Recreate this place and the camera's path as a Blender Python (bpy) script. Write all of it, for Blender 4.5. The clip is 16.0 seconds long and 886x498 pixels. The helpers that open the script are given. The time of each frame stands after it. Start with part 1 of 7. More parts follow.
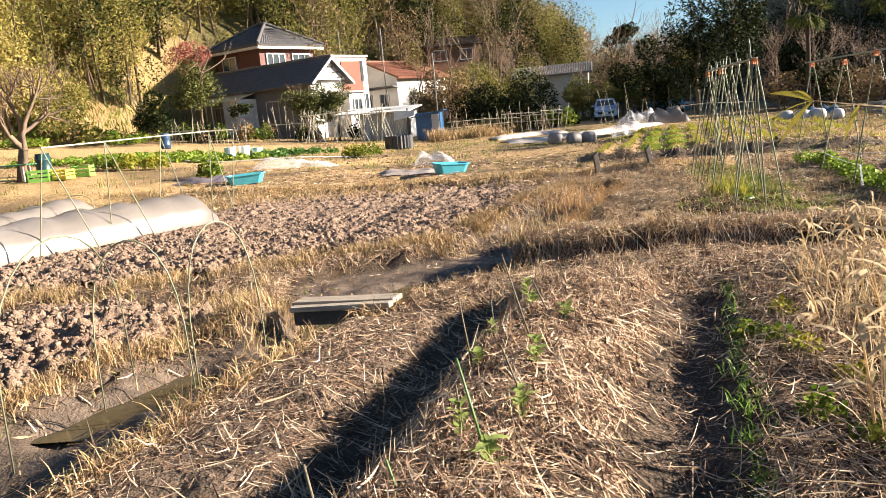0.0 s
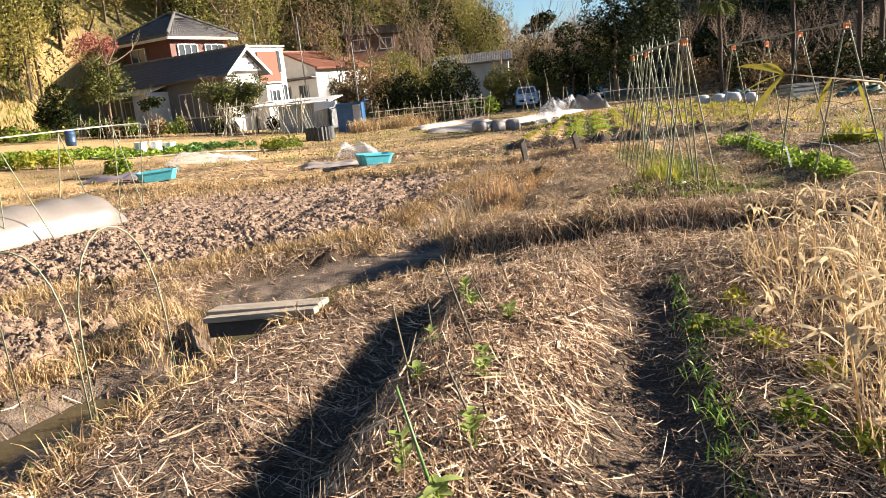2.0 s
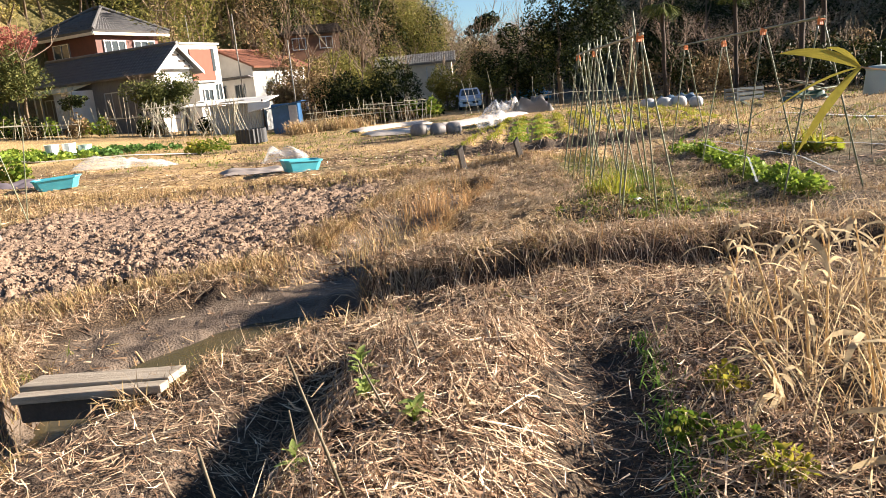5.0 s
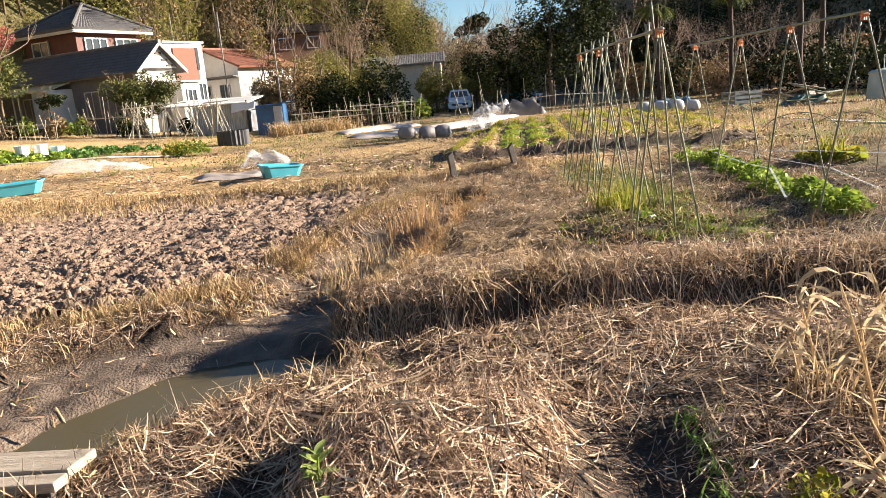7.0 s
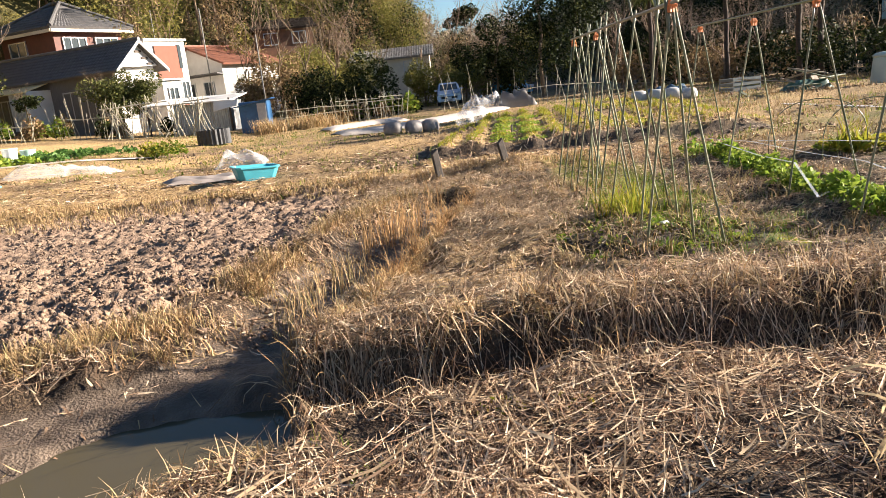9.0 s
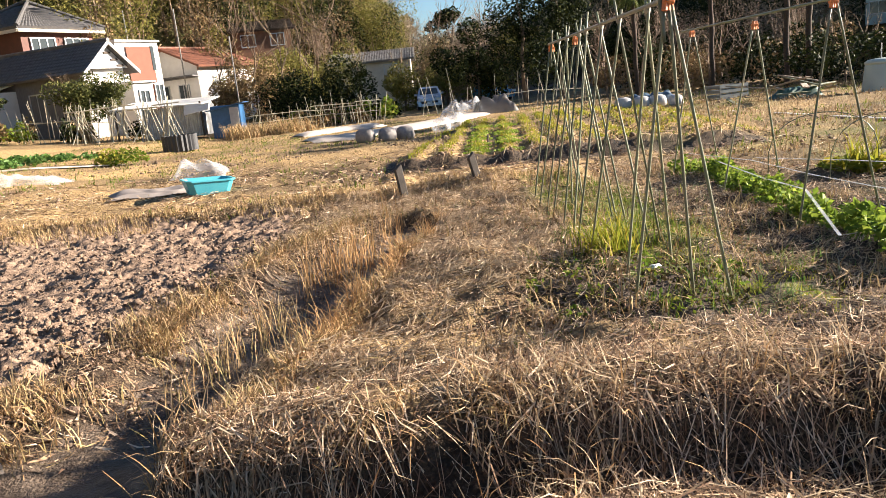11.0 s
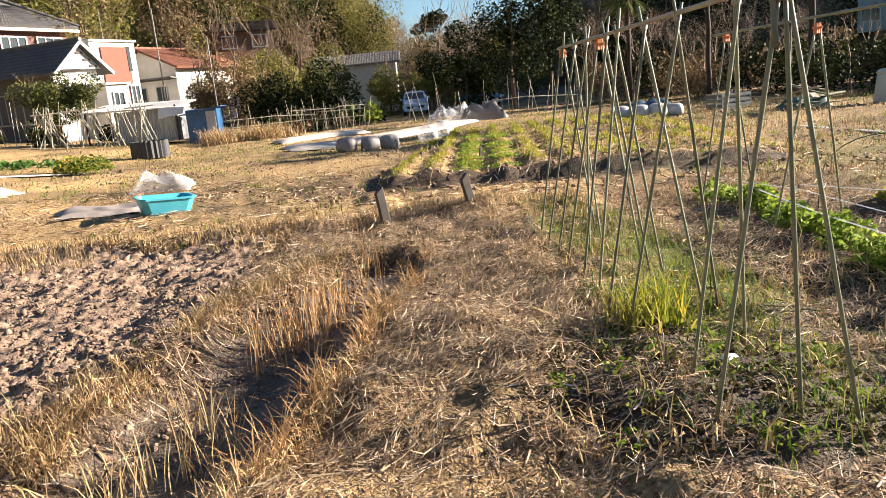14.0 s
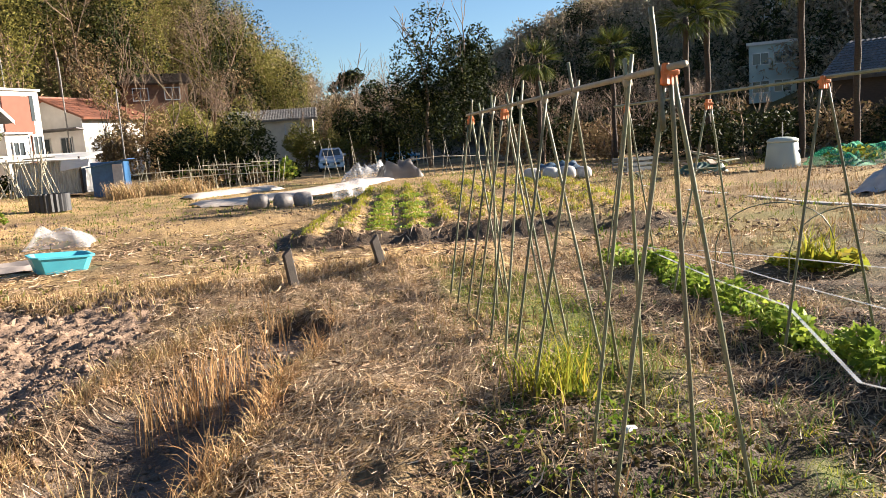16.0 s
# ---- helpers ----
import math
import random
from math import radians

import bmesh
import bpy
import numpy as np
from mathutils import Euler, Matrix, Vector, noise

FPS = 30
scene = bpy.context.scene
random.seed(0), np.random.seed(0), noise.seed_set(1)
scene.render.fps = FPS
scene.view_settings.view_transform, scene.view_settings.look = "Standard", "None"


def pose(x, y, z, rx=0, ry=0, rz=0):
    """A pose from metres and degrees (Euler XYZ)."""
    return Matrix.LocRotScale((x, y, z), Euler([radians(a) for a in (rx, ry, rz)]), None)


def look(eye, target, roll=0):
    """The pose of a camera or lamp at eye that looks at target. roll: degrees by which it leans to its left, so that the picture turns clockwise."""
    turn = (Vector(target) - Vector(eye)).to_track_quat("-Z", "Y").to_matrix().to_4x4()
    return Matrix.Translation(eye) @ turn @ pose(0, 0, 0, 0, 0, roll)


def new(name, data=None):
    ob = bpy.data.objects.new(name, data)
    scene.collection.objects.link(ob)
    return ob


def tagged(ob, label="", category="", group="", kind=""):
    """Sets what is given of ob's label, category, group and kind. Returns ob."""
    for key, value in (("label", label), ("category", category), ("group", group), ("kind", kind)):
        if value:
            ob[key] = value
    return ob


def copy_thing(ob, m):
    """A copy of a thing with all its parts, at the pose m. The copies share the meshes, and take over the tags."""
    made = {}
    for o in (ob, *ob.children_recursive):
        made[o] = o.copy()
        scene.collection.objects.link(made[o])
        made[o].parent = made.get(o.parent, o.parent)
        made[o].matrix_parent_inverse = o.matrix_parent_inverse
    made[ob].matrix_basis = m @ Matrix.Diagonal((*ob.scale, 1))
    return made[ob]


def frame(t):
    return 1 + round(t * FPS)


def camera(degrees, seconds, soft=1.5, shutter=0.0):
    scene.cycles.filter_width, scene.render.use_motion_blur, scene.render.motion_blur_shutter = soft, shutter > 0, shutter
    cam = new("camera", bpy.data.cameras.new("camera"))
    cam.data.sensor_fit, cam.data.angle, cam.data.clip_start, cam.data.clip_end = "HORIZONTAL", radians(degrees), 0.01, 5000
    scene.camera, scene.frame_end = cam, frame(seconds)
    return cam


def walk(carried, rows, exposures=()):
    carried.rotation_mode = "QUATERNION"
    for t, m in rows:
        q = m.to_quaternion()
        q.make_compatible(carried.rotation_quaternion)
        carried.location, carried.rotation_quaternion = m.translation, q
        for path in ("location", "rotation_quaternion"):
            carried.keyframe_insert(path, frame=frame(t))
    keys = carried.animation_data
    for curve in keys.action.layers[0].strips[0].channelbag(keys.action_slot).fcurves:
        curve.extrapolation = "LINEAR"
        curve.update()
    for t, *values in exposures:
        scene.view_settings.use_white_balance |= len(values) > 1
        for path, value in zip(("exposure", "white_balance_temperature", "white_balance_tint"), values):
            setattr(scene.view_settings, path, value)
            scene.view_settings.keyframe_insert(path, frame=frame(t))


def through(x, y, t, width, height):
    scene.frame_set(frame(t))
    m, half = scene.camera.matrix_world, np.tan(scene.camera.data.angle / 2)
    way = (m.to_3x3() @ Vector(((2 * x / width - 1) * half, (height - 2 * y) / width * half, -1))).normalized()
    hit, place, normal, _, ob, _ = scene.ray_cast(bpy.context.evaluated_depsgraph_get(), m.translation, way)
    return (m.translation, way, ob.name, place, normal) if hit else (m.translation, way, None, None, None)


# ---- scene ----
cam = camera(60.4, 16.0, 0.5)
PATH = [
    (0, (0.42, -0.173, 1.561), (0.268, 1.79, 1.21), -5.2),
    (0.5, (0.423, -0.12, 1.548), (0.305, 1.843, 1.181), -5.3),
    (1, (0.318, -0.014, 1.539), (0.25, 1.949, 1.162), -5.5),
    (1.5, (0.3, 0.133, 1.541), (0.291, 2.095, 1.15), -5.8),
    (2, (0.365, 0.329, 1.526), (0.404, 2.289, 1.132), -6.1),
    (2.5, (0.428, 0.545, 1.515), (0.508, 2.503, 1.117), -6.2),
    (3, (0.414, 0.813, 1.503), (0.52, 2.77, 1.104), -6.2),
    (3.5, (0.428, 1.006, 1.496), (0.556, 2.961, 1.094), -6.2),
    (4, (0.542, 1.257, 1.509), (0.692, 3.209, 1.102), -5.9),
    (6.5, (0.797, 2.483, 1.496), (0.999, 4.432, 1.096), -5.4),
    (7, (0.836, 2.78, 1.508), (1.045, 4.727, 1.104), -5.2),
    (7.5, (0.936, 3.064, 1.501), (1.15, 5.01, 1.091), -5.3),
    (8, (0.983, 3.303, 1.489), (1.196, 5.247, 1.069), -5.6),
    (8.5, (1.008, 3.573, 1.487), (1.218, 5.515, 1.062), -6.0),
    (9, (1.098, 3.842, 1.472), (1.32, 5.785, 1.05), -6.4),
    (9.5, (1.233, 4.109, 1.51), (1.484, 6.049, 1.093), -6.5),
    (12, (1.627, 5.605, 1.512), (1.888, 7.541, 1.088), -5.9),
    (12.5, (1.644, 5.886, 1.553), (1.886, 7.823, 1.12), -5.6),
    (13, (1.724, 6.19, 1.532), (1.965, 8.126, 1.094), -5.6),
    (13.5, (1.789, 6.461, 1.578), (2.052, 8.395, 1.145), -5.5),
    (14, (1.765, 6.583, 1.592), (2.069, 8.516, 1.178), -5.5),
    (14.5, (1.793, 6.647, 1.617), (2.157, 8.576, 1.232), -5.3),
    (15, (1.858, 6.633, 1.649), (2.283, 8.556, 1.302), -5.0),
    (15.5, (1.873, 6.635, 1.651), (2.355, 8.551, 1.338), -4.6),
    (16, (1.866, 6.638, 1.652), (2.399, 8.544, 1.364), -4.1),
]
walk(cam, [(t, look(eye, target, roll)) for t, eye, target, roll in PATH])

# ---- light ----
SUN_EL, SUN_AZ = radians(19), radians(4)      # azimuth from +x towards +y
world = bpy.data.worlds.new("sky")
scene.world = world
world.use_nodes = True
wn = world.node_tree.nodes
sky = wn.new("ShaderNodeTexSky")
sky.sky_type = "NISHITA"
sky.sun_disc = False
sky.sun_elevation = SUN_EL
sky.sun_rotation = radians(90) - SUN_AZ
sky.air_density, sky.dust_density, sky.ozone_density = 1.0, 0.0, 4.0
wn["Background"].inputs["Strength"].default_value = 0.038
world.node_tree.links.new(sky.outputs[0], wn["Background"].inputs["Color"])
sun_data = bpy.data.lights.new("sun", "SUN")
sun_data.energy, sun_data.angle, sun_data.color = 5.0, radians(0.6), (1.0, 0.89, 0.76)
sun = new("sun", sun_data)
to_sun = Vector((math.cos(SUN_EL) * math.cos(SUN_AZ), math.cos(SUN_EL) * math.sin(SUN_AZ), math.sin(SUN_EL)))
sun.matrix_world = look(to_sun * 100, (0, 0, 0))
scene.view_settings.exposure = 2.12

# ---- helpers ----
rng = np.random.default_rng(7)
_tab = np.random.default_rng(3).random((256, 256))


def vnoise(x, y, s, seed=0):
    """Smooth value noise in -1..1 with cells of s metres."""
    u, v = np.asarray(x) / s + seed * 17.3, np.asarray(y) / s + seed * 9.7
    i, j = np.floor(u).astype(int), np.floor(v).astype(int)
    a, b = u - i, v - j
    a, b = a * a * (3 - 2 * a), b * b * (3 - 2 * b)
    t = lambda p, q: _tab[p % 256, q % 256]
    return 2 * ((t(i, j) * (1 - a) + t(i + 1, j) * a) * (1 - b) + (t(i, j + 1) * (1 - a) + t(i + 1, j + 1) * a) * b) - 1


def sstep(a, b, x):
    k = np.clip((np.asarray(x, float) - a) / (b - a), 0, 1)
    return k * k * (3 - 2 * k)


def dist_line(x, y, pts):
    """Distance to a polyline, and the fraction along it."""
    best, frac = np.full(np.shape(x), 1e9), np.zeros(np.shape(x))
    for k in range(len(pts) - 1):
        (ax, ay), (bx, by) = pts[k], pts[k + 1]
        dx, dy = bx - ax, by - ay
        f = np.clip(((x - ax) * dx + (y - ay) * dy) / (dx * dx + dy * dy), 0, 1)
        d = np.hypot(x - ax - f * dx, y - ay - f * dy)
        near = d < best
        best, frac = np.where(near, d, best), np.where(near, (k + f) / (len(pts) - 1), frac)
    return best, frac


# the ditch: foot of its gentle left side, rim of its steep right side
DITCH_LEFT = [(-9.6, -14.0), (-3.3, 3.0), (-2.85, 4.2), (-2.45, 5.0), (-2.0, 5.6), (-1.62, 6.1), (-1.52, 6.7), (-1.6, 7.4), (-1.7, 7.95), (-1.45, 8.3), (-1.1, 8.42), (-0.6, 8.55), (-0.2, 8.95), (0.05, 9.45), (0.25, 10.2), (0.5, 10.8), (0.85, 11.6), (1.2, 12.5), (1.75, 13.3), (2.3, 13.9)]
DITCH_RIGHT = [(-7.9, -14.0), (-2.1, 2.2), (-1.85, 3.0), (-1.65, 3.85), (-1.4, 4.45), (-1.1, 5.3), (-0.85, 5.75), (-0.55, 6.15), (-0.12, 6.6), (0.3, 6.9), (0.7, 7.15), (0.66, 8.35), (0.75, 9.0), (1.05, 9.65), (1.33, 10.15), (1.6, 10.75), (1.95, 11.6), (2.2, 12.3), (2.6, 13.05), (2.75, 13.8)]
BANK_NEAR, BANK_BACK = DITCH_RIGHT[:11], DITCH_RIGHT[11:]
POOL = [(-1.25, 6.15), (-0.95, 6.6), (-0.62, 7.2), (-0.2, 7.62), (0.4, 7.75)]
TRENCH = [(0.55, 7.75), (1.5, 7.66), (2.5, 7.6), (3.6, 7.42), (4.6, 7.2), (9.0, 6.5)]


def inside(x, y, poly):
    x, y = np.asarray(x), np.asarray(y)
    r = np.zeros(x.shape, bool)
    for (ax, ay), (bx, by) in zip(poly, poly[1:] + poly[:1]):
        c = (ay > y) != (by > y)
        r ^= c & (x < (bx - ax) * (y - ay) / ((by - ay) or 1e-9) + ax)
    return r


def ditch_gap(x, y):
    """Distance from the ditch, below 0 inside it, and whether its left side is the nearer one."""
    x, y = np.asarray(x, float), np.asarray(y, float)
    dl, dr = dist_line(x, y, DITCH_LEFT)[0], dist_line(x, y, DITCH_RIGHT)[0]
    d = np.minimum(dl, dr)
    return np.where(inside(x, y, DITCH_LEFT + DITCH_RIGHT[::-1]), -d, d), dl < dr


def ridge_axis(y):
    return 0.33 + 0.26 * (y - 3)


def valley(x, y):
    """Height of the hills that shut the valley in."""
    ax = 2 + 0.12 * y
    left = np.maximum(0, ax - x - np.interp(y, [0, 30, 45, 60, 75, 90, 130], [50, 44, 36, 31, 13, 2, 0]))
    right = np.maximum(0, x - ax - np.interp(y, [0, 30, 60, 100, 160], [60, 48, 34, 30, 26]))
    far = np.maximum(0, y - 120)
    h = np.minimum(left * 0.85, 15 + left * 0.2) + np.minimum(right * 0.5, 26 + right * 0.05) * sstep(20, 60, y) + np.minimum(far * 0.11, 11)
    return h


def gz(x, y):
    """Height of the ground, without the finest grain."""
    x, y = np.asarray(x, float), np.asarray(y, float)
    z = 0.03 * vnoise(x, y, 1.3, 1) + 0.024 * vnoise(x, y, 0.42, 2) + 0.014 * vnoise(x, y, 0.2, 3)
    z = z + 0.07 * np.maximum(0, -x - 3) * sstep(9, 25, y) * (1 - sstep(80, 120, y))
    z = z + (0.05 * vnoise(x, y, 0.6, 12) + 0.03 * vnoise(x, y, 0.27, 13)) * sstep(8.4, 9.2, y) * (1 - sstep(24, 32, y)) * sstep(0.2, 0.9, x - 0.2 * (y - 9))
    # ridge with the seedlings, furrows beside it
    r = x - ridge_axis(y)
    on = sstep(-9, -7, y) * (1 - sstep(5.7, 6.4, y))
    z = z + on * (0.18 * np.exp(-(np.abs(r + 0.02) / np.where(r < 0, 0.5, 0.62)) ** np.where(r < 0, 4, 2.4)) - 0.15 * np.exp(-((r + 0.78) / 0.27) ** 2) - 0.1 * np.exp(-((r - 0.85) / 0.26) ** 2) + 0.02 * np.exp(-((r - 1.35) / 0.3) ** 2))
    # left field lies a little lower
    z = z - np.interp(y, [7, 9.5], [0.14, 0.07]) * sstep(0.2, -0.5, x - np.interp(y, [0, 3, 4.1, 6.5, 8, 10, 14, 17], [-3.5, -2.6, -2.2, -1.1, -0.6, 0.3, 0.6, 0.8])) * (1 - sstep(15.5, 17, y))
    # ditch: flat mud floor with a deeper pool, a steep right bank and a sloping left one
    gap, lefty = ditch_gap(x, y)
    gap = gap + 0.05 * vnoise(x, y, 0.45, 5) + 0.03 * vnoise(x, y, 0.2, 6)
    cut = np.where(lefty, sstep(0.42 - 0.2 * np.exp(-((y - 6.4) / 0.6) ** 2), -0.04, gap), sstep(0.03, -0.13, gap))
    floor = -0.25 + 0.03 * vnoise(x, y, 0.5, 7) + 0.018 * vnoise(x, y, 0.17, 14) + 0.1 * sstep(11.0, 13.5, y)
    d, f = dist_line(x, y, POOL)
    floor = floor - 0.13 * sstep(0.78, 0.35, d + 0.1 * vnoise(x, y, 0.4, 15)) - 0.1 * sstep(0.3, 0.1, dist_line(x, y, [(-2.5, 4.3), (-2.02, 5.25)])[0])
    z = z * (1 - cut) + floor * cut
    # the bank that carries the planks
    z = z + 0.22 * np.exp(-((x + 1.74) / 0.34) ** 2 - ((y - 6.2) / 0.42) ** 2)
    d, f = dist_line(x, y, TRENCH)
    w = 0.34 + 0.07 * vnoise(x, y, 0.5, 8)
    z = z - (0.27 - 0.04 * sstep(0.8, 2.2, x)) * sstep(w, w - 0.2, d) * sstep(0.45, 0.8, x)
    # crest of the bank behind the trench
    d, f = dist_line(x, y, [(a, b + 0.6) for a, b in TRENCH])
    z = z + 0.12 * np.exp(-(d / 0.35) ** 2)
    # heap of turned soil, and the mound under the nearest tripod
    z = z + 0.2 * np.exp(-(((x + 3.5) / 1.0) ** 4 + ((y - 5.9) / 1.0) ** 4))
    z = z + 0.07 * np.exp(-(((x - 3.55) / 0.7) ** 2 + ((y - 10.2) / 1.3) ** 2))
    # step at the field's end, raised bed behind it
    e = y - 16.4 + 0.15 * (x - 1) + 0.12 * vnoise(x, y, 0.8, 9)
    z = z + 0.1 * np.exp(-(e / 0.3) ** 2) * sstep(6, 4, x)
    bed = sstep(0, 0.12, y - 19.2 + 0.3 * (x - 3)) * sstep(0, 0.12, x - 2.6 - 0.31 * (y - 19)) * (1 - sstep(31, 33, y)) * (1 - sstep(9, 10, x - 0.3 * (y - 19)))
    z = z + 0.2 * bed
    rowed = bed * np.cos((x - 3.74 - 0.23 * (y - 19.5)) / 0.62 * 2 * math.pi)
    z = z + 0.04 * rowed
    far = sstep(14, 26, y)
    z = z + far * 0.05 * vnoise(x, y, 3.1, 11)
    return z + valley(x, y)


def node_mat(name, rough=0.8, metal=0.0):
    m = bpy.data.materials.new(name)
    m.use_nodes = True
    b = m.node_tree.nodes["Principled BSDF"]
    b.inputs["Roughness"].default_value = rough
    b.inputs["Metallic"].default_value = metal
    return m, m.node_tree.nodes, m.node_tree.links, b


def paint(name, a, b=None, scale=6.0, rough=0.7, metal=0.0, bump=0.15, fine=60.0, island=0.0, per_object=0.0, stretch=(1, 1, 1), spec=0.5):
    """A surface of two colours mixed by coarse and fine noise, with relief; island or per_object: how much single pieces differ."""
    b = b or tuple(c * 0.7 for c in a)
    m, n, l, p = node_mat(name, rough, metal)
    p.inputs["Specular IOR Level"].default_value = spec
    co = n.new("ShaderNodeTexCoord")
    mp = n.new("ShaderNodeMapping")
    mp.inputs["Scale"].default_value = stretch
    l.new(co.outputs["Object"], mp.inputs["Vector"])
    n1, n2 = n.new("ShaderNodeTexNoise"), n.new("ShaderNodeTexNoise")
    n1.inputs["Scale"].default_value, n2.inputs["Scale"].default_value = scale, fine
    n1.inputs["Detail"].default_value = 4
    l.new(mp.outputs[0], n1.inputs["Vector"])
    l.new(mp.outputs[0], n2.inputs["Vector"])
    ad = n.new("ShaderNodeMath")
    ad.operation = "MULTIPLY_ADD"
    l.new(n2.outputs[0], ad.inputs[0])
    ad.inputs[1].default_value = 0.5
    l.new(n1.outputs[0], ad.inputs[2])
    ramp = n.new("ShaderNodeValToRGB")
    ramp.color_ramp.elements[0].position, ramp.color_ramp.elements[1].position = 0.52, 0.98
    ramp.color_ramp.elements[0].color, ramp.color_ramp.elements[1].color = (*b, 1), (*a, 1)
    l.new(ad.outputs[0], ramp.inputs[0])
    colour = ramp.outputs[0]
    if island or per_object:
        src = n.new("ShaderNodeNewGeometry").outputs["Random Per Island"] if island else n.new("ShaderNodeObjectInfo").outputs["Random"]
        amount = island or per_object
        mr = n.new("ShaderNodeMapRange")
        mr.inputs["To Min"].default_value, mr.inputs["To Max"].default_value = 1 - amount, 1 + amount
        l.new(src, mr.inputs["Value"])
        hs = n.new("ShaderNodeHueSaturation")
        l.new(mr.outputs[0], hs.inputs["Value"])
        l.new(colour, hs.inputs["Color"])
        colour = hs.outputs[0]
    l.new(colour, p.inputs["Base Color"])
    if bump:
        bm_ = n.new("ShaderNodeBump")
        bm_.inputs["Strength"].default_value = bump
        bm_.inputs["Distance"].default_value = 0.02
        l.new(ad.outputs[0], bm_.inputs["Height"])
        l.new(bm_.outputs[0], p.inputs["Normal"])
    return m


def leafy(name, cols, rough=0.55, through=0.25, spec=0.06):
    """Leaf or straw: colours picked per blade, with some light passing through."""
    m, n, l, p = node_mat(name, rough)
    p.inputs["Specular IOR Level"].default_value = spec
    g = n.new("ShaderNodeNewGeometry")
    ramp = n.new("ShaderNodeValToRGB")
    el = ramp.color_ramp.elements
    while len(el) < len(cols):
        el.new(0.5)
    for k, c in enumerate(cols):
        el[k].position, el[k].color = k / (len(cols) - 1), (*c, 1)
    l.new(g.outputs["Random Per Island"], ramp.inputs[0])
    nz = n.new("ShaderNodeTexNoise")
    nz.inputs["Scale"].default_value = 9
    mr = n.new("ShaderNodeMapRange")
    mr.inputs["To Min"].default_value, mr.inputs["To Max"].default_value = 0.55, 1.4
    l.new(nz.outputs[0], mr.inputs["Value"])
    hs = n.new("ShaderNodeHueSaturation")
    l.new(mr.outputs[0], hs.inputs["Value"])
    l.new(ramp.outputs[0], hs.inputs["Color"])
    l.new(hs.outputs[0], p.inputs["Base Color"])
    tr = n.new("ShaderNodeBsdfTranslucent")
    l.new(hs.outputs[0], tr.inputs["Color"])
    mx = n.new("ShaderNodeMixShader")
    mx.inputs[0].default_value = through
    l.new(p.outputs[0], mx.inputs[1])
    l.new(tr.outputs[0], mx.inputs[2])
    l.new(mx.outputs[0], n["Material Output"].inputs["Surface"])
    return m


def mesh_np(name, verts, faces, mat=None, parent=None, smooth=False):
    """A mesh object out of arrays; faces: an n x 3 or n x 4 array."""
    me = bpy.data.meshes.new(name)
    verts, faces = np.asarray(verts, np.float32), np.asarray(faces, np.int32)
    k = faces.shape[1]
    me.vertices.add(len(verts))
    me.vertices.foreach_set("co", verts.ravel())
    me.loops.add(faces.size)
    me.loops.foreach_set("vertex_index", faces.ravel())
    me.polygons.add(len(faces))
    me.polygons.foreach_set("loop_start", np.arange(0, faces.size, k, dtype=np.int32))
    me.update(calc_edges=True)
    if smooth:
        me.polygons.foreach_set("use_smooth", np.ones(len(faces), bool))
    if mat:
        me.materials.append(mat)
    ob = new(name, me)
    if parent:
        ob.parent = parent
    return ob


def part(name, bm, material, parent=None, label="", smooth=False):
    me = bpy.data.meshes.new(name)
    bm.normal_update()
    bm.to_mesh(me)
    bm.free()
    if smooth:
        me.polygons.foreach_set("use_smooth", np.ones(len(me.polygons), bool))
    me.materials.append(material)
    ob = new(name, me)
    if parent:
        ob.parent = parent
    if label:
        tagged(ob, label)
    return ob


def thing(name, m, label, category, group="", kind=""):
    ob = new(name)
    ob.matrix_world = m
    return tagged(ob, label, category, group, kind)


def box(bm, size, at=(0, 0, 0), turn=(0, 0, 0), bevel=0.0):
    m = pose(*at, *turn)
    r = bmesh.ops.create_cube(bm, size=1, matrix=m @ Matrix.Diagonal((*size, 1)))
    if bevel:
        bmesh.ops.bevel(bm, geom=[e for e in {e for v in r["verts"] for e in v.link_edges}], offset=bevel, segments=2, affect="EDGES", profile=0.6)
    return bm


def rod(bm, p, q, r0, r1=None, seg=8, caps=True):
    p, q = Vector(p), Vector(q)
    r1 = r0 if r1 is None else r1
    m = Matrix.Translation((p + q) / 2) @ (q - p).to_track_quat("Z", "Y").to_matrix().to_4x4()
    bmesh.ops.create_cone(bm, cap_ends=caps, segments=seg, radius1=r0, radius2=r1, depth=(q - p).length, matrix=m)
    return bm


def loft(bm, rings, close=True, cap=True):
    """Join rings of points (equal counts) by faces."""
    vs = [[bm.verts.new(p) for p in ring] for ring in rings]
    n = len(vs[0])
    for a, b in zip(vs, vs[1:]):
        for i in range(n if close else n - 1):
            bm.faces.new((a[i], a[(i + 1) % n], b[(i + 1) % n], b[i]))
    if cap and close:
        bm.faces.new(list(reversed(vs[0])))
        bm.faces.new(vs[-1])
    return bm


def tube(bm, pts, r, seg=6):
    """A bent round bar along points; r: a radius or one for each point."""
    pts = [Vector(p) for p in pts]
    rr = r if isinstance(r, (list, tuple)) else [r] * len(pts)
    rings = []
    for i, p in enumerate(pts):
        d = (pts[min(i + 1, len(pts) - 1)] - pts[max(i - 1, 0)]).normalized()
        side = d.cross(Vector((0, 0, 1)) if abs(d.z) < 0.9 else Vector((1, 0, 0))).normalized()
        up = side.cross(d)
        rings.append([p + rr[i] * (math.cos(2 * math.pi * k / seg) * side + math.sin(2 * math.pi * k / seg) * up) for k in range(seg)])
    return loft(bm, rings)


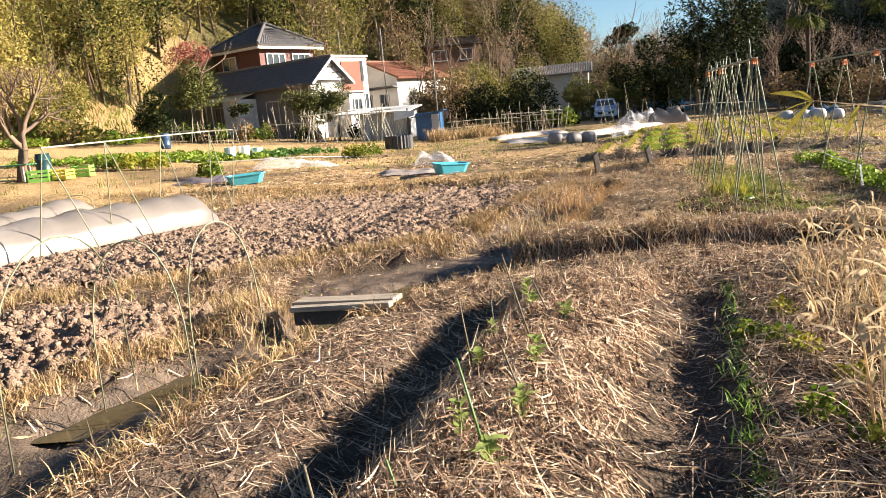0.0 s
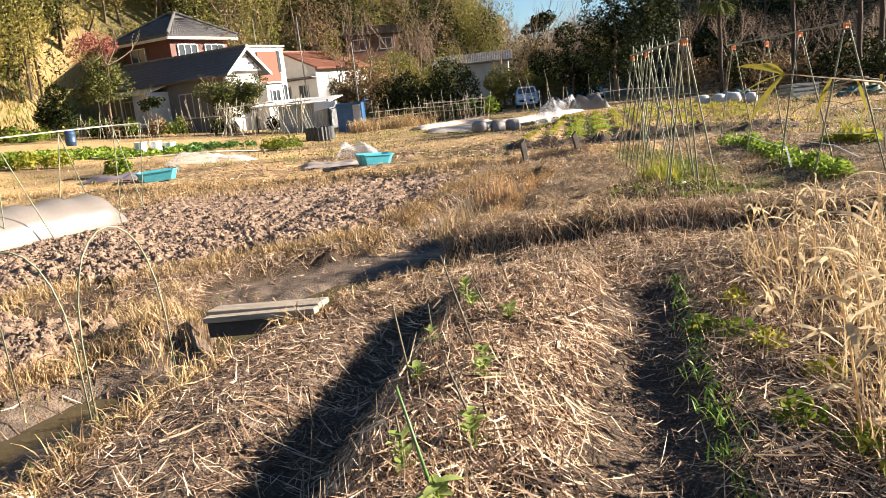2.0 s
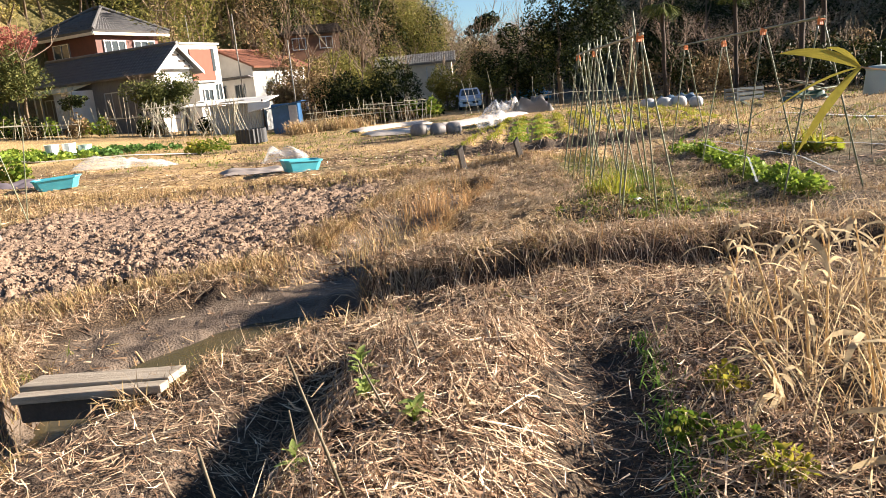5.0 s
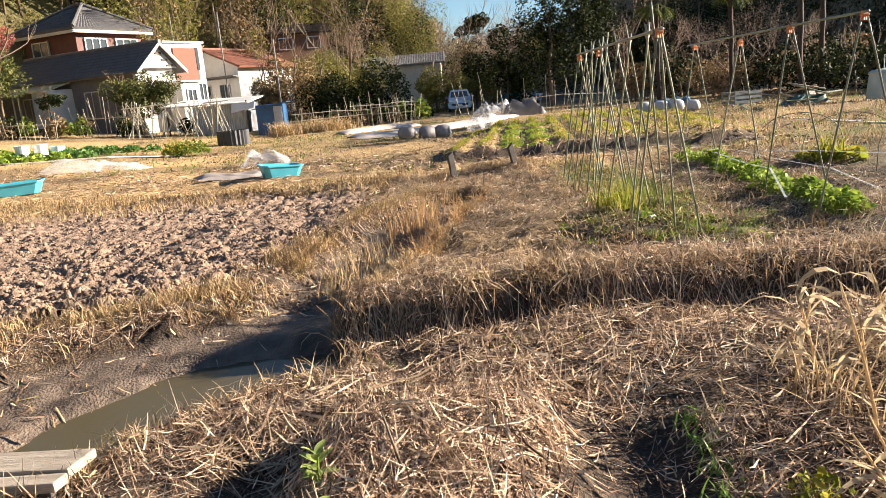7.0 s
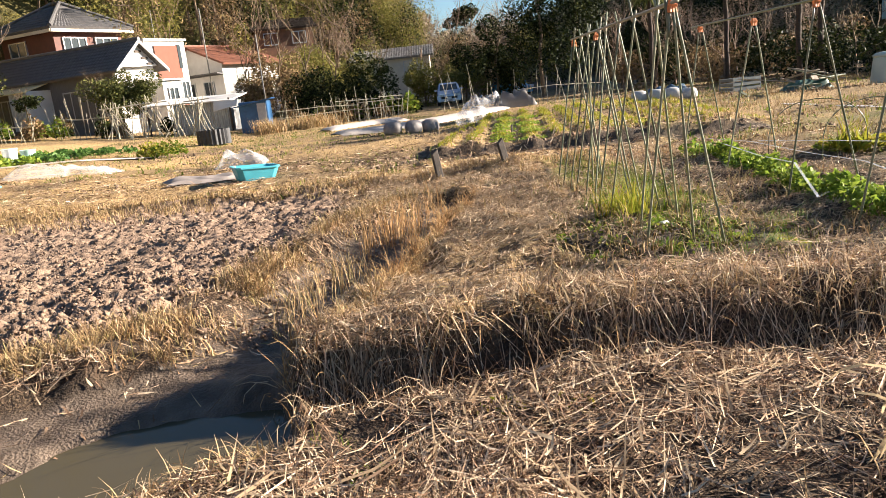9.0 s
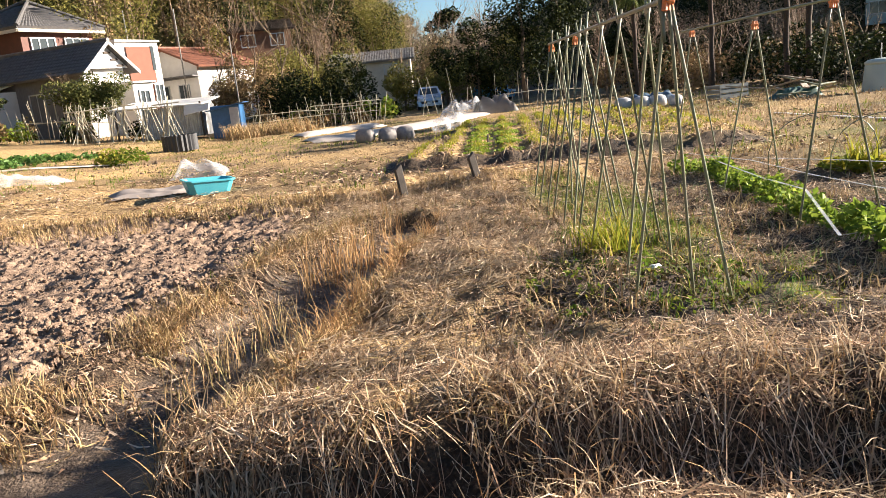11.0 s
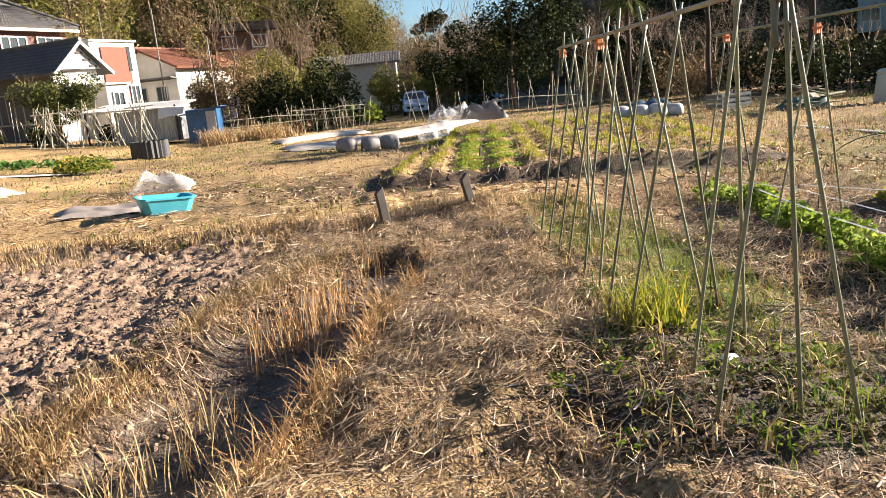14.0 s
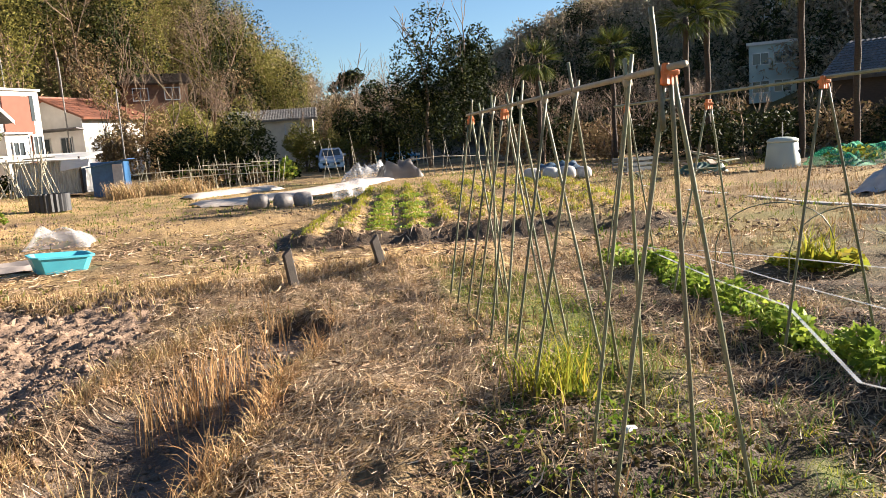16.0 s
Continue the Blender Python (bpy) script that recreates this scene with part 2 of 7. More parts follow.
def blades(name, base, length, width, lean, mat, droop=0.5, lift=1.0, segs=3, parent=None, seed=1, heading=None):
    """Thin blades from base points (n x 3). lean: radians from upright; droop: how far the tip bends over. One mesh."""
    g = np.random.default_rng(seed)
    n = len(base)
    az = g.random(n) * 2 * math.pi if heading is None else heading
    length, width, lean = np.broadcast_to(length, n), np.broadcast_to(width, n), np.broadcast_to(lean, n)
    droop = np.broadcast_to(droop, n)
    d = np.stack([np.cos(az), np.sin(az)], 1)
    s = np.stack([-np.sin(az), np.cos(az), np.zeros(n)], 1)
    tw = g.normal(0, 0.5, n)
    s = s * np.cos(tw)[:, None] + np.array([0, 0, 1.0]) * np.sin(tw)[:, None]
    pos, v = np.array(base, float), []
    for k in range(segs + 1):
        f = k / segs
        w = width * (1 - 0.85 * f ** 1.6) * 0.5
        v += [pos - s * w[:, None], pos + s * w[:, None]]
        a = lean + droop * f
        step = length / segs
        pos = pos + np.stack([d[:, 0] * np.sin(a) * step, d[:, 1] * np.sin(a) * step, np.cos(a) * step * lift], 1)
    verts = np.stack(v, 1).reshape(-1, 3)
    m = 2 * (segs + 1)
    o = (np.arange(n) * m)[:, None]
    faces = np.concatenate([o + np.array([[2 * k, 2 * k + 1, 2 * k + 3, 2 * k + 2]]) for k in range(segs)], 0)
    return mesh_np(name, verts, faces, mat, parent)


def straws(name, xy, length, width, mat, height=0.012, seed=2, heading=None, spread=math.pi):
    """Straw lying on the ground, each bent a little, resting on it."""
    g = np.random.default_rng(seed)
    n = len(xy)
    az = g.random(n) * 2 * math.pi if heading is None else heading + g.normal(0, spread, n)
    bend = g.normal(0, 0.75, n)
    up = np.abs(g.normal(0, height, n))
    tip = np.abs(g.normal(0, height * 1.6, n))
    v = []
    for k, f in enumerate((-0.5, 0.0, 0.5)):
        a = az + bend * f * f * 2.4
        cx, cy = xy[:, 0] + np.cos(a) * length * f, xy[:, 1] + np.sin(a) * length * f
        z = gz(cx, cy) + 0.006 + up + (tip if k == 2 else 0)
        wx, wy = -np.sin(a) * width * 0.5, np.cos(a) * width * 0.5
        tilt = g.normal(0, 0.45, n) * width
        v += [np.stack([cx, cy, z], 1)] if k == 2 else [np.stack([cx - wx, cy - wy, z - tilt * 0.5], 1), np.stack([cx + wx, cy + wy, z + tilt * 0.5], 1)]
    verts = np.stack(v, 1).reshape(-1, 3)
    o = (np.arange(n) * 5)[:, None]
    faces = np.concatenate([o + np.array([[0, 1, 3]]), o + np.array([[0, 3, 2]]), o + np.array([[2, 3, 4]])], 0)
    return mesh_np(name, verts, faces, mat)


def cards(name, pts, size, mat, parent=None, seed=4, flat=0.0, long=1.6, small=False):
    """Leaves: small creased blades at points, turned at random."""
    g = np.random.default_rng(seed)
    n = len(pts)
    a = g.normal(size=(n, 3))
    a[:, 2] *= 1 - flat
    a /= np.linalg.norm(a, axis=1)[:, None]
    b = np.cross(a, g.normal(size=(n, 3)))
    b /= np.linalg.norm(b, axis=1)[:, None]
    c = np.cross(a, b)
    s = (np.broadcast_to(size, n) * g.uniform(0.6, 1.3, n))[:, None]
    if small:
        verts = np.stack([pts - a * s * long * 0.5, pts + b * s * 0.6, pts + a * s * long * 0.5], 1).reshape(-1, 3)
        return mesh_np(name, verts, (np.arange(n) * 3)[:, None] + np.array([[0, 1, 2]]), mat, parent)
    verts = np.stack([pts - a * s * long * 0.5, pts + b * s * 0.5 + c * s * 0.18, pts + a * s * long * 0.5, pts - b * s * 0.5 + c * s * 0.18], 1).reshape(-1, 3)
    o = (np.arange(n) * 4)[:, None]
    faces = np.concatenate([o + np.array([[0, 1, 2]]), o + np.array([[0, 2, 3]])], 0)
    return mesh_np(name, verts, faces, mat, parent)


def twigs(name, segs, mat, parent=None):
    """Thin three-sided bars. segs: rows of start, end, start radius, end radius."""
    s = np.asarray(segs, float)
    p, q, r0, r1 = s[:, 0:3], s[:, 3:6], s[:, 6], s[:, 7]
    d = q - p
    d /= np.maximum(np.linalg.norm(d, axis=1), 1e-6)[:, None]
    ref = np.where(np.abs(d[:, 2:3]) < 0.9, np.array([[0, 0, 1.0]]), np.array([[1.0, 0, 0]]))
    u = np.cross(d, ref)
    u /= np.linalg.norm(u, axis=1)[:, None]
    w = np.cross(u, d)
    v = []
    for base, r in ((p, r0), (q, r1)):
        for k in range(3):
            t = 2 * math.pi * k / 3
            v.append(base + (u * math.cos(t) + w * math.sin(t)) * r[:, None])
    verts = np.stack(v, 1).reshape(-1, 3)
    o = (np.arange(len(s)) * 6)[:, None]
    faces = np.concatenate([o + np.array([[k, (k + 1) % 3, 3 + (k + 1) % 3, 3 + k]]) for k in range(3)], 0)
    return mesh_np(name, verts, faces, mat, parent, smooth=True)


def grow(start, way, length, radius, depth, g, out, spread=0.6, fork=3, up=0.15, taper=0.62, shrink=0.7):
    """Branches of a bare tree, as rows for twigs()."""
    p, d = np.array(start, float), np.array(way, float)
    n = 3
    for k in range(n):
        d = d + g.normal(0, 0.13, 3) + np.array([0, 0, up * 0.3])
        d /= np.linalg.norm(d)
        q = p + d * length / n
        ra, rb = radius * (1 - (1 - taper) * k / n), radius * (1 - (1 - taper) * (k + 1) / n)
        out.append((*p, *q, ra, rb))
        p = q
        if depth > 0 and k >= 1:
            for _ in range(fork if k == n - 1 else 1):
                e = d + g.normal(0, spread, 3) + np.array([0, 0, up])
                e /= np.linalg.norm(e)
                grow(p, e, length * shrink * g.uniform(0.75, 1.15), rb * 0.72, depth - 1, g, out, spread, fork, up, taper, shrink)
    return out

# ---- ground ----
STRAW = leafy("straw", [(0.055, 0.034, 0.022), (0.17, 0.105, 0.066), (0.39, 0.26, 0.165), (0.84, 0.66, 0.46), (0.52, 0.35, 0.22), (0.25, 0.15, 0.094), (0.075, 0.044, 0.028)], 0.6, 0.05)
DRY = leafy("dry_grass", [(0.15, 0.09, 0.047), (0.38, 0.245, 0.125), (0.58, 0.42, 0.235), (0.26, 0.15, 0.075), (0.48, 0.35, 0.175), (0.28, 0.23, 0.09)], 0.6, 0.14)
RUSSET = leafy("russet_stems", [(0.28, 0.15, 0.07), (0.44, 0.26, 0.12), (0.54, 0.36, 0.18)], 0.6, 0.25)
PALE = leafy("pale_reed", [(0.40, 0.285, 0.17), (0.56, 0.43, 0.29), (0.26, 0.17, 0.095), (0.62, 0.5, 0.35)], 0.55, 0.35)
TALLDRY = leafy("tall_dry_grass", [(0.46, 0.33, 0.18), (0.64, 0.49, 0.29), (0.34, 0.22, 0.11), (0.7, 0.57, 0.36)], 0.55, 0.45)
GREEN = leafy("green_grass", [(0.07, 0.12, 0.015), (0.11, 0.17, 0.02), (0.18, 0.21, 0.03), (0.24, 0.22, 0.05)], 0.5, 0.4)
LEAF = leafy("green_leaf", [(0.10, 0.16, 0.022), (0.20, 0.28, 0.035), (0.33, 0.38, 0.06)], 0.6, 0.4, 0.15)
DARKLEAF = leafy("dark_leaf", [(0.05, 0.11, 0.03), (0.09, 0.17, 0.04), (0.15, 0.24, 0.06)], 0.35, 0.3)
YELLOWLEAF = leafy("yellow_leaf", [(0.30, 0.26, 0.03), (0.22, 0.26, 0.03), (0.42, 0.32, 0.05)], 0.6, 0.45, 0.15)

FIELD = [(-9.5, 6.9), (-4.6, 8.25), (-2.4, 9.0), (-1.3, 9.25), (-0.75, 9.6), (-0.42, 10.3), (0.05, 11.0), (0.32, 11.8), (0.7, 12.5), (1.0, 14.0), (1.15, 16.0), (-2.6, 16.9), (-5.0, 16.4), (-5.6, 12.0), (-9.5, 9.0)]


def field_mask(x, y):
    """1 where the soil has been turned over."""
    n = 0.25 * vnoise(x, y, 0.7, 21)
    return np.maximum(inside(x + n, y + n, FIELD), ((np.abs(x + 3.5 + n) / 1.15) ** 4 + (np.abs(y - 5.95 + n) / 1.15) ** 4) < 1).astype(float)


def worley(x, y, s, seed):
    """Distance to the nearest strewn point, in cells, and that point's random number."""
    u, v = x / s + seed * 3.1, y / s + seed * 7.7
    i, j = np.floor(u).astype(int), np.floor(v).astype(int)
    best, val = np.full(x.shape, 9.0), np.zeros(x.shape)
    for a in (-1, 0, 1):
        for b in (-1, 0, 1):
            p, q = (i + a + seed * 13) % 256, (j + b + seed * 29) % 256
            d = np.hypot(i + a + _tab[p, q] - u, j + b + _tab[q, (p + 77) % 256] - v)
            near = d < best
            best, val = np.where(near, d, best), np.where(near, _tab[(p + 31) % 256, (q + 53) % 256], val)
    return best, val


def crumbs(x, y):
    """Height of the broken soil: lumps of four sizes with cracks between."""
    z = 0.0
    for s, h, seed in ((0.31, 0.05, 1), (0.13, 0.085, 2), (0.075, 0.06, 3), (0.045, 0.03, 4)):
        d, v = worley(x + 0.25 * s * vnoise(x, y, s * 0.7, 90 + seed), y + 0.25 * s * vnoise(x, y, s * 0.7, 95 + seed), s, seed)
        z = z + h * (0.12 + 1.1 * v * v) * np.clip(1.25 - 1.35 * d, 0, 0.85)
    return z


def axis(lo, hi, fine_lo, fine_hi, step, growth):
    a = list(np.arange(fine_lo, fine_hi, step))
    s, p = step, a[-1]
    while p < hi:
        s = min(s * growth, 12)
        p += s
        a.append(p)
    s, p = step, a[0]
    while p > lo:
        s = min(s * growth, 12)
        p -= s
        a.insert(0, p)
    return np.array(a)


def ground_material():
    m, n, l, p = node_mat("field_soil", 0.9)
    p.inputs["Specular IOR Level"].default_value = 0.25
    co = n.new("ShaderNodeTexCoord")
    at = n.new("ShaderNodeVertexColor")
    at.layer_name = "cover"
    sp = n.new("ShaderNodeSeparateColor")
    l.new(at.outputs[0], sp.inputs[0])

    def nz(s, d=5):
        t = n.new("ShaderNodeTexNoise")
        t.inputs["Scale"].default_value, t.inputs["Detail"].default_value = s, d
        l.new(co.outputs["Object"], t.inputs["Vector"])
        return t.outputs[0]

    def ramp(src, cols, lo=0.3, hi=0.7):
        r = n.new("ShaderNodeValToRGB")
        el = r.color_ramp.elements
        while len(el) < len(cols):
            el.new(0.5)
        for k, c in enumerate(cols):
            el[k].position, el[k].color = lo + (hi - lo) * k / (len(cols) - 1), (*c, 1)
        l.new(src, r.inputs[0])
        return r.outputs[0]

    def mix(f, a, b):
        x = n.new("ShaderNodeMix")
        x.data_type = "RGBA"
        l.new(f, x.inputs[0])
        l.new(a, x.inputs[6])
        l.new(b, x.inputs[7])
        return x.outputs[2]

    coarse, mid, fine = nz(0.9), nz(7), nz(55)
    soil = ramp(mid, [(0.013, 0.008, 0.005), (0.033, 0.021, 0.013), (0.10, 0.066, 0.042)])
    litter = ramp(fine, [(0.014, 0.009, 0.006), (0.065, 0.042, 0.025), (0.27, 0.185, 0.11)])
    clod = ramp(nz(14), [(0.07, 0.048, 0.033), (0.20, 0.14, 0.098), (0.34, 0.245, 0.172)])
    mud = ramp(nz(5), [(0.05, 0.036, 0.026), (0.105, 0.076, 0.054), (0.17, 0.125, 0.09)])
    base = mix(ramp(coarse, [(0.15,) * 3, (0.95,) * 3], 0.35, 0.62), soil, litter)
    green = ramp(fine, [(0.05, 0.07, 0.012), (0.12, 0.15, 0.02), (0.26, 0.22, 0.06)])
    c = mix(sp.outputs["Green"], base, green)
    c = mix(at.outputs["Alpha"], c, ramp(nz(24), [(0.13, 0.078, 0.036), (0.46, 0.295, 0.125), (0.70, 0.49, 0.235)], 0.34, 0.66))
    c = mix(sp.outputs["Blue"], c, clod)
    c = mix(sp.outputs["Red"], c, mud)
    l.new(c, p.inputs["Base Color"])
    rr = n.new("ShaderNodeMapRange")
    rr.inputs["To Min"].default_value, rr.inputs["To Max"].default_value = 0.92, 0.5
    l.new(sp.outputs["Red"], rr.inputs["Value"])
    l.new(rr.outputs[0], p.inputs["Roughness"])
    crumb = n.new("ShaderNodeMath")
    crumb.operation = "MULTIPLY"
    l.new(nz(26, 8), crumb.inputs[0])
    l.new(sp.outputs["Blue"], crumb.inputs[1])
    bc = n.new("ShaderNodeBump")
    bc.inputs["Strength"].default_value, bc.inputs["Distance"].default_value = 1.0, 0.12
    l.new(crumb.outputs[0], bc.inputs["Height"])
    bp = n.new("ShaderNodeBump")
    l.new(bc.outputs[0], bp.inputs["Normal"])
    bp.inputs["Strength"].default_value, bp.inputs["Distance"].default_value = 0.8, 0.03
    ad = n.new("ShaderNodeMath")
    l.new(mid, ad.inputs[0])
    l.new(fine, ad.inputs[1])
    l.new(ad.outputs[0], bp.inputs["Height"])
    l.new(bp.outputs[0], p.inputs["Normal"])
    return m


def ground():
    xs, ys = axis(-420, 420, -3.2, 4.4, 0.052, 1.06), axis(-60, 620, 2.0, 13.4, 0.054, 1.04)
    X, Y = np.meshgrid(xs, ys)
    x, y = X.ravel(), Y.ravel()
    fm = field_mask(x, y)
    dd, lefty = ditch_gap(x, y)
    mudm = sstep(0.02, -0.08, dd - np.where(lefty, 0.14, 0.0) + 0.07 * vnoise(x, y, 0.3, 30))
    rr = x - ridge_axis(y)
    mudm = np.maximum(mudm, 0.2 * np.maximum(np.exp(-((rr - 0.85) / 0.22) ** 4), 0.8 * np.exp(-((rr + 0.78) / 0.2) ** 4)) * (1 - sstep(5.7, 6.3, y)))
    near = 1 - sstep(18, 28, y)
    z = gz(x, y) + near * (0.024 * vnoise(x, y, 0.16, 31) + 0.014 * vnoise(x, y, 0.09, 32)) * (1 - 0.45 * mudm)
    z = z + near * -0.06 * fm + near * np.random.default_rng(38).normal(0, 1, x.shape) * (0.004 * np.minimum(1, mudm))
    gm = np.clip(sstep(0.1, 0.75, vnoise(x, y, 4.5, 40) * 0.6 + vnoise(x, y, 0.9, 41) * 0.5) * (1 - mudm) * (1 - fm) * sstep(9, 12, y), 0, 1) * 0.55
    gm = np.maximum(gm, 0.8 * sstep(0.75, 0.3, np.abs(x - 4.1 - 0.1 * (y - 10))) * sstep(8.9, 9.4, y) * (1 - sstep(15, 17, y)) * sstep(-0.5, 0.4, vnoise(x, y, 0.8, 44)))
    gm = np.maximum(gm, 0.35 * sstep(1.0, 3, valley(x, y))) * sstep(0.3, 0.9, dd)
    edge = np.minimum(dist_line(x, y, [(2.55, 19.3), (9.0, 17.3)])[0], dist_line(x, y, [(2.55, 19.2), (6.6, 32.0)])[0])
    bare = sstep(0.45, 0.2, edge + 0.15 * vnoise(x, y, 0.5, 47))
    mudm = np.maximum(mudm, 0.3 * bare)
    pale = sstep(12, 18, y) * (1 - bare) * (1 - sstep(58, 70, y)) * (1 - fm) * (1 - 0.3 * sstep(5, 10, x - 0.12 * y)) * np.clip(0.62 + 0.45 * vnoise(x, y, 2.6, 45) + 0.3 * vnoise(x, y, 0.7, 46), 0, 1)
    sandy = sstep(-8.5, -10, x) * sstep(33, 35, y) * (1 - sstep(42, 44, y)) * (1 - sstep(0.1, 0.5, valley(x, y)))
    path = sstep(7.9, 8.4, y) * (1 - sstep(15.5, 17, y)) * sstep(0.05, 0.4, dd) * sstep(4.2, 3.4, x - 0.1 * (y - 10)) * sstep(-0.2, 0.8, x - 0.4 * (y - 9)) * (0.55 + 0.35 * vnoise(x, y, 0.7, 48))
    pale = np.maximum(pale, np.clip(path, 0, 1) * 0.8)
    mound = sstep(1.2, 0.7, ((x - 3.6) / 0.85) ** 2 + ((y - 9.9) / 0.95) ** 2)
    strip_ = 0.9 * sstep(-0.95, -1.1, rr) * sstep(0.02, 0.2, dd) * sstep(-3.4, -2.6, x) * (1 - sstep(5.4, 6.1, y)) * np.clip(0.7 + 0.5 * vnoise(x, y, 0.6, 49), 0, 1)
    pale, gm = np.maximum(pale, sandy), gm * (1 - sandy)
    pale = np.maximum(pale, 0.12 * sstep(0.3, 0.8, valley(x, y)) * sstep(-17, -19, x) * (1 - sstep(56, 60, y)) * (y > 30))
    ob = mesh_np("ground", np.stack([x, y, z], 1), (lambda i: np.stack([i, i + 1, i + 1 + len(xs), i + len(xs)], -1).reshape(-1, 4))((np.arange(len(ys) - 1)[:, None] * len(xs) + np.arange(len(xs) - 1)[None])), ground_material(), smooth=True)
    rough = (fm > 0.4).reshape(X.shape)[:-1, :-1].ravel()
    ob.data.polygons.foreach_set("use_smooth", ~rough)
    ca = ob.data.color_attributes.new("cover", "FLOAT_COLOR", "POINT")
    ca.data.foreach_set("color", np.stack([np.maximum(mudm, 0.25 * mound), gm * (1 - mound), np.maximum(fm, strip_) * (1 - mudm), pale * (1 - mound)], 1).astype(np.float32).ravel())
    return tagged(ob, "brown field soil with straw litter, ditches and turned clods", "ground", kind="structure")


ground()


def scatter(n, x0, x1, y0, y1, seed, keep=None):
    g = np.random.default_rng(seed)
    xy = np.stack([g.uniform(x0, x1, n), g.uniform(y0, y1, n)], 1)
    return xy[keep(xy[:, 0], xy[:, 1], g)] if keep else xy


def dry_here(x, y, g):
    d, lefty = ditch_gap(x, y)
    fur = (np.abs(x - ridge_axis(y) - 0.85) < 0.3) & (y < 6) | (np.abs(x - ridge_axis(y) + 0.75) < 0.22) & (y < 6)
    mound = ((x - 3.6) / 0.85) ** 2 + ((y - 9.9) / 0.95) ** 2 < 1
    strip_ = (x < ridge_axis(y) - 1.0) & (y < 5.9)
    return (d > np.where(lefty, 0.25, -0.02)) & (field_mask(x, y) < 0.5) & (~fur | (g.random(len(x)) < 0.2)) & (~mound | (g.random(len(x)) < 0.15)) & (~strip_ | (g.random(len(x)) < 0.22)) & ((x < 3.3 + 0.1 * (y - 10)) | (y < 8.3) | (y > 16) | (g.random(len(x)) < 0.35)) & (g.random(len(x)) < 0.5 + 0.35 * vnoise(x, y, 0.9, 50) + 0.4 * vnoise(x, y, 0.22, 51))


def straw_cover():
    g = np.random.default_rng(60)
    xy = scatter(195000, -2.8, 4.6, 1.8, 9.0, 61, dry_here)
    ln = g.lognormal(math.log(0.11), 0.6, len(xy)).clip(0.03, 0.5)
    tagged(straws("straw_litter", xy, ln, g.uniform(0.003, 0.0075, len(xy)), STRAW, 0.028, 62), "loose dry straw strewn over the beds", "straw", kind="stuff")
    xy = scatter(70000, -5.5, 7.5, 1.7, 11.0, 161, lambda x, y, h: dry_here(x, y, h) & ~((x > -2.7) & (x < 4.5)))
    ln = g.lognormal(math.log(0.12), 0.5, len(xy)).clip(0.04, 0.45)
    tagged(straws("straw_litter", xy, ln, g.uniform(0.003, 0.006, len(xy)), STRAW, 0.02, 162), "loose dry straw strewn over the beds", "straw", kind="stuff")
    xy = scatter(55000, -0.5, 7.5, 9.0, 16.6, 261, lambda x, y, h: (vnoise(x, y, 0.4, 263) > -0.3) & dry_here(x, y, h) | ((h.random(len(x)) < 0.3) & (ditch_gap(x, y)[0] > 0.05) & (field_mask(x, y) < 0.5) & (np.abs(x - 4.1 - 0.1 * (y - 10)) > 0.6)))
    ln = g.lognormal(math.log(0.1), 0.5, len(xy)).clip(0.04, 0.4)
    tagged(straws("straw_litter", xy, ln, g.uniform(0.003, 0.008, len(xy)), STRAW, 0.022, 262), "flattened yellow straw between the stake rows", "straw", kind="stuff")
    xy = scatter(190000, 0.6, 7.0, 7.95, 16.4, 264, lambda x, y, h: (vnoise(x, y, 0.7, 265) > -0.6) & dry_here(x, y, h) & (np.abs(x - 4.1 - 0.1 * (y - 10)) > 0.5))
    ln = g.lognormal(math.log(0.09), 0.5, len(xy)).clip(0.03, 0.35)
    tagged(straws("straw_litter", xy, ln, g.uniform(0.004, 0.0085, len(xy)), PALE, 0.02, 266, 0.25, 0.75), "pale flattened straw on the path between the beds", "straw", kind="stuff")
    # long broken reeds lying in a loose tangle, held up by the straw under them
    xy = scatter(11000, -2.2, 4.8, 1.8, 8.3, 271, lambda x, y, h: dry_here(x, y, h) & (vnoise(x, y, 0.55, 272) > -0.35))
    ln = g.lognormal(math.log(0.24), 0.4, len(xy)).clip(0.1, 0.6)
    tagged(straws("reed_litter", xy, ln, g.uniform(0.004, 0.011, len(xy)), PALE, 0.05, 273), "long broken pale reeds lying in a loose tangle", "straw", kind="stuff")
    xy = scatter(12000, -1.9, 1.6, 1.8, 6.3, 274, lambda x, y, h: (x < ridge_axis(y) - 0.45) & (ditch_gap(x, y)[0] > 0.0))
    ln = g.lognormal(math.log(0.1), 0.5, len(xy)).clip(0.04, 0.4)
    tagged(straws("straw_chaff", xy, ln, g.uniform(0.002, 0.005, len(xy)), STRAW, 0.012, 275), "thin chaff on the bare strip by the ditch", "straw", kind="stuff")
    # scraps of reed washed into the ditch
    xy = scatter(16000, -3.4, 2.4, 2.5, 13.5, 163, lambda x, y, h: (ditch_gap(x, y)[0] < 0.15) & (dist_line(x, y, POOL)[0] > 0.5) & (h.random(len(x)) < 0.12 + 0.4 * vnoise(x, y, 0.45, 164)))
    ln = g.lognormal(math.log(0.11), 0.6, len(xy)).clip(0.03, 0.5)
    tagged(straws("reed_scraps", xy, ln, g.uniform(0.003, 0.009, len(xy)), DRY, 0.012, 165), "scraps of dead reed on the ditch mud", "straw", kind="stuff")
    xy = scatter(70000, -13, 13, -6, 11.5, 166, lambda x, y, h: dry_here(x, y, h) & ~((x > -5.4) & (x < 6.4) & (y > 1.8)))
    ln = g.lognormal(math.log(0.18), 0.4, len(xy)).clip(0.06, 0.5)
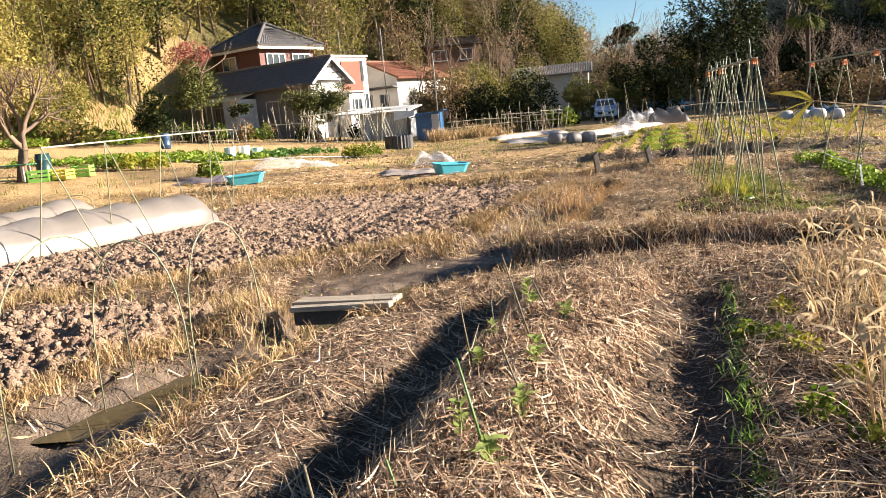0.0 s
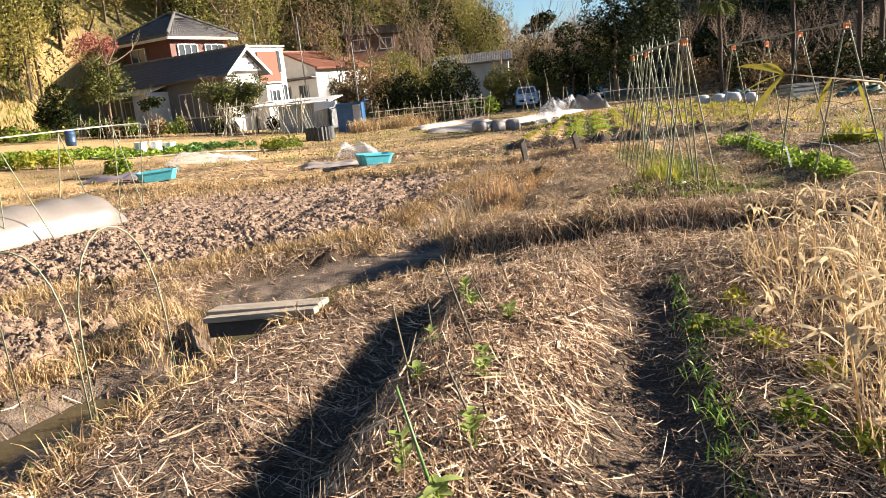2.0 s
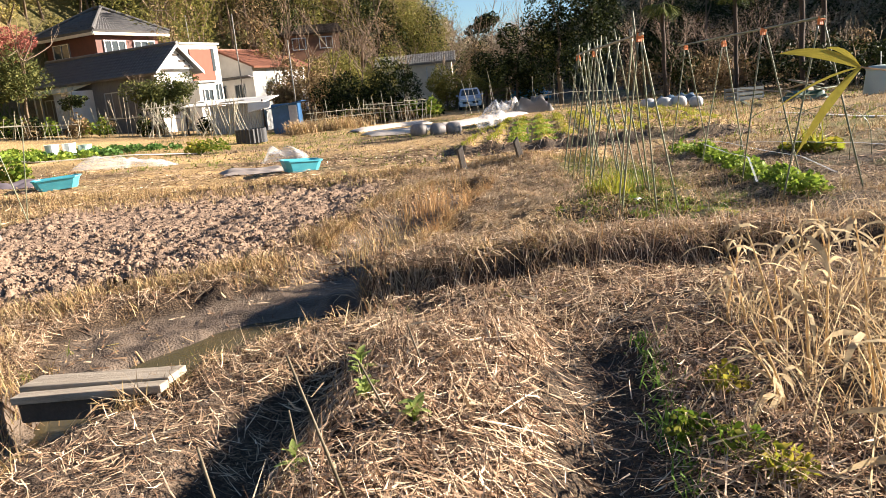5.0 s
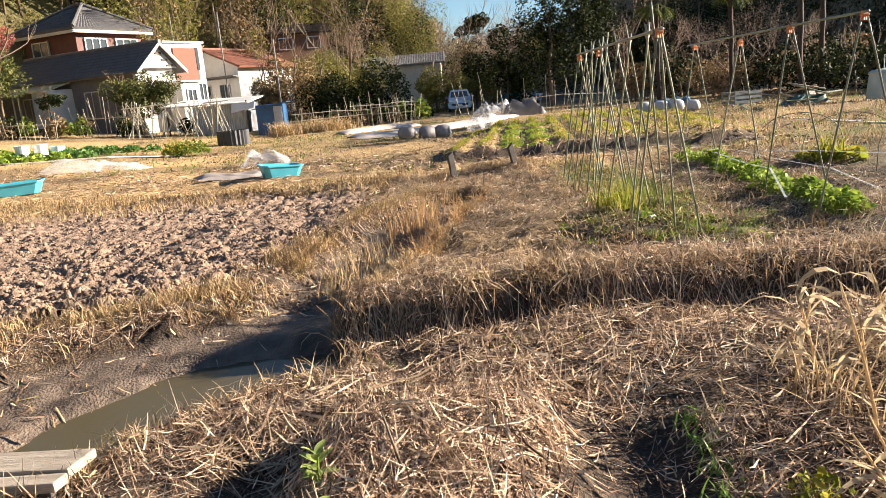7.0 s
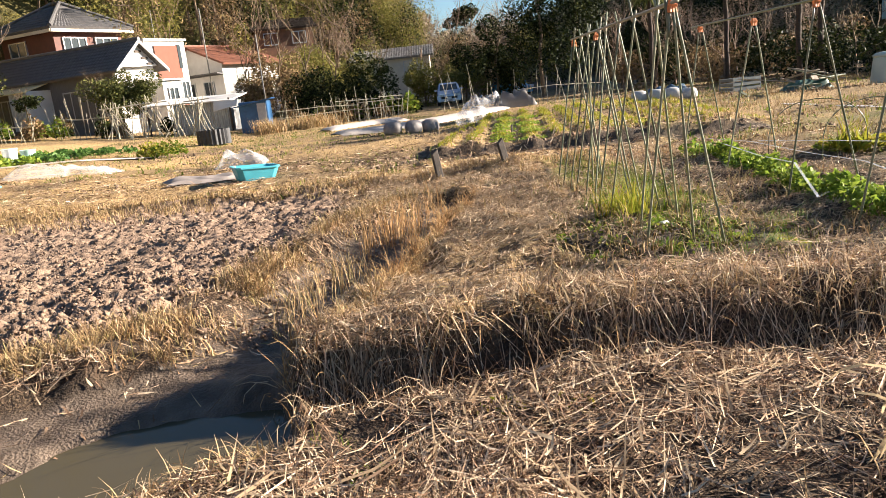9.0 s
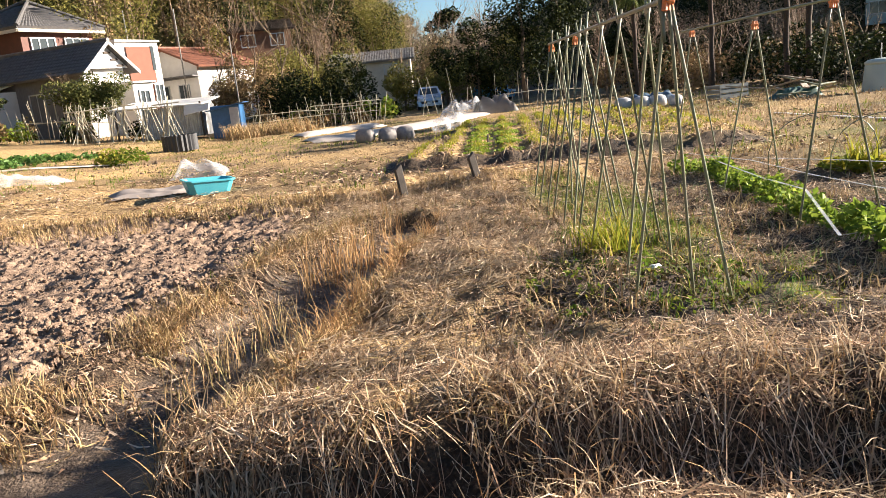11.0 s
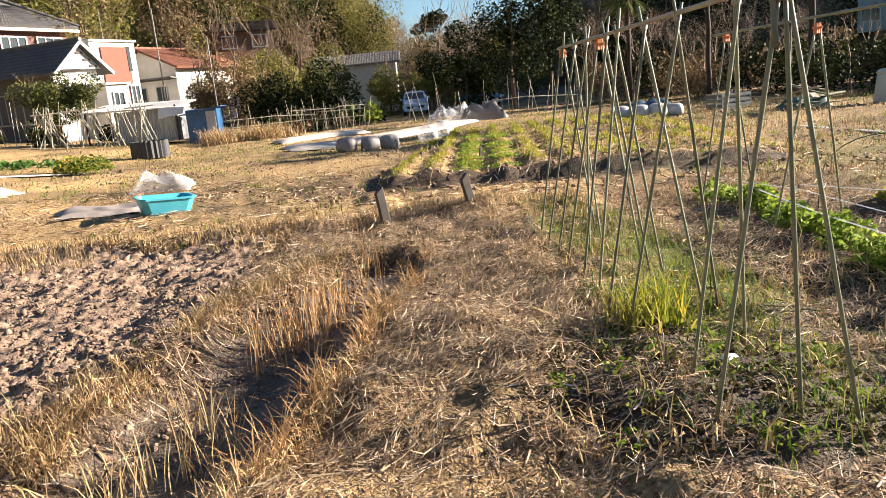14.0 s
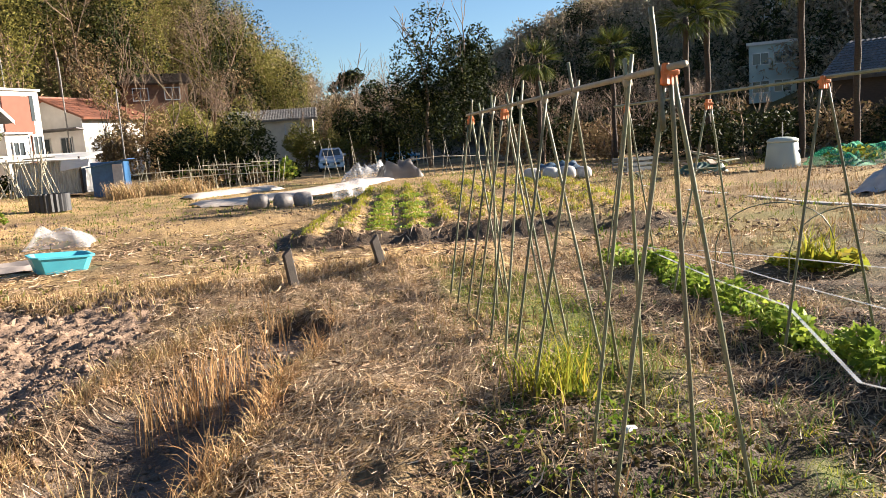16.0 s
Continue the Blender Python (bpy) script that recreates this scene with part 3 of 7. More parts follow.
    tagged(straws("straw_litter", xy, ln, g.uniform(0.006, 0.013, len(xy)), STRAW, 0.02, 167), "loose dry straw strewn round the beds", "straw", kind="stuff")
    xy = scatter(26000, -0.6, 1.6, 1.8, 6.6, 65, lambda x, y, h: (np.abs(x - ridge_axis(y)) < 0.55 + 0.1 * vnoise(x, y, 0.4, 66)) & (vnoise(x, y, 0.5, 67) + 0.6 * vnoise(x, y, 0.18, 69) > -0.4))
    ln = g.lognormal(math.log(0.12), 0.5, len(xy)).clip(0.04, 0.4)
    tagged(straws("straw_mulch", xy, ln, g.uniform(0.003, 0.009, len(xy)), STRAW, 0.03, 68), "thick straw mulch over the bean ridge", "straw", kind="stuff")
    xy = scatter(34000, -8, 10, 11, 24, 63, dry_here)
    ln = g.lognormal(math.log(0.2), 0.4, len(xy)).clip(0.08, 0.5)
    tagged(straws("straw_litter", xy, ln, g.uniform(0.008, 0.016, len(xy)), STRAW, 0.018, 64), "loose dry straw strewn over the far beds", "straw", kind="stuff")


straw_cover()


def soil_clods():
    """Turned lumps of soil in the field and on the heap."""
    bm = bmesh.new()
    bmesh.ops.create_icosphere(bm, subdivisions=2, radius=1)
    hi = np.array([v.co for v in bm.verts]), np.array([[v.index for v in f.verts] for f in bm.faces])
    bm.free()
    bm = bmesh.new()
    bmesh.ops.create_icosphere(bm, subdivisions=1, radius=1)
    lo = np.array([v.co for v in bm.verts]), np.array([[v.index for v in f.verts] for f in bm.faces])
    bm.free()
    mat = paint("clod", (0.33, 0.228, 0.16), (0.11, 0.072, 0.05), 16, 0.95, bump=0.9, fine=70, island=0.2, spec=0.15)

    def lumps(name, xy, size, ball, seed):
        g = np.random.default_rng(seed)
        V, F = ball
        n = len(xy)
        sc = size[:, None] * g.uniform(0.6, 1.25, (n, 3)) * np.array([1, 1, 0.75])
        v = np.repeat(V[None], n, 0) * (1 + g.normal(0, 0.33, (n, len(V), 1)))
        ang = g.random(n) * 6.283
        tl = g.normal(0, 0.5, n)
        v = v * sc[:, None]
        x, y, z = v[..., 0], v[..., 1] * np.cos(tl)[:, None] - v[..., 2] * np.sin(tl)[:, None], v[..., 1] * np.sin(tl)[:, None] + v[..., 2] * np.cos(tl)[:, None]
        c, s = np.cos(ang)[:, None], np.sin(ang)[:, None]
        w = np.stack([c * x - s * y, s * x + c * y, z], -1)
        w += np.stack([xy[:, 0], xy[:, 1], gz(xy[:, 0], xy[:, 1]) + np.where(field_mask(xy[:, 0], xy[:, 1]) > 0.5, crumbs(xy[:, 0], xy[:, 1]) * (1 - 0.45 * sstep(9, 12, xy[:, 1])) - 0.04, 0.0) + size * 0.15], 1)[:, None]
        f = F[None] + (np.arange(n) * len(V))[:, None, None]
        return tagged(mesh_np(name, w.reshape(-1, 3), f.reshape(-1, 3), mat), "dry grey-brown lumps of turned field soil", "soil clods", kind="stuff")

    # the broken surface itself, a fine sheet over the field's near half and over the heap
    for x0, x1, y0, y1, step in ((-6.6, 1.5, 7.6, 16.9, 0.034), (-4.9, -2.0, 4.6, 7.3, 0.024)):
        ax, ay = np.arange(x0, x1, step), np.arange(y0, y1, step)
        X, Y = np.meshgrid(ax, ay)
        x, y = X.ravel(), Y.ravel()
        x, y = x + rng.normal(0, step * 0.2, x.shape), y + rng.normal(0, step * 0.2, y.shape)
        near_ditch = ditch_gap(x, y)[0] - 0.3
        inner = field_mask(x, y) * sstep(-0.02, 0.15, near_ditch)
        z = gz(x, y) - 0.09 + inner * (0.05 + crumbs(x, y) * (1 - 0.45 * sstep(9, 12, y)) + rng.normal(0, 0.006, x.shape))
        i = (np.arange(len(ay) - 1)[:, None] * len(ax) + np.arange(len(ax) - 1)[None]).ravel()
        i = i[inner[i] > 0.02]
        tagged(mesh_np("turned_soil", np.stack([x, y, z], 1), np.stack([i, i + 1, i + 1 + len(ax), i + len(ax)], 1), mat), "dry beige crumbled soil of the dug field", "soil", kind="stuff")

    keep = lambda x, y, g: (field_mask(x, y) > 0.5) & (ditch_gap(x, y)[0] > 0.3) & (g.random(len(x)) < np.clip(1.1 - (y - 9) / 8.0, 0.15, 1) + 0.25 * vnoise(x, y, 1.1, 70))
    g = np.random.default_rng(71)
    xy = scatter(5000, -4.7, -2.3, 4.7, 7.2, 72, keep)
    lumps("soil_clods", xy, g.lognormal(math.log(0.012), 0.5, len(xy)).clip(0.006, 0.035), lo, 73)
    xy = scatter(17000, -6.4, 0.9, 7.8, 12, 74, keep)
    lumps("soil_clods", xy, g.lognormal(math.log(0.013), 0.5, len(xy)).clip(0.007, 0.04), lo, 75)
    xy = scatter(15000, -6.4, 1.2, 12, 17, 76, keep)
    lumps("soil_clods", xy, g.lognormal(math.log(0.014), 0.45, len(xy)).clip(0.008, 0.035), lo, 77)
    # loose crumbs on the plots behind the field and on the bare strip by the ditch
    xy = scatter(8000, -7, 19, 15.5, 32, 78, lambda x, y, g: vnoise(x, y, 2.2, 79) + 0.5 * vnoise(x, y, 0.7, 178) > 0.05)
    lumps("soil_clods", xy, g.lognormal(math.log(0.022), 0.45, len(xy)).clip(0.01, 0.06), lo, 179)
    xy = scatter(5000, -1.9, 2.4, 2.0, 7.2, 278, lambda x, y, g: (ditch_gap(x, y)[0] > 0.05) & (vnoise(x, y, 0.5, 279) > 0.1))
    lumps("soil_clods", xy, g.lognormal(math.log(0.008), 0.4, len(xy)).clip(0.004, 0.02), lo, 280)
    xy = scatter(7000, -0.6, 2.6, 9.3, 14.0, 281, lambda x, y, g: (ditch_gap(x, y)[0] < 0.45) & (ditch_gap(x, y)[0] > -0.5) & ditch_gap(x, y)[1] & (vnoise(x, y, 0.4, 282) > -0.5))
    lumps("mud_crumbs", xy, g.lognormal(math.log(0.011), 0.5, len(xy)).clip(0.004, 0.035), lo, 283)


soil_clods()

# ---- background ----
U, V2 = Vector((0.84, -0.54, 0)), Vector((0.54, 0.84, 0))   # the houses' common axes
HOUSE_TURN = math.degrees(math.atan2(-0.54, 0.84))
TILE = paint("dark_roof_tile", (0.115, 0.108, 0.105), (0.065, 0.06, 0.06), 3, 0.6, fine=30, bump=0.2, per_object=0.2)
WHITEWALL = paint("white_plaster", (0.66, 0.63, 0.59), (0.54, 0.51, 0.47), 1.5, 0.85, bump=0.05)
REDWALL = paint("red_brown_wall", (0.13, 0.04, 0.025), (0.08, 0.027, 0.017), 2, 0.7)
PINKWALL = paint("salmon_render", (0.19, 0.07, 0.043), (0.165, 0.06, 0.037), 2, 0.85, bump=0.05)
CREAM = paint("cream_wall", (0.62, 0.55, 0.43), (0.5, 0.44, 0.34), 2, 0.8)
ORANGETILE = paint("orange_roof_tile", (0.24, 0.085, 0.045), (0.14, 0.055, 0.035), 2, 0.7, per_object=0.2)
DARKWOOD = paint("dark_wood", (0.07, 0.045, 0.03), (0.035, 0.024, 0.018), 4, 0.75, stretch=(1, 1, 6))
m_, n_, l_, p_ = node_mat("window_glass", 0.08)
p_.inputs["Base Color"].default_value = (0.05, 0.06, 0.065, 1)
GLASS = m_
FRAME = paint("aluminium_frame", (0.5, 0.5, 0.5), (0.42, 0.42, 0.42), 4, 0.4, 0.6, 0.0)
RUSTSHEET = paint("corrugated_sheet", (0.46, 0.47, 0.47), (0.30, 0.29, 0.28), 2, 0.5, 0.4, stretch=(4, 1, 1))
CONCRETE = paint("concrete", (0.24, 0.22, 0.20), (0.16, 0.15, 0.135), 2, 0.9)
AWNING = paint("yellowed_awning", (0.62, 0.55, 0.32), (0.52, 0.45, 0.25), 3, 0.5)


def local(origin):
    return Matrix.Translation(origin) @ Matrix(((U.x, V2.x, 0, 0), (U.y, V2.y, 0, 0), (0, 0, 1, 0), (0, 0, 0, 1)))


def quad_slab(bm, a, b, c, d, thick):
    """A slab under the quad a b c d."""
    n = (Vector(b) - Vector(a)).cross(Vector(d) - Vector(a)).normalized() * thick
    loft(bm, [[Vector(p) - n for p in (a, b, c, d)], [Vector(p) for p in (a, b, c, d)]])


def roof_face(parent, a, b, c, d, mat, rows, cols, label=""):
    """A tiled roof face a-b (eave) to d-c (ridge): slab, and courses of tiles each with its own edge."""
    a, b, c, d = (Vector(p) for p in (a, b, c, d))
    bm = bmesh.new()
    quad_slab(bm, a, b, c, d, 0.12)
    ob = part("roof", bm, mat, parent, label)
    n = (b - a).cross(d - a).normalized()
    bm = bmesh.new()
    for i in range(rows):
        f0, f1 = i / rows, min(1, (i + 1.12) / rows)
        l0, r0, l1, r1 = a.lerp(d, f0), b.lerp(c, f0), a.lerp(d, f1), b.lerp(c, f1)
        for k in range(cols):
            p = [l0.lerp(r0, k / cols), l0.lerp(r0, (k + 0.9) / cols), l1.lerp(r1, (k + 0.9) / cols), l1.lerp(r1, k / cols)]
            if (p[1] - p[0]).length < 0.06:
                continue
            mid_lo, mid_hi = p[0].lerp(p[1], 0.5) + n * 0.085, p[3].lerp(p[2], 0.5) + n * 0.05
            v = [bm.verts.new(q) for q in (p[0] + n * 0.045, mid_lo, p[1] + n * 0.045, p[2] + n * 0.012, mid_hi, p[3] + n * 0.012, p[0], p[1])]
            bm.faces.new((v[0], v[1], v[4], v[5]))
            bm.faces.new((v[1], v[2], v[3], v[4]))
            bm.faces.new((v[6], v[7], v[2], v[1], v[0]))
    t = part("tiling", bm, mat, ob)
    tagged(t, kind="stuff")
    return ob


def window(parent, at, w, h, normal, mullions=1, depth=0.06, frame_mat=None):
    """A window set in a wall plane; normal: the wall's local outward direction."""
    root = new("window")
    root.parent = parent
    nx, ny = normal
    root.matrix_basis = Matrix.Translation(at) @ Matrix(((-ny, nx, 0, 0), (nx, ny, 0, 0), (0, 0, 1, 0), (0, 0, 0, 1)))
    bm = bmesh.new()
    for s in (-1, 1):
        box(bm, (0.07, depth * 2, h + 0.07), (s * w / 2, depth / 2, 0))
        box(bm, (w, depth * 2, 0.07), (0, depth / 2, s * h / 2))
    for k in range(mullions):
        box(bm, (0.05, depth * 1.6, h), (w * ((k + 1) / (mullions + 1) - 0.5), depth / 2, 0))
    part("window_frame", bm, frame_mat or FRAME, root)
    bm = bmesh.new()
    box(bm, (w - 0.06, 0.02, h - 0.06), (0, 0.015, 0))
    part("pane", bm, GLASS, root)


def corrugate(bm, x0, x1, y, z0, z1):
    """A corrugated sheet standing along x."""
    n = int((x1 - x0) / 0.03)
    rows = []
    for k in range(n + 1):
        x, o = x0 + (x1 - x0) * k / n, 0.022 * math.sin(k * 1.6)
        rows.append([(x, y + o, z0), (x, y + o, z1), (x, y + o + 0.006, z1), (x, y + o + 0.006, z0)])
    loft(bm, rows)


def bungalow():
    h = thing("bungalow", local((-10.52, 54.0, 0)), "white plastered bungalow with a dark tiled gable roof", "house")
    z0 = 0.3
    L, hw, ze, zr = 12.5, 1.75, 4.55, 6.1
    bm = bmesh.new()
    box(bm, (L - 0.5, 2 * hw - 0.4, ze - z0), (-L / 2 - 0.3, 0, (ze + z0) / 2))
    part("wall", bm, WHITEWALL, h)
    # added grey panel: puts the front wall's shade into colour over white plaster
    bm = bmesh.new()
    box(bm, (L - 1.0, 0.06, ze - z0 - 0.1), (-L / 2 - 0.3, -hw + 0.17, (ze + z0) / 2))
    part("shade_panel", bm, paint("wall_shade_grey", (0.17, 0.16, 0.15), (0.11, 0.1, 0.095), 3, 0.8, stretch=(6, 1, 1)), h, "grey panel painting shade over the white front wall")
    bm = bmesh.new()
    loft(bm, [[(-0.3, -hw + 0.2, ze), (-0.3, hw - 0.2, ze), (-0.3, 0, zr - 0.2)], [(-0.14, -hw + 0.2, ze), (-0.14, hw - 0.2, ze), (-0.14, 0, zr - 0.2)]])
    part("gable", bm, WHITEWALL, h)
    roof_face(h, (-L, -hw - 0.35, ze - 0.25), (0.2, -hw - 0.35, ze - 0.25), (0.2, 0, zr), (-L, 0, zr), TILE, 9, 44, "dark grey tiled slope")
    roof_face(h, (0.2, hw + 0.35, ze - 0.25), (-L, hw + 0.35, ze - 0.25), (-L, 0, zr), (0.2, 0, zr), TILE, 9, 44)
    bm = bmesh.new()
    rod(bm, (-L - 0.05, 0, zr + 0.05), (0.28, 0, zr + 0.05), 0.13, seg=10)
    part("ridge_cap", bm, TILE, h)
    for s in (-1, 1):
        bm = bmesh.new()
        loft(bm, [[(0.2, s * (hw + 0.37), ze - 0.42), (0.26, s * (hw + 0.37), ze - 0.42), (0.26, s * (hw + 0.37), ze - 0.2), (0.2, s * (hw + 0.37), ze - 0.2)], [(0.2, 0, zr - 0.17), (0.26, 0, zr - 0.17), (0.26, 0, zr + 0.04), (0.2, 0, zr + 0.04)]])
        part("bargeboard", bm, WHITEWALL, h, "white bargeboard")
    for y, z in ((0.1, 5.45), (0.55, 5.05), (0.95, 4.7)):
        bm = bmesh.new()
        box(bm, (0.06, 0.5, 0.12), (-0.1, y, z))
        part("gable_vent", bm, DARKWOOD, h)
    # lower white bay under the gable
    bm = bmesh.new()
    box(bm, (1.1, 1.6, 3.2), (0.3, 1.5, 2.0))
    part("bay", bm, WHITEWALL, h)
    bm = bmesh.new()
    box(bm, (1.4, 1.9, 0.1), (0.35, 1.5, 3.65), (0, 4, 0))
    part("bay_roof", bm, FRAME, h)
    window(h, (0.86, 1.5, 2.5), 0.8, 1.2, (1, 0))
    # porch along the shaded side
    bm = bmesh.new()
    quad_slab(bm, (-11.8, -3.6, 3.75), (-6.3, -3.6, 3.75), (-6.3, -1.7, 4.25), (-11.8, -1.7, 4.25), 0.06)
    part("porch_roof", bm, AWNING, h, "yellowed sheet porch roof")
    for x in (-11.6, -9.2, -6.5):
        bm = bmesh.new()
        box(bm, (0.1, 0.1, 3.5), (x, -3.45, 2.0))
        part("porch_post", bm, FRAME, h)
    bm = bmesh.new()
    corrugate(bm, -8.0, -6.4, -3.37, 1.45, 3.75)
    part("corrugated_panel", bm, RUSTSHEET, h, "white corrugated sheet panel")
    bm = bmesh.new()
    box(bm, (0.12, 1.8, 2.6), (-6.4, -2.5, 2.5))
    part("side_wall", bm, WHITEWALL, h)
    for x in (-10.6, -8.9, -4.6, -2.6):
        window(h, (x, -1.56, 2.6), 1.3, 1.7, (0, -1), 1)


bungalow()


def salmon_annex():
    h = thing("flat_roofed_house", local((-11.84, 62.0, 0)), "flat-roofed house with salmon wall framed in white", "house")
    w, z0, z1 = 4.0, 0.6, 6.75
    bm = bmesh.new()
    box(bm, (4.5, w, z1 - z0), (-2.3, w / 2, (z0 + z1) / 2))
    part("wall", bm, WHITEWALL, h)
    bm = bmesh.new()
    box(bm, (0.1, w - 1.55, 2.5), (0.0, w / 2 + 0.05, 5.15))
    part("salmon_panel", bm, PINKWALL, h, "salmon rendered wall panel")
    bm = bmesh.new()
    box(bm, (0.08, w - 0.9, 2.6), (0.0, w / 2 - 0.1, 2.5))
    part("lower_panel", bm, PINKWALL, h)
    bm = bmesh.new()
    box(bm, (4.8, w + 0.2, 0.14), (-2.3, w / 2, z1 + 0.07))
    part("roof_edge", bm, WHITEWALL, h)
    bm = bmesh.new()
    box(bm, (0.12, 0.3, 1.7), (0.02, w - 0.75, 5.6))
    part("slit_window", bm, GLASS, h)
    window(h, (0.05, 2.2, 3.0), 0.8, 1.5, (1, 0))
    window(h, (0.05, 3.3, 3.0), 0.8, 1.5, (1, 0))


salmon_annex()


def two_storey():
    h = thing("two_storey_house", local((-17.24, 60.0, 0)), "red-brown two-storey house with a dark hipped tile roof", "house")
    A, B = 6.8, 7.3     # extents along -u and +v from the near corner
    ze, zr = 8.1, 10.1
    bm = bmesh.new()
    box(bm, (A - 1.4, B - 1.4, ze - 0.5), (-A / 2, B / 2, (ze + 0.5) / 2))
    part("wall", bm, REDWALL, h)
    r0, r1 = (-A / 2 - 0.4, B / 2, zr), (-A / 2 + 0.4, B / 2, zr)
    roof_face(h, (-A, 0, ze), (0, 0, ze), r1, r0, TILE, 9, 26, "dark grey tiled hip")
    roof_face(h, (0, 0, ze), (0, B, ze), r1, r1, TILE, 9, 26)
    roof_face(h, (0, B, ze), (-A, B, ze), r0, r1, TILE, 9, 26)
    roof_face(h, (-A, B, ze), (-A, 0, ze), r0, r0, TILE, 9, 26)
    for p, q in (((0, 0, ze), r1), ((0, B, ze), r1), ((-A, 0, ze), r0), ((-A, B, ze), r0), (r0, r1)):
        bm = bmesh.new()
        rod(bm, Vector(p) + Vector((0, 0, 0.1)), Vector(q) + Vector((0, 0, 0.12)), 0.13, seg=8)
        part("ridge_cap", bm, TILE, h)
    for a, b in (((-A, 0), (0, 0)), ((0, 0), (0, B))):
        bm = bmesh.new()
        m = Vector(((a[0] + b[0]) / 2, (a[1] + b[1]) / 2, ze - 0.22))
        sz = (abs(a[0] - b[0]) + 0.02 or 0.1, abs(a[1] - b[1]) + 0.02 or 0.1)
        box(bm, (max(sz[0], 0.12), max(sz[1], 0.12), 0.2), m + (Vector((0, 0.12, 0)) if sz[0] > 1 else Vector((-0.12, 0, 0))))
        part("eaves_board", bm, CREAM, h, "cream eaves board")
    window(h, (-4.4, 0.66, 6.9), 1.7, 1.2, (0, -1), 1)
    window(h, (-0.66, 2.3, 6.8), 1.9, 1.3, (1, 0), 2)
    window(h, (-0.66, 5.1, 6.8), 2.0, 1.3, (1, 0), 2)
    bm = bmesh.new()
    box(bm, (0.5, 5.6, 0.9), (-0.3, 3.8, 5.9))
    part("balcony", bm, PINKWALL, h, "orange-brown balcony front")


two_storey()


def orange_house():
    h = thing("orange_roofed_house", local((-10.45, 69.5, 0)), "white house with a weathered orange tile roof", "house")
    L, hw, ze, zr = 7.8, 3.5, 5.1, 6.6
    bm = bmesh.new()
    box(bm, (2 * hw - 0.7, L - 0.6, ze - 0.4), (0, L / 2 + 0.1, (ze + 0.4) / 2))
    part("wall", bm, WHITEWALL, h)
    bm = bmesh.new()
    loft(bm, [[(-hw + 0.3, 0.4, ze), (hw - 0.3, 0.4, ze), (0, 0.4, zr - 0.15)], [(-hw + 0.3, 0.55, ze), (hw - 0.3, 0.55, ze), (0, 0.55, zr - 0.15)]])
    part("gable", bm, WHITEWALL, h)
    roof_face(h, (hw + 0.3, -0.1, ze - 0.15), (hw + 0.3, L, ze - 0.15), (0, L, zr), (0, -0.1, zr), ORANGETILE, 9, 26, "orange tiled slope")
    roof_face(h, (-hw - 0.3, L, ze - 0.15), (-hw - 0.3, -0.1, ze - 0.15), (0, -0.1, zr), (0, L, zr), ORANGETILE, 9, 26)
    bm = bmesh.new()
    rod(bm, (0, -0.15, zr + 0.05), (0, L + 0.05, zr + 0.05), 0.12, seg=8)
    part("ridge_cap", bm, ORANGETILE, h)
    bm = bmesh.new()
    box(bm, (5.6, 0.9, 0.08), (0.6, -0.1, 4.2), (-8, 0, 0))
    part("canopy", bm, TILE, h)
    window(h, (-0.6, 0.36, 3.0), 1.4, 1.3, (0, -1), 1)
    window(h, (1.6, 0.36, 3.0), 1.0, 1.3, (0, -1), 1)


orange_house()


def simple_house(name, at, w, d, z0, z1, zr, wall, roof, label, turn=HOUSE_TURN, windows=2):
    h = thing(name, pose(*at, 0, 0, 0, turn), label, "house")
    bm = bmesh.new()
    box(bm, (w, d, z1 - z0), (0, 0, (z0 + z1) / 2))
    part("wall", bm, wall, h)
    for s in (-1, 1):
        roof_face(h, (-s * (w / 2 + 0.4), -s * (d / 2 + 0.4), z1 - 0.1), (s * (w / 2 + 0.4), -s * (d / 2 + 0.4), z1 - 0.1), (s * (w / 2 + 0.4), 0, zr), (-s * (w / 2 + 0.4), 0, zr), roof, 14, 34)
        bm = bmesh.new()
        loft(bm, [[(s * (w / 2 - 0.05), -d / 2, z1), (s * (w / 2 - 0.05), d / 2, z1), (s * (w / 2 - 0.05), 0, zr - 0.12)], [(s * w / 2, -d / 2, z1), (s * w / 2, d / 2, z1), (s * w / 2, 0, zr - 0.12)]])
        part("gable", bm, wall, h)
    for k in range(windows):
        window(h, (w * ((k + 0.5) / windows - 0.5), -d / 2 + 0.03, z1 - 0.95), 1.2, 1.0, (0, -1), 1)
    return h


simple_house("hillside_house", (-3.1, 77.5), 5.0, 4.5, 1.5, 7.9, 8.8, paint("brown_boards", (0.20, 0.10, 0.055), (0.12, 0.06, 0.035), 3, 0.8), DARKWOOD, "brown boarded house with a dark roof on the hillside", 10)
simple_house("cream_house", (6.5, 73.5), 6.5, 5.0, 0.0, 4.15, 5.0, CREAM, CONCRETE, "cream house with a low pale roof behind trees", -8)
simple_house("dark_house", (35.0, 35.0), 8.0, 7.5, 0.0, 3.2, 5.0, DARKWOOD, TILE, "dark boarded house with a dark tile roof", -62, 0)


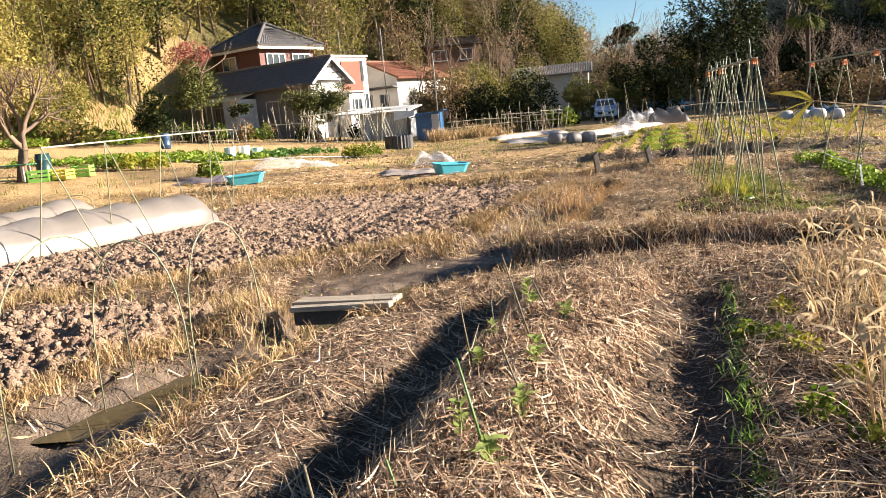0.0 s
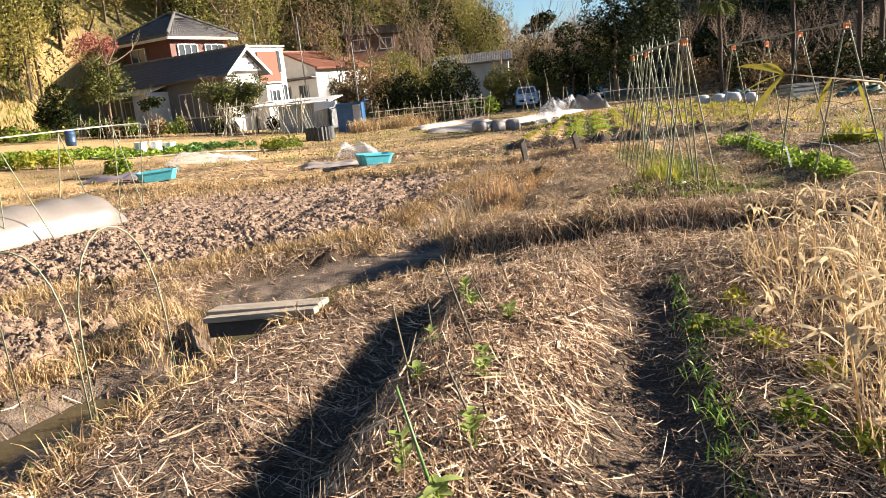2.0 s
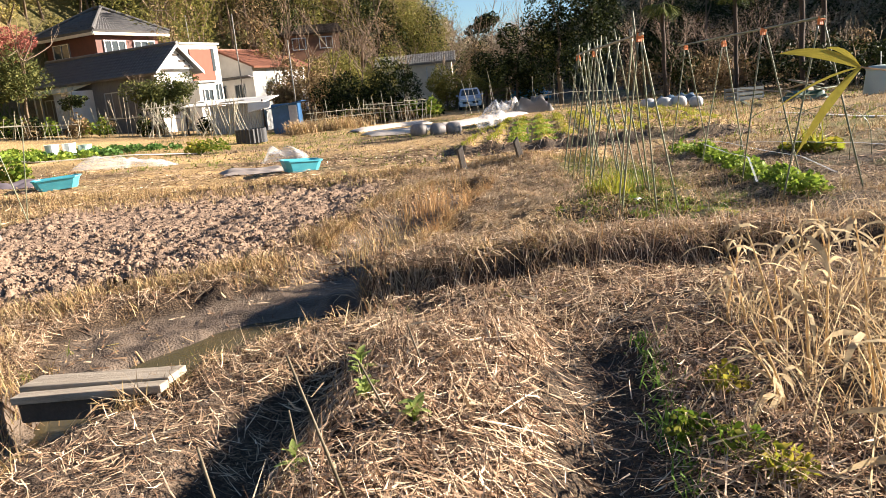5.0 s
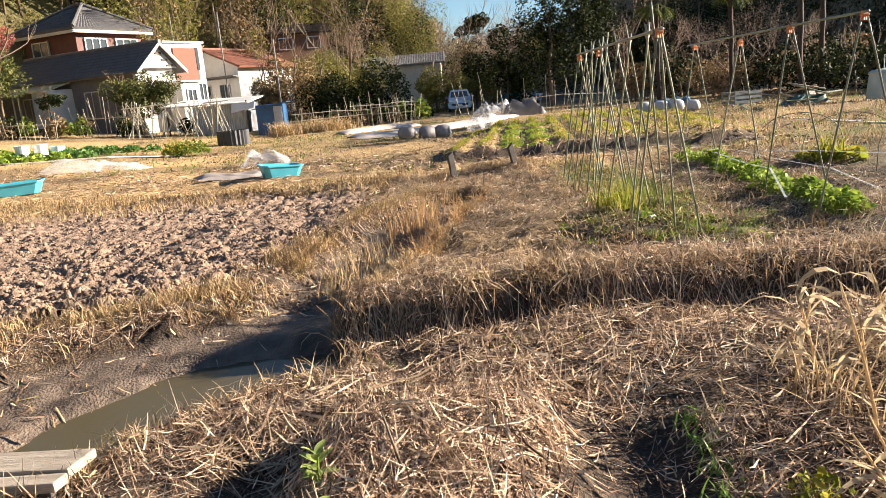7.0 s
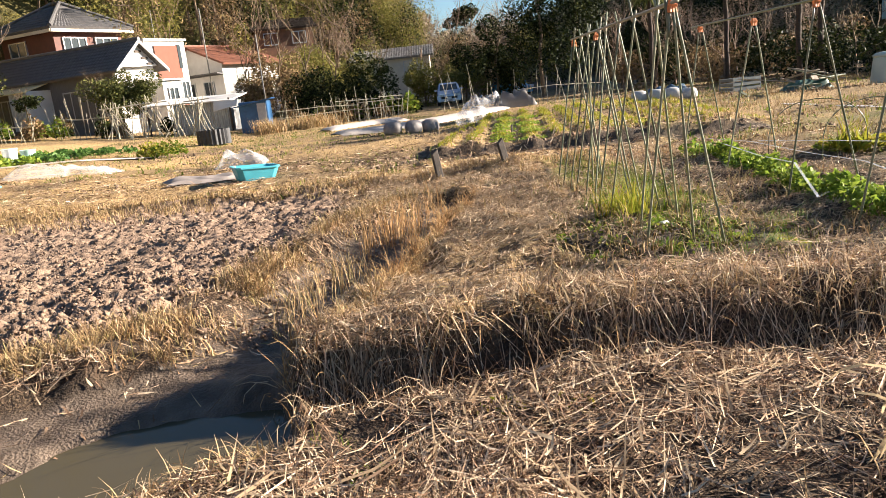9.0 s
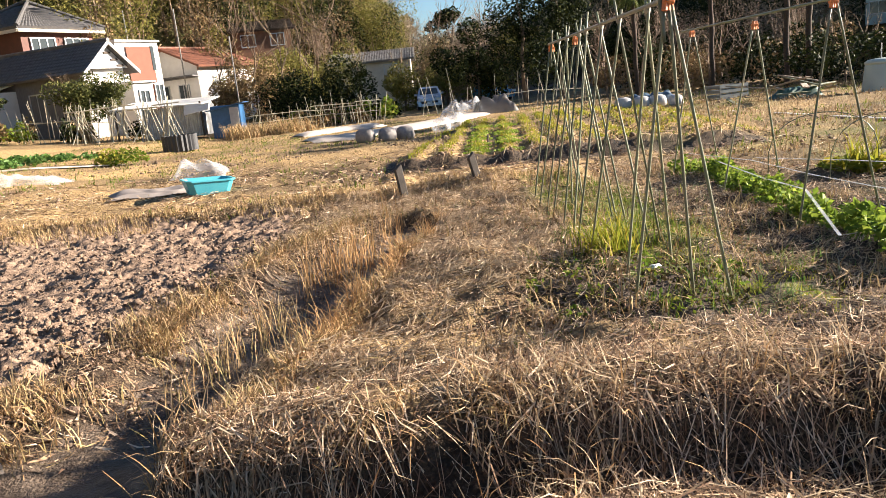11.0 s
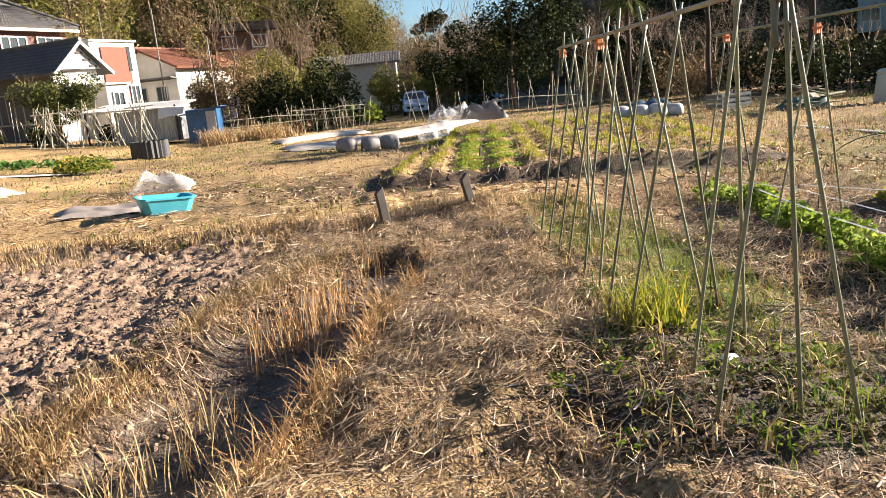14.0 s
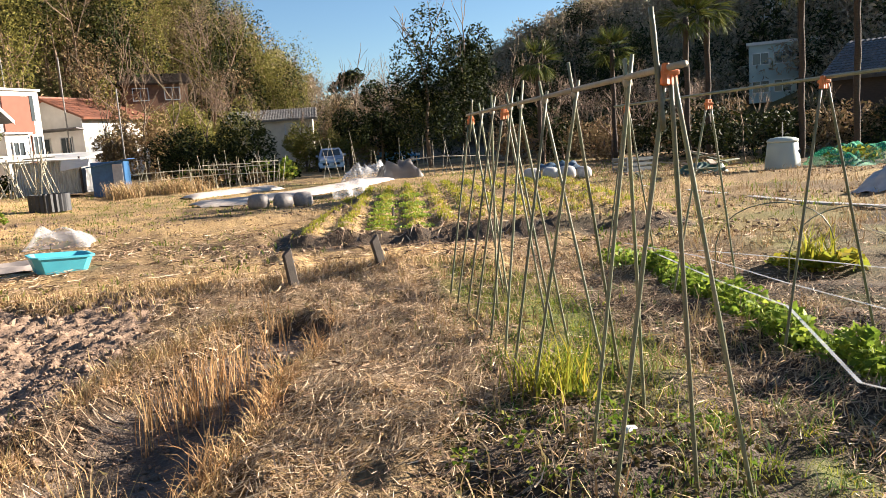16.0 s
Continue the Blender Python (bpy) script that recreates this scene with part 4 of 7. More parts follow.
def lean_to():
    s = thing("lean_to_shed", pose(-6.6, 48.0, float(gz(-6.6, 48)), 0, 0, -12), "low grey shed with a pale sheet roof", "shed")
    bm = bmesh.new()
    box(bm, (3.0, 2.2, 1.6), (0.7, 0, 0.8))
    corrugate(bm, -0.8, 2.2, -1.13, 0.02, 1.6)
    part("wall", bm, RUSTSHEET, s, "grey corrugated wall")
    bm = bmesh.new()
    quad_slab(bm, (-2.4, -1.5, 1.75), (2.5, -1.5, 1.62), (2.5, 1.4, 1.95), (-2.4, 1.4, 2.05), 0.06)
    part("roof", bm, WHITEWALL, s, "pale sheet roof")
    for x in (-2.2, 2.35):
        bm = bmesh.new()
        box(bm, (0.08, 0.08, 1.75), (x, -1.3, 0.87))
        part("post", bm, DARKWOOD, s)
    bm = bmesh.new()
    quad_slab(bm, (1.6, -1.75, 1.1), (2.9, -1.75, 1.3), (2.9, -1.52, 1.6), (1.6, -1.52, 1.6), 0.03)
    part("flap", bm, WHITEWALL, s, "white sheet flap")


lean_to()
BLUETARP = paint("blue_tarp", (0.035, 0.12, 0.26), (0.02, 0.07, 0.16), 2, 0.4, bump=0.5, fine=12)
WHITESHEET = paint("white_sheet", (0.50, 0.48, 0.46), (0.36, 0.34, 0.33), 3, 0.45, bump=0.5, fine=14)


def tarp_shed():
    s = thing("tarp_shed", pose(-3.2, 46.3, float(gz(-3.2, 46.3)), 0, 0, -5), "small shed hung with blue tarpaulin", "shed")
    bm = bmesh.new()
    box(bm, (1.5, 1.3, 1.65), (-0.1, 0.2, 0.83), bevel=0.05)
    part("tarp", bm, BLUETARP, s)
    bm = bmesh.new()
    quad_slab(bm, (-1.1, -0.7, 1.45), (0.9, -0.7, 1.75), (0.9, 1.0, 1.75), (-1.1, 1.0, 1.45), 0.04)
    part("roof", bm, BLUETARP, s)
    bm = bmesh.new()
    box(bm, (0.45, 0.04, 1.5), (0.35, -0.5, 0.77))
    part("white_panel", bm, WHITESHEET, s, "white sheet panel")


tarp_shed()

# ---- woods ----
BAMBOO = leafy("bamboo_leaf", [(0.085, 0.085, 0.022), (0.15, 0.145, 0.036), (0.25, 0.215, 0.06), (0.20, 0.17, 0.045), (0.11, 0.115, 0.03)], 0.6, 0.3)
# evergreen leaves kept near black, so the colour itself holds the woods' shade
SHADEGREEN = leafy("shaded_evergreen_leaf", [(0.006, 0.009, 0.004), (0.014, 0.02, 0.007), (0.028, 0.038, 0.011), (0.075, 0.08, 0.022)], 0.6, 0.1)
BROWNLEAF = leafy("brown_scrub", [(0.13, 0.085, 0.045), (0.23, 0.15, 0.08), (0.32, 0.22, 0.12), (0.16, 0.13, 0.055)], 0.7, 0.15)
# paler copy of brown_scrub: light and haze on the far hill put into colour
HAZEBROWN = leafy("hazy_hill_scrub", [(0.20, 0.15, 0.10), (0.32, 0.25, 0.17), (0.42, 0.34, 0.24), (0.20, 0.18, 0.09)], 0.7, 0.25)
GOLDLEAF = leafy("golden_scrub", [(0.26, 0.21, 0.06), (0.42, 0.33, 0.10), (0.20, 0.19, 0.045), (0.5, 0.37, 0.14)], 0.6, 0.3)
PINELEAF = leafy("pine_leaf", [(0.045, 0.055, 0.018), (0.085, 0.095, 0.028), (0.16, 0.15, 0.05)], 0.6, 0.15)
REDLEAF = leafy("red_leaf", [(0.22, 0.06, 0.05), (0.33, 0.11, 0.09), (0.40, 0.18, 0.13)], 0.6, 0.3)
BARK = paint("bark", (0.20, 0.14, 0.09), (0.10, 0.07, 0.045), 8, 0.95, bump=0.8, fine=40, stretch=(1, 1, 0.3))
PALEBARK = paint("pale_bark", (0.21, 0.145, 0.095), (0.12, 0.08, 0.052), 6, 0.9, bump=0.5)
TWIG = paint("twig", (0.24, 0.17, 0.12), (0.15, 0.10, 0.07), 3, 0.9, bump=0)


def blob_points(g, n, centre, r, lumps=7, shell=0.45):
    """Points in an uneven crown made of several overlapping lumps."""
    r = np.array(r, float)
    c = g.normal(0, 0.42, (lumps, 3)) * r
    lr = g.uniform(0.35, 0.62, lumps)
    k = g.integers(0, lumps, n)
    d = g.normal(size=(n, 3))
    d /= np.linalg.norm(d, axis=1)[:, None]
    rad = (shell + (1 - shell) * g.random(n)) ** 0.6
    return np.array(centre) + c[k] + d * (rad * lr[k])[:, None] * r


def hill_wood(name, n, mat, keep, hr, rr, per, size, label, seed, twig=False):
    """Many tree crowns on the slopes, as one stand."""
    g = np.random.default_rng(seed)
    x, y = g.uniform(-95, 95, n * 40), g.uniform(36, 190, n * 40)
    ok = np.flatnonzero(keep(x, y) & (valley(x, y) > 0.4))[:n]
    pts, segs = [], []
    for i in ok:
        h, r = g.uniform(*hr), g.uniform(*rr)
        z = float(gz(x[i], y[i]))
        pts.append(blob_points(g, per, (x[i], y[i], z + h * 0.6), (r, r, h * 0.5), 8))
        segs.append((x[i], y[i], z - 0.3, x[i] + g.normal(0, 0.4), y[i], z + h * 0.75, 0.14, 0.05))
        if twig:
            grow((x[i], y[i], z + h * 0.25), (g.normal(0, 0.2), g.normal(0, 0.2), 1), h * 0.5, 0.1, 2, g, segs, 0.55, 3, 0.2)
    root = thing(name, pose(0, 0, 0), label, "woods", kind="stuff")
    if per > 1:
        cards("foliage", np.concatenate(pts), size, mat, root, seed, 0.1, 2.0, True)
    twigs("trunks", segs, TWIG if twig else BARK, root)


lefthill = lambda x, y: ~((x > -26) & (x < -13) & (y < 66)) & ~((x < -20) & (y < 55) & (valley(x, y) < 2.5)) & (x < 2 + 0.12 * y) & (y < 110) & (x > -62) & (valley(x, y) < 17)
righthill = lambda x, y: (x > 2 + 0.12 * y) & (x < 95) & ~((np.abs(x - 1.9 - 0.804 * (y - 6.6)) < 3.5) & (y < 66) & (y > 46))
hill_wood("bamboo_grove", 210, BAMBOO, lambda x, y: lefthill(x, y) & (vnoise(x, y, 16, 201) > -0.25), (7, 12), (1.6, 3.0), 1350, 0.135, "olive-green bamboo grove covering the hillside", 501)
hill_wood("evergreen_wood", 95, SHADEGREEN, lambda x, y: lefthill(x, y) & (vnoise(x, y, 14, 202) > 0.1), (6, 11), (1.8, 3.2), 1100, 0.18, "dark evergreen trees among the bamboo", 502)
hill_wood("bare_wood", 75, BROWNLEAF, lambda x, y: lefthill(x, y) & (vnoise(x, y, 12, 203) > 0.0), (6, 10), (1.6, 2.8), 160, 0.2, "bare brown trees on the hillside", 503, True)
hill_wood("brown_wood", 60, BROWNLEAF, lambda x, y: lefthill(x, y) & (x > -18) & (y > 66), (6, 10), (2.0, 3.4), 700, 0.16, "brown twiggy winter trees on the hill's flank", 509)
hill_wood("golden_scrub", 110, GOLDLEAF, lambda x, y: (x < -19) & (x > -50) & (y < 72) & ~((x > -26) & (y > 49) & (y < 66)) & (valley(x, y) < 12), (3.5, 7), (1.4, 2.6), 900, 0.14, "golden-green scrub on the sunny slope", 511)
hill_wood("low_scrub", 70, GOLDLEAF, lambda x, y: (x > -30) & (x < -17) & (y > 46) & (y < 68), (1.4, 2.6), (1.0, 1.8), 520, 0.13, "low golden scrub on the slope beside the houses", 512)
hill_wood("evergreen_wood", 60, SHADEGREEN, lambda x, y: righthill(x, y) & (y < 150), (5, 10), (2, 4), 700, 0.3, "dark evergreen wood on the shaded hill", 504)
hill_wood("brown_wood", 150, HAZEBROWN, lambda x, y: righthill(x, y) & (y < 150), (4, 8), (2, 3.5), 500, 0.28, "brown winter wood on the shaded hill", 505)
hill_wood("brown_wood", 120, HAZEBROWN, lambda x, y: righthill(x, y) & (y < 105) & (x < 62), (4, 7), (2, 3.2), 420, 0.22, "brown winter scrub on the lower slope", 507)
hill_wood("brown_wood", 240, HAZEBROWN, lambda x, y: righthill(x, y) & (y > 60) & (valley(x, y) > 6), (4, 8), (2.5, 4.5), 300, 0.45, "brown winter wood over the hill's back", 510)
hill_wood("evergreen_wood", 40, SHADEGREEN, lambda x, y: righthill(x, y) & (y < 105) & (x < 62), (4, 8), (1.8, 3), 600, 0.22, "dark evergreen trees on the lower slope", 508)
hill_wood("far_wood", 90, HAZEBROWN, lambda x, y: (y > 122) & (x > -40) & (x < 80), (5, 8), (3, 5), 260, 0.8, "distant wooded ridge closing the valley", 506)


def tree(name, x, y, h, crown, per, size, mat, label, seed, trunk_r=0.12, centre=0.62, bark=None, lumps=9, z=None, limbs=True):
    g = np.random.default_rng(seed)
    z = float(gz(x, y)) if z is None else z
    t = thing(name, pose(x, y, z), label, "tree")
    segs = [(0, 0, -0.2, g.normal(0, 0.1), g.normal(0, 0.1), h * 0.3, trunk_r, trunk_r * 0.8)]
    grow(segs[0][3:6], (g.normal(0, 0.1), g.normal(0, 0.1), 1), h * 0.45, trunk_r * 0.8, 2, g, segs, 0.5, 3, 0.25)
    twigs("trunk", segs, bark or BARK, t)
    cards("crown", blob_points(g, per, (0, 0, h * centre), crown, lumps), size, mat, t, seed, 0.2, 1.7, True)
    return t


def bare_tree(name, x, y, h, label, seed, r=0.1, depth=4, spread=0.5, bark=None, z=None, up=0.2, fork=3):
    g = np.random.default_rng(seed)
    z = float(gz(x, y)) if z is None else z
    t = thing(name, pose(x, y, z), label, "tree")
    segs = []
    grow((0, 0, -0.1), (g.normal(0, 0.06), g.normal(0, 0.06), 1), h * 0.36, r, depth, g, segs, spread, fork, up)
    twigs("trunk", segs[:3], bark or TWIG, t)
    twigs("branchwork", segs[3:], bark or TWIG, t)
    return t


# garden trees by the houses
tree("pine", -17.9, 48.0, 5.9, (1.6, 1.4, 1.7), 5200, 0.12, PINELEAF, "clipped garden pine beside the bungalow", 520, 0.14, 0.62, lumps=14)
tree("red_tree", -21.2, 55.5, 7.4, (1.5, 1.4, 1.5), 2600, 0.12, REDLEAF, "small tree with faded red foliage", 521, 0.1, 0.8)
tree("clipped_hedge", -10.9, 49.6, 3.6, (1.4, 1.0, 1.1), 9000, 0.11, PINELEAF, "dense rounded green hedge before the bungalow", 522, 0.07, 0.66, lumps=22)
tree("round_shrub", -16.1, 50.2, 2.6, (0.75, 0.7, 0.5), 800, 0.13, SHADEGREEN, "clipped round shrub before the porch", 523, 0.05, 0.8)
for k, (x, y, h, r, mat) in enumerate(((-22.5, 50, 3.0, 1.7, SHADEGREEN), (-2.3, 56, 5.8, 1.9, BROWNLEAF), (-0.6, 54.5, 4.6, 1.9, SHADEGREEN), (1.2, 53, 4.3, 2.0, SHADEGREEN), (3.6, 53.5, 4.2, 1.7, SHADEGREEN), (-4.2, 56.5, 4.6, 1.3, BROWNLEAF), (0.2, 60, 6.6, 2.3, BAMBOO), (2.5, 66, 6.0, 2.4, BAMBOO), (7.5, 60, 3.6, 1.7, BAMBOO), (10.5, 60, 3.6, 2.0, BAMBOO), (13.0, 62, 4.0, 2.0, BROWNLEAF), (11.5, 68, 6.8, 2.6, BROWNLEAF), (15.5, 66, 6.6, 2.8, BROWNLEAF), (18.0, 70, 7.0, 3.0, BAMBOO), (-26, 47, 5.0, 2.2, BAMBOO), (-30, 45, 5.5, 2.6, BROWNLEAF), (-1, 70, 8.0, 2.6, BAMBOO), (-6.5, 72, 8.2, 2.4, BAMBOO), (-27, 66, 9.5, 3.2, BAMBOO), (-24.5, 70, 11, 3.2, SHADEGREEN), (-12, 75, 11, 3.0, SHADEGREEN))):
    tree("bush" if h < 4.8 else "tree", x, y, h, (r, r, h * 0.42), 4600, 0.13, mat, {"shaded_evergreen_leaf": "dark evergreen bush by the gardens", "brown_scrub": "brown leafless scrub by the gardens", "bamboo_leaf": "yellow-green bamboo clump by the gardens"}[mat.name], 530 + k, 0.1, 0.42)
# bare trees in the valley mouth
bare_tree("bare_tree", 9.0, 76, 9.0, "pale bare tree in the valley mouth", 560, 0.16, 5, 0.5, PALEBARK)
bare_tree("bare_tree", 12.5, 72, 7.5, "bare tree with fine twigs", 561, 0.13, 5, 0.55)
bare_tree("bare_tree", 17.5, 76, 9.0, "bare tree with fine twigs", 562, 0.15, 5, 0.55)
bare_tree("bare_tree", 5.0, 82, 11.0, "bare tree with fine twigs", 563, 0.18, 5, 0.55)
bare_tree("bare_tree", 1.5, 84, 13.0, "bare tree with fine twigs", 564, 0.2, 5, 0.55)
for k, (x, y, h) in enumerate(((-3.5, 86, 13), (-9, 84, 12), (4.5, 92, 12), (8.5, 96, 11), (-14, 82, 11))):
    bare_tree("bare_tree", x, y, h, "spreading bare brown tree on the hillside", 660 + k, 0.2, 4, 0.65, None, None, 0.12, 4)
tree("round_pine", 15.4, 86, 9.4, (1.9, 1.9, 1.1), 1500, 0.3, SHADEGREEN, "tall pine with a round crown on the skyline", 565, 0.16, 0.86)
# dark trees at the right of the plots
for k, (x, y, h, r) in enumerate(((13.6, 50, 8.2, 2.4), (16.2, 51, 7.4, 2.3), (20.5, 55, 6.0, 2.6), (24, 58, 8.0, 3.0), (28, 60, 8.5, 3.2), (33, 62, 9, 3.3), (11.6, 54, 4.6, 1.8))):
    tree("evergreen_tree", x, y, h, (r, r, h * 0.42), 6200, 0.15, SHADEGREEN, "tall dark evergreen tree at the plot's edge", 570 + k, 0.16, 0.58)
for k, (x, y, h) in enumerate(((16.6, 44.5, 5.0), (18.2, 44, 5.2), (19.8, 45, 5.4), (21.6, 46, 5.0), (23.5, 45, 5.2), (25.5, 46, 5.5), (22.8, 38, 4.2), (24.5, 40, 4.6), (20.5, 41, 3.8))):
    bare_tree("brown_thicket", x, y, h, "thicket of bare brown branches", 580 + k, 0.07, 4, 0.6, None, None, 0.22, 3)
    tree("undergrowth", x + 0.6, y + 0.8, 2.6, (1.8, 1.5, 1.2), 1300, 0.14, SHADEGREEN if k % 2 else BROWNLEAF, "dark undergrowth below the bare branches", 600 + k, 0.05, 0.45)
for k, (x, y) in enumerate(((22.5, 34.0), (24.5, 35.5), (26.5, 34.0), (28.0, 37.0), (25.0, 31.5), (22.0, 36.5), (27.5, 31.0), (30.0, 33.0), (21.0, 31.5), (23.0, 41.5), (26.5, 40.5), (29.5, 41.0))):
    tree("undergrowth", x, y, 2.4, (1.9, 1.6, 1.1), 1500, 0.13, (SHADEGREEN, BROWNLEAF, SHADEGREEN)[k % 3], "rough shaded undergrowth by the dark house", 640 + k, 0.05, 0.42)
# pruned tree on the terrace
bare_tree("pruned_tree", -13.75, 22.0, 4.2, "pruned bare fruit tree with upright shoots", 610, 0.22, 4, 0.8, PALEBARK, None, 0.3, 3)


PALMBARK = paint("palm_bark", (0.075, 0.052, 0.036), (0.035, 0.025, 0.018), 9, 0.95, bump=0.9, fine=50, stretch=(1, 1, 3))


def palm(x, y, h, seed):
    g = np.random.default_rng(seed)
    t = thing("palm_tree", pose(x, y, float(gz(x, y))), "windmill palm with shaggy trunk and fan leaves", "palm", "palms by the dark house")
    bm = bmesh.new()
    n = 14
    tube(bm, [(0.015 * math.sin(k), 0.015 * math.cos(k * 1.3), h * k / n) for k in range(n + 1)], [0.1 + 0.02 * (k % 2) for k in range(n + 1)], 9)
    part("trunk", bm, PALMBARK, t, smooth=True)
    pts_b, ln, he, le = [], [], [], []
    for k in range(34):
        a, el = g.uniform(0, 6.283), g.uniform(-0.9, 1.2)
        d = np.array([math.cos(a) * math.cos(el), math.sin(a) * math.cos(el), math.sin(el)])
        c = np.array([0, 0, h]) + d * 0.55
        for j in range(13):
            pts_b.append(c)
            he.append(a + (j - 6) * 0.2)
            le.append(math.pi / 2 - el + g.normal(0, 0.1))
            ln.append(g.uniform(0.55, 0.9))
    blades("crown", np.array(pts_b), np.array(ln), 0.055, np.array(le), PALMLEAF, 0.5, 1, 3, t, seed, np.array(he))


PALMLEAF = leafy("palm_leaf", [(0.045, 0.06, 0.018), (0.08, 0.10, 0.025), (0.16, 0.16, 0.04)], 0.5, 0.2)
for k, (x, y, h) in enumerate(((20.2, 40, 5.2), (19.55, 33, 5.6), (20.7, 33.3, 5.9), (22.3, 30, 6.6), (17.2, 42, 5.0), (23.4, 28.6, 6.8))):
    palm(x, y, h, 620 + k)


def green_building():
    z = float(gz(50, 66)) - 0.6
    b = thing("apartment_block", pose(50.9, 65.2, z, 0, 0, -38), "pale green flat-roofed building on the far slope", "building")
    top = 7.7 - z
    bm = bmesh.new()
    box(bm, (5.4, 5.0, top), (0, 0, top / 2))
    part("wall", bm, paint("pale_green_wall", (0.42, 0.50, 0.46), (0.35, 0.42, 0.39), 1, 0.8), b)
    for row in range(2):
        for k in range(3):
            window(b, (-1.75 + k * 1.75, -2.48, top - 1.2 - row * 2.4), 1.35, 1.0, (0, -1), 1)
    bm = bmesh.new()
    box(bm, (5.8, 5.4, 0.25), (0, 0, top + 0.12))
    part("roof", bm, WHITEWALL, b)


green_building()


def mast(x, y, z0, h, label):
    t = thing("antenna_mast", pose(x, y, z0), label, "mast")
    bm = bmesh.new()
    for sx, sy in ((-1, -1), (1, -1), (1, 1), (-1, 1)):
        rod(bm, (sx * 0.2, sy * 0.2, 0), (sx * 0.1, sy * 0.1, h), 0.03, seg=5)
    for k in range(8):
        z = h * (k + 0.5) / 8
        for a, b_ in (((-0.17, -0.17), (0.17, 0.17)), ((0.17, -0.17), (-0.17, 0.17))):
            rod(bm, (a[0], a[1], z), (b_[0], b_[1], z + h / 10), 0.035, seg=4)
    part("lattice", bm, FRAME, t)
    for k, z in enumerate((h * 0.72, h * 0.86, h * 0.97)):
        bm = bmesh.new()
        rod(bm, (-1.3 + 0.2 * k, 0, z), (1.3 - 0.2 * k, 0, z), 0.06, seg=5)
        for s in (-1, 0, 1):
            rod(bm, (s * 0.9, 0, z - 0.25), (s * 0.9, 0, z + 0.3), 0.05, seg=5)
        part("crossarm", bm, FRAME, t)


mast(53.5, 69.5, float(gz(53.5, 69.5)) - 0.2, 8.2, "white lattice mast on the far slope")
# utility poles behind the houses
for x, y, z0, h in ((-12.3, 68, 2.0, 7.5), (-8.6, 68, 2.0, 7.3), (-3.07, 50.85, 0.6, 4.85)):
    t = thing("utility_pole", pose(x, y, z0), "slim pale concrete pole behind the gardens", "pole")
    bm = bmesh.new()
    rod(bm, (0, 0, 0), (0, 0, h), 0.055 if h > 6 else 0.045, 0.045 if h > 6 else 0.035, 10)
    part("shaft", bm, CONCRETE, t, smooth=True)

# ---- grasses and crops of the near fields ----
def zz(xy, dz=0.0):
    return np.column_stack([xy, gz(xy[:, 0], xy[:, 1]) + dz])


def along(pts, n, spread, seed, both=None):
    """Points strewn about a polyline; both: only at this distance from it, on either side."""
    g = np.random.default_rng(seed)
    P = np.array(pts, float)
    seg = np.linalg.norm(np.diff(P, axis=0), axis=1)
    k = g.choice(len(seg), n, p=seg / seg.sum())
    f = g.random(n)[:, None]
    d = (P[k + 1] - P[k]) / seg[k][:, None]
    off = g.normal(0, spread, n)
    if both:
        off = off + np.where(g.random(n) < 0.5, both, -both)
    return P[k] * (1 - f) + P[k + 1] * f + np.stack([-d[:, 1], d[:, 0]], 1) * off[:, None]


def clumps(xy, per, radius, seed):
    g = np.random.default_rng(seed)
    c = np.repeat(xy, per, 0)
    return c + g.normal(0, radius, c.shape)


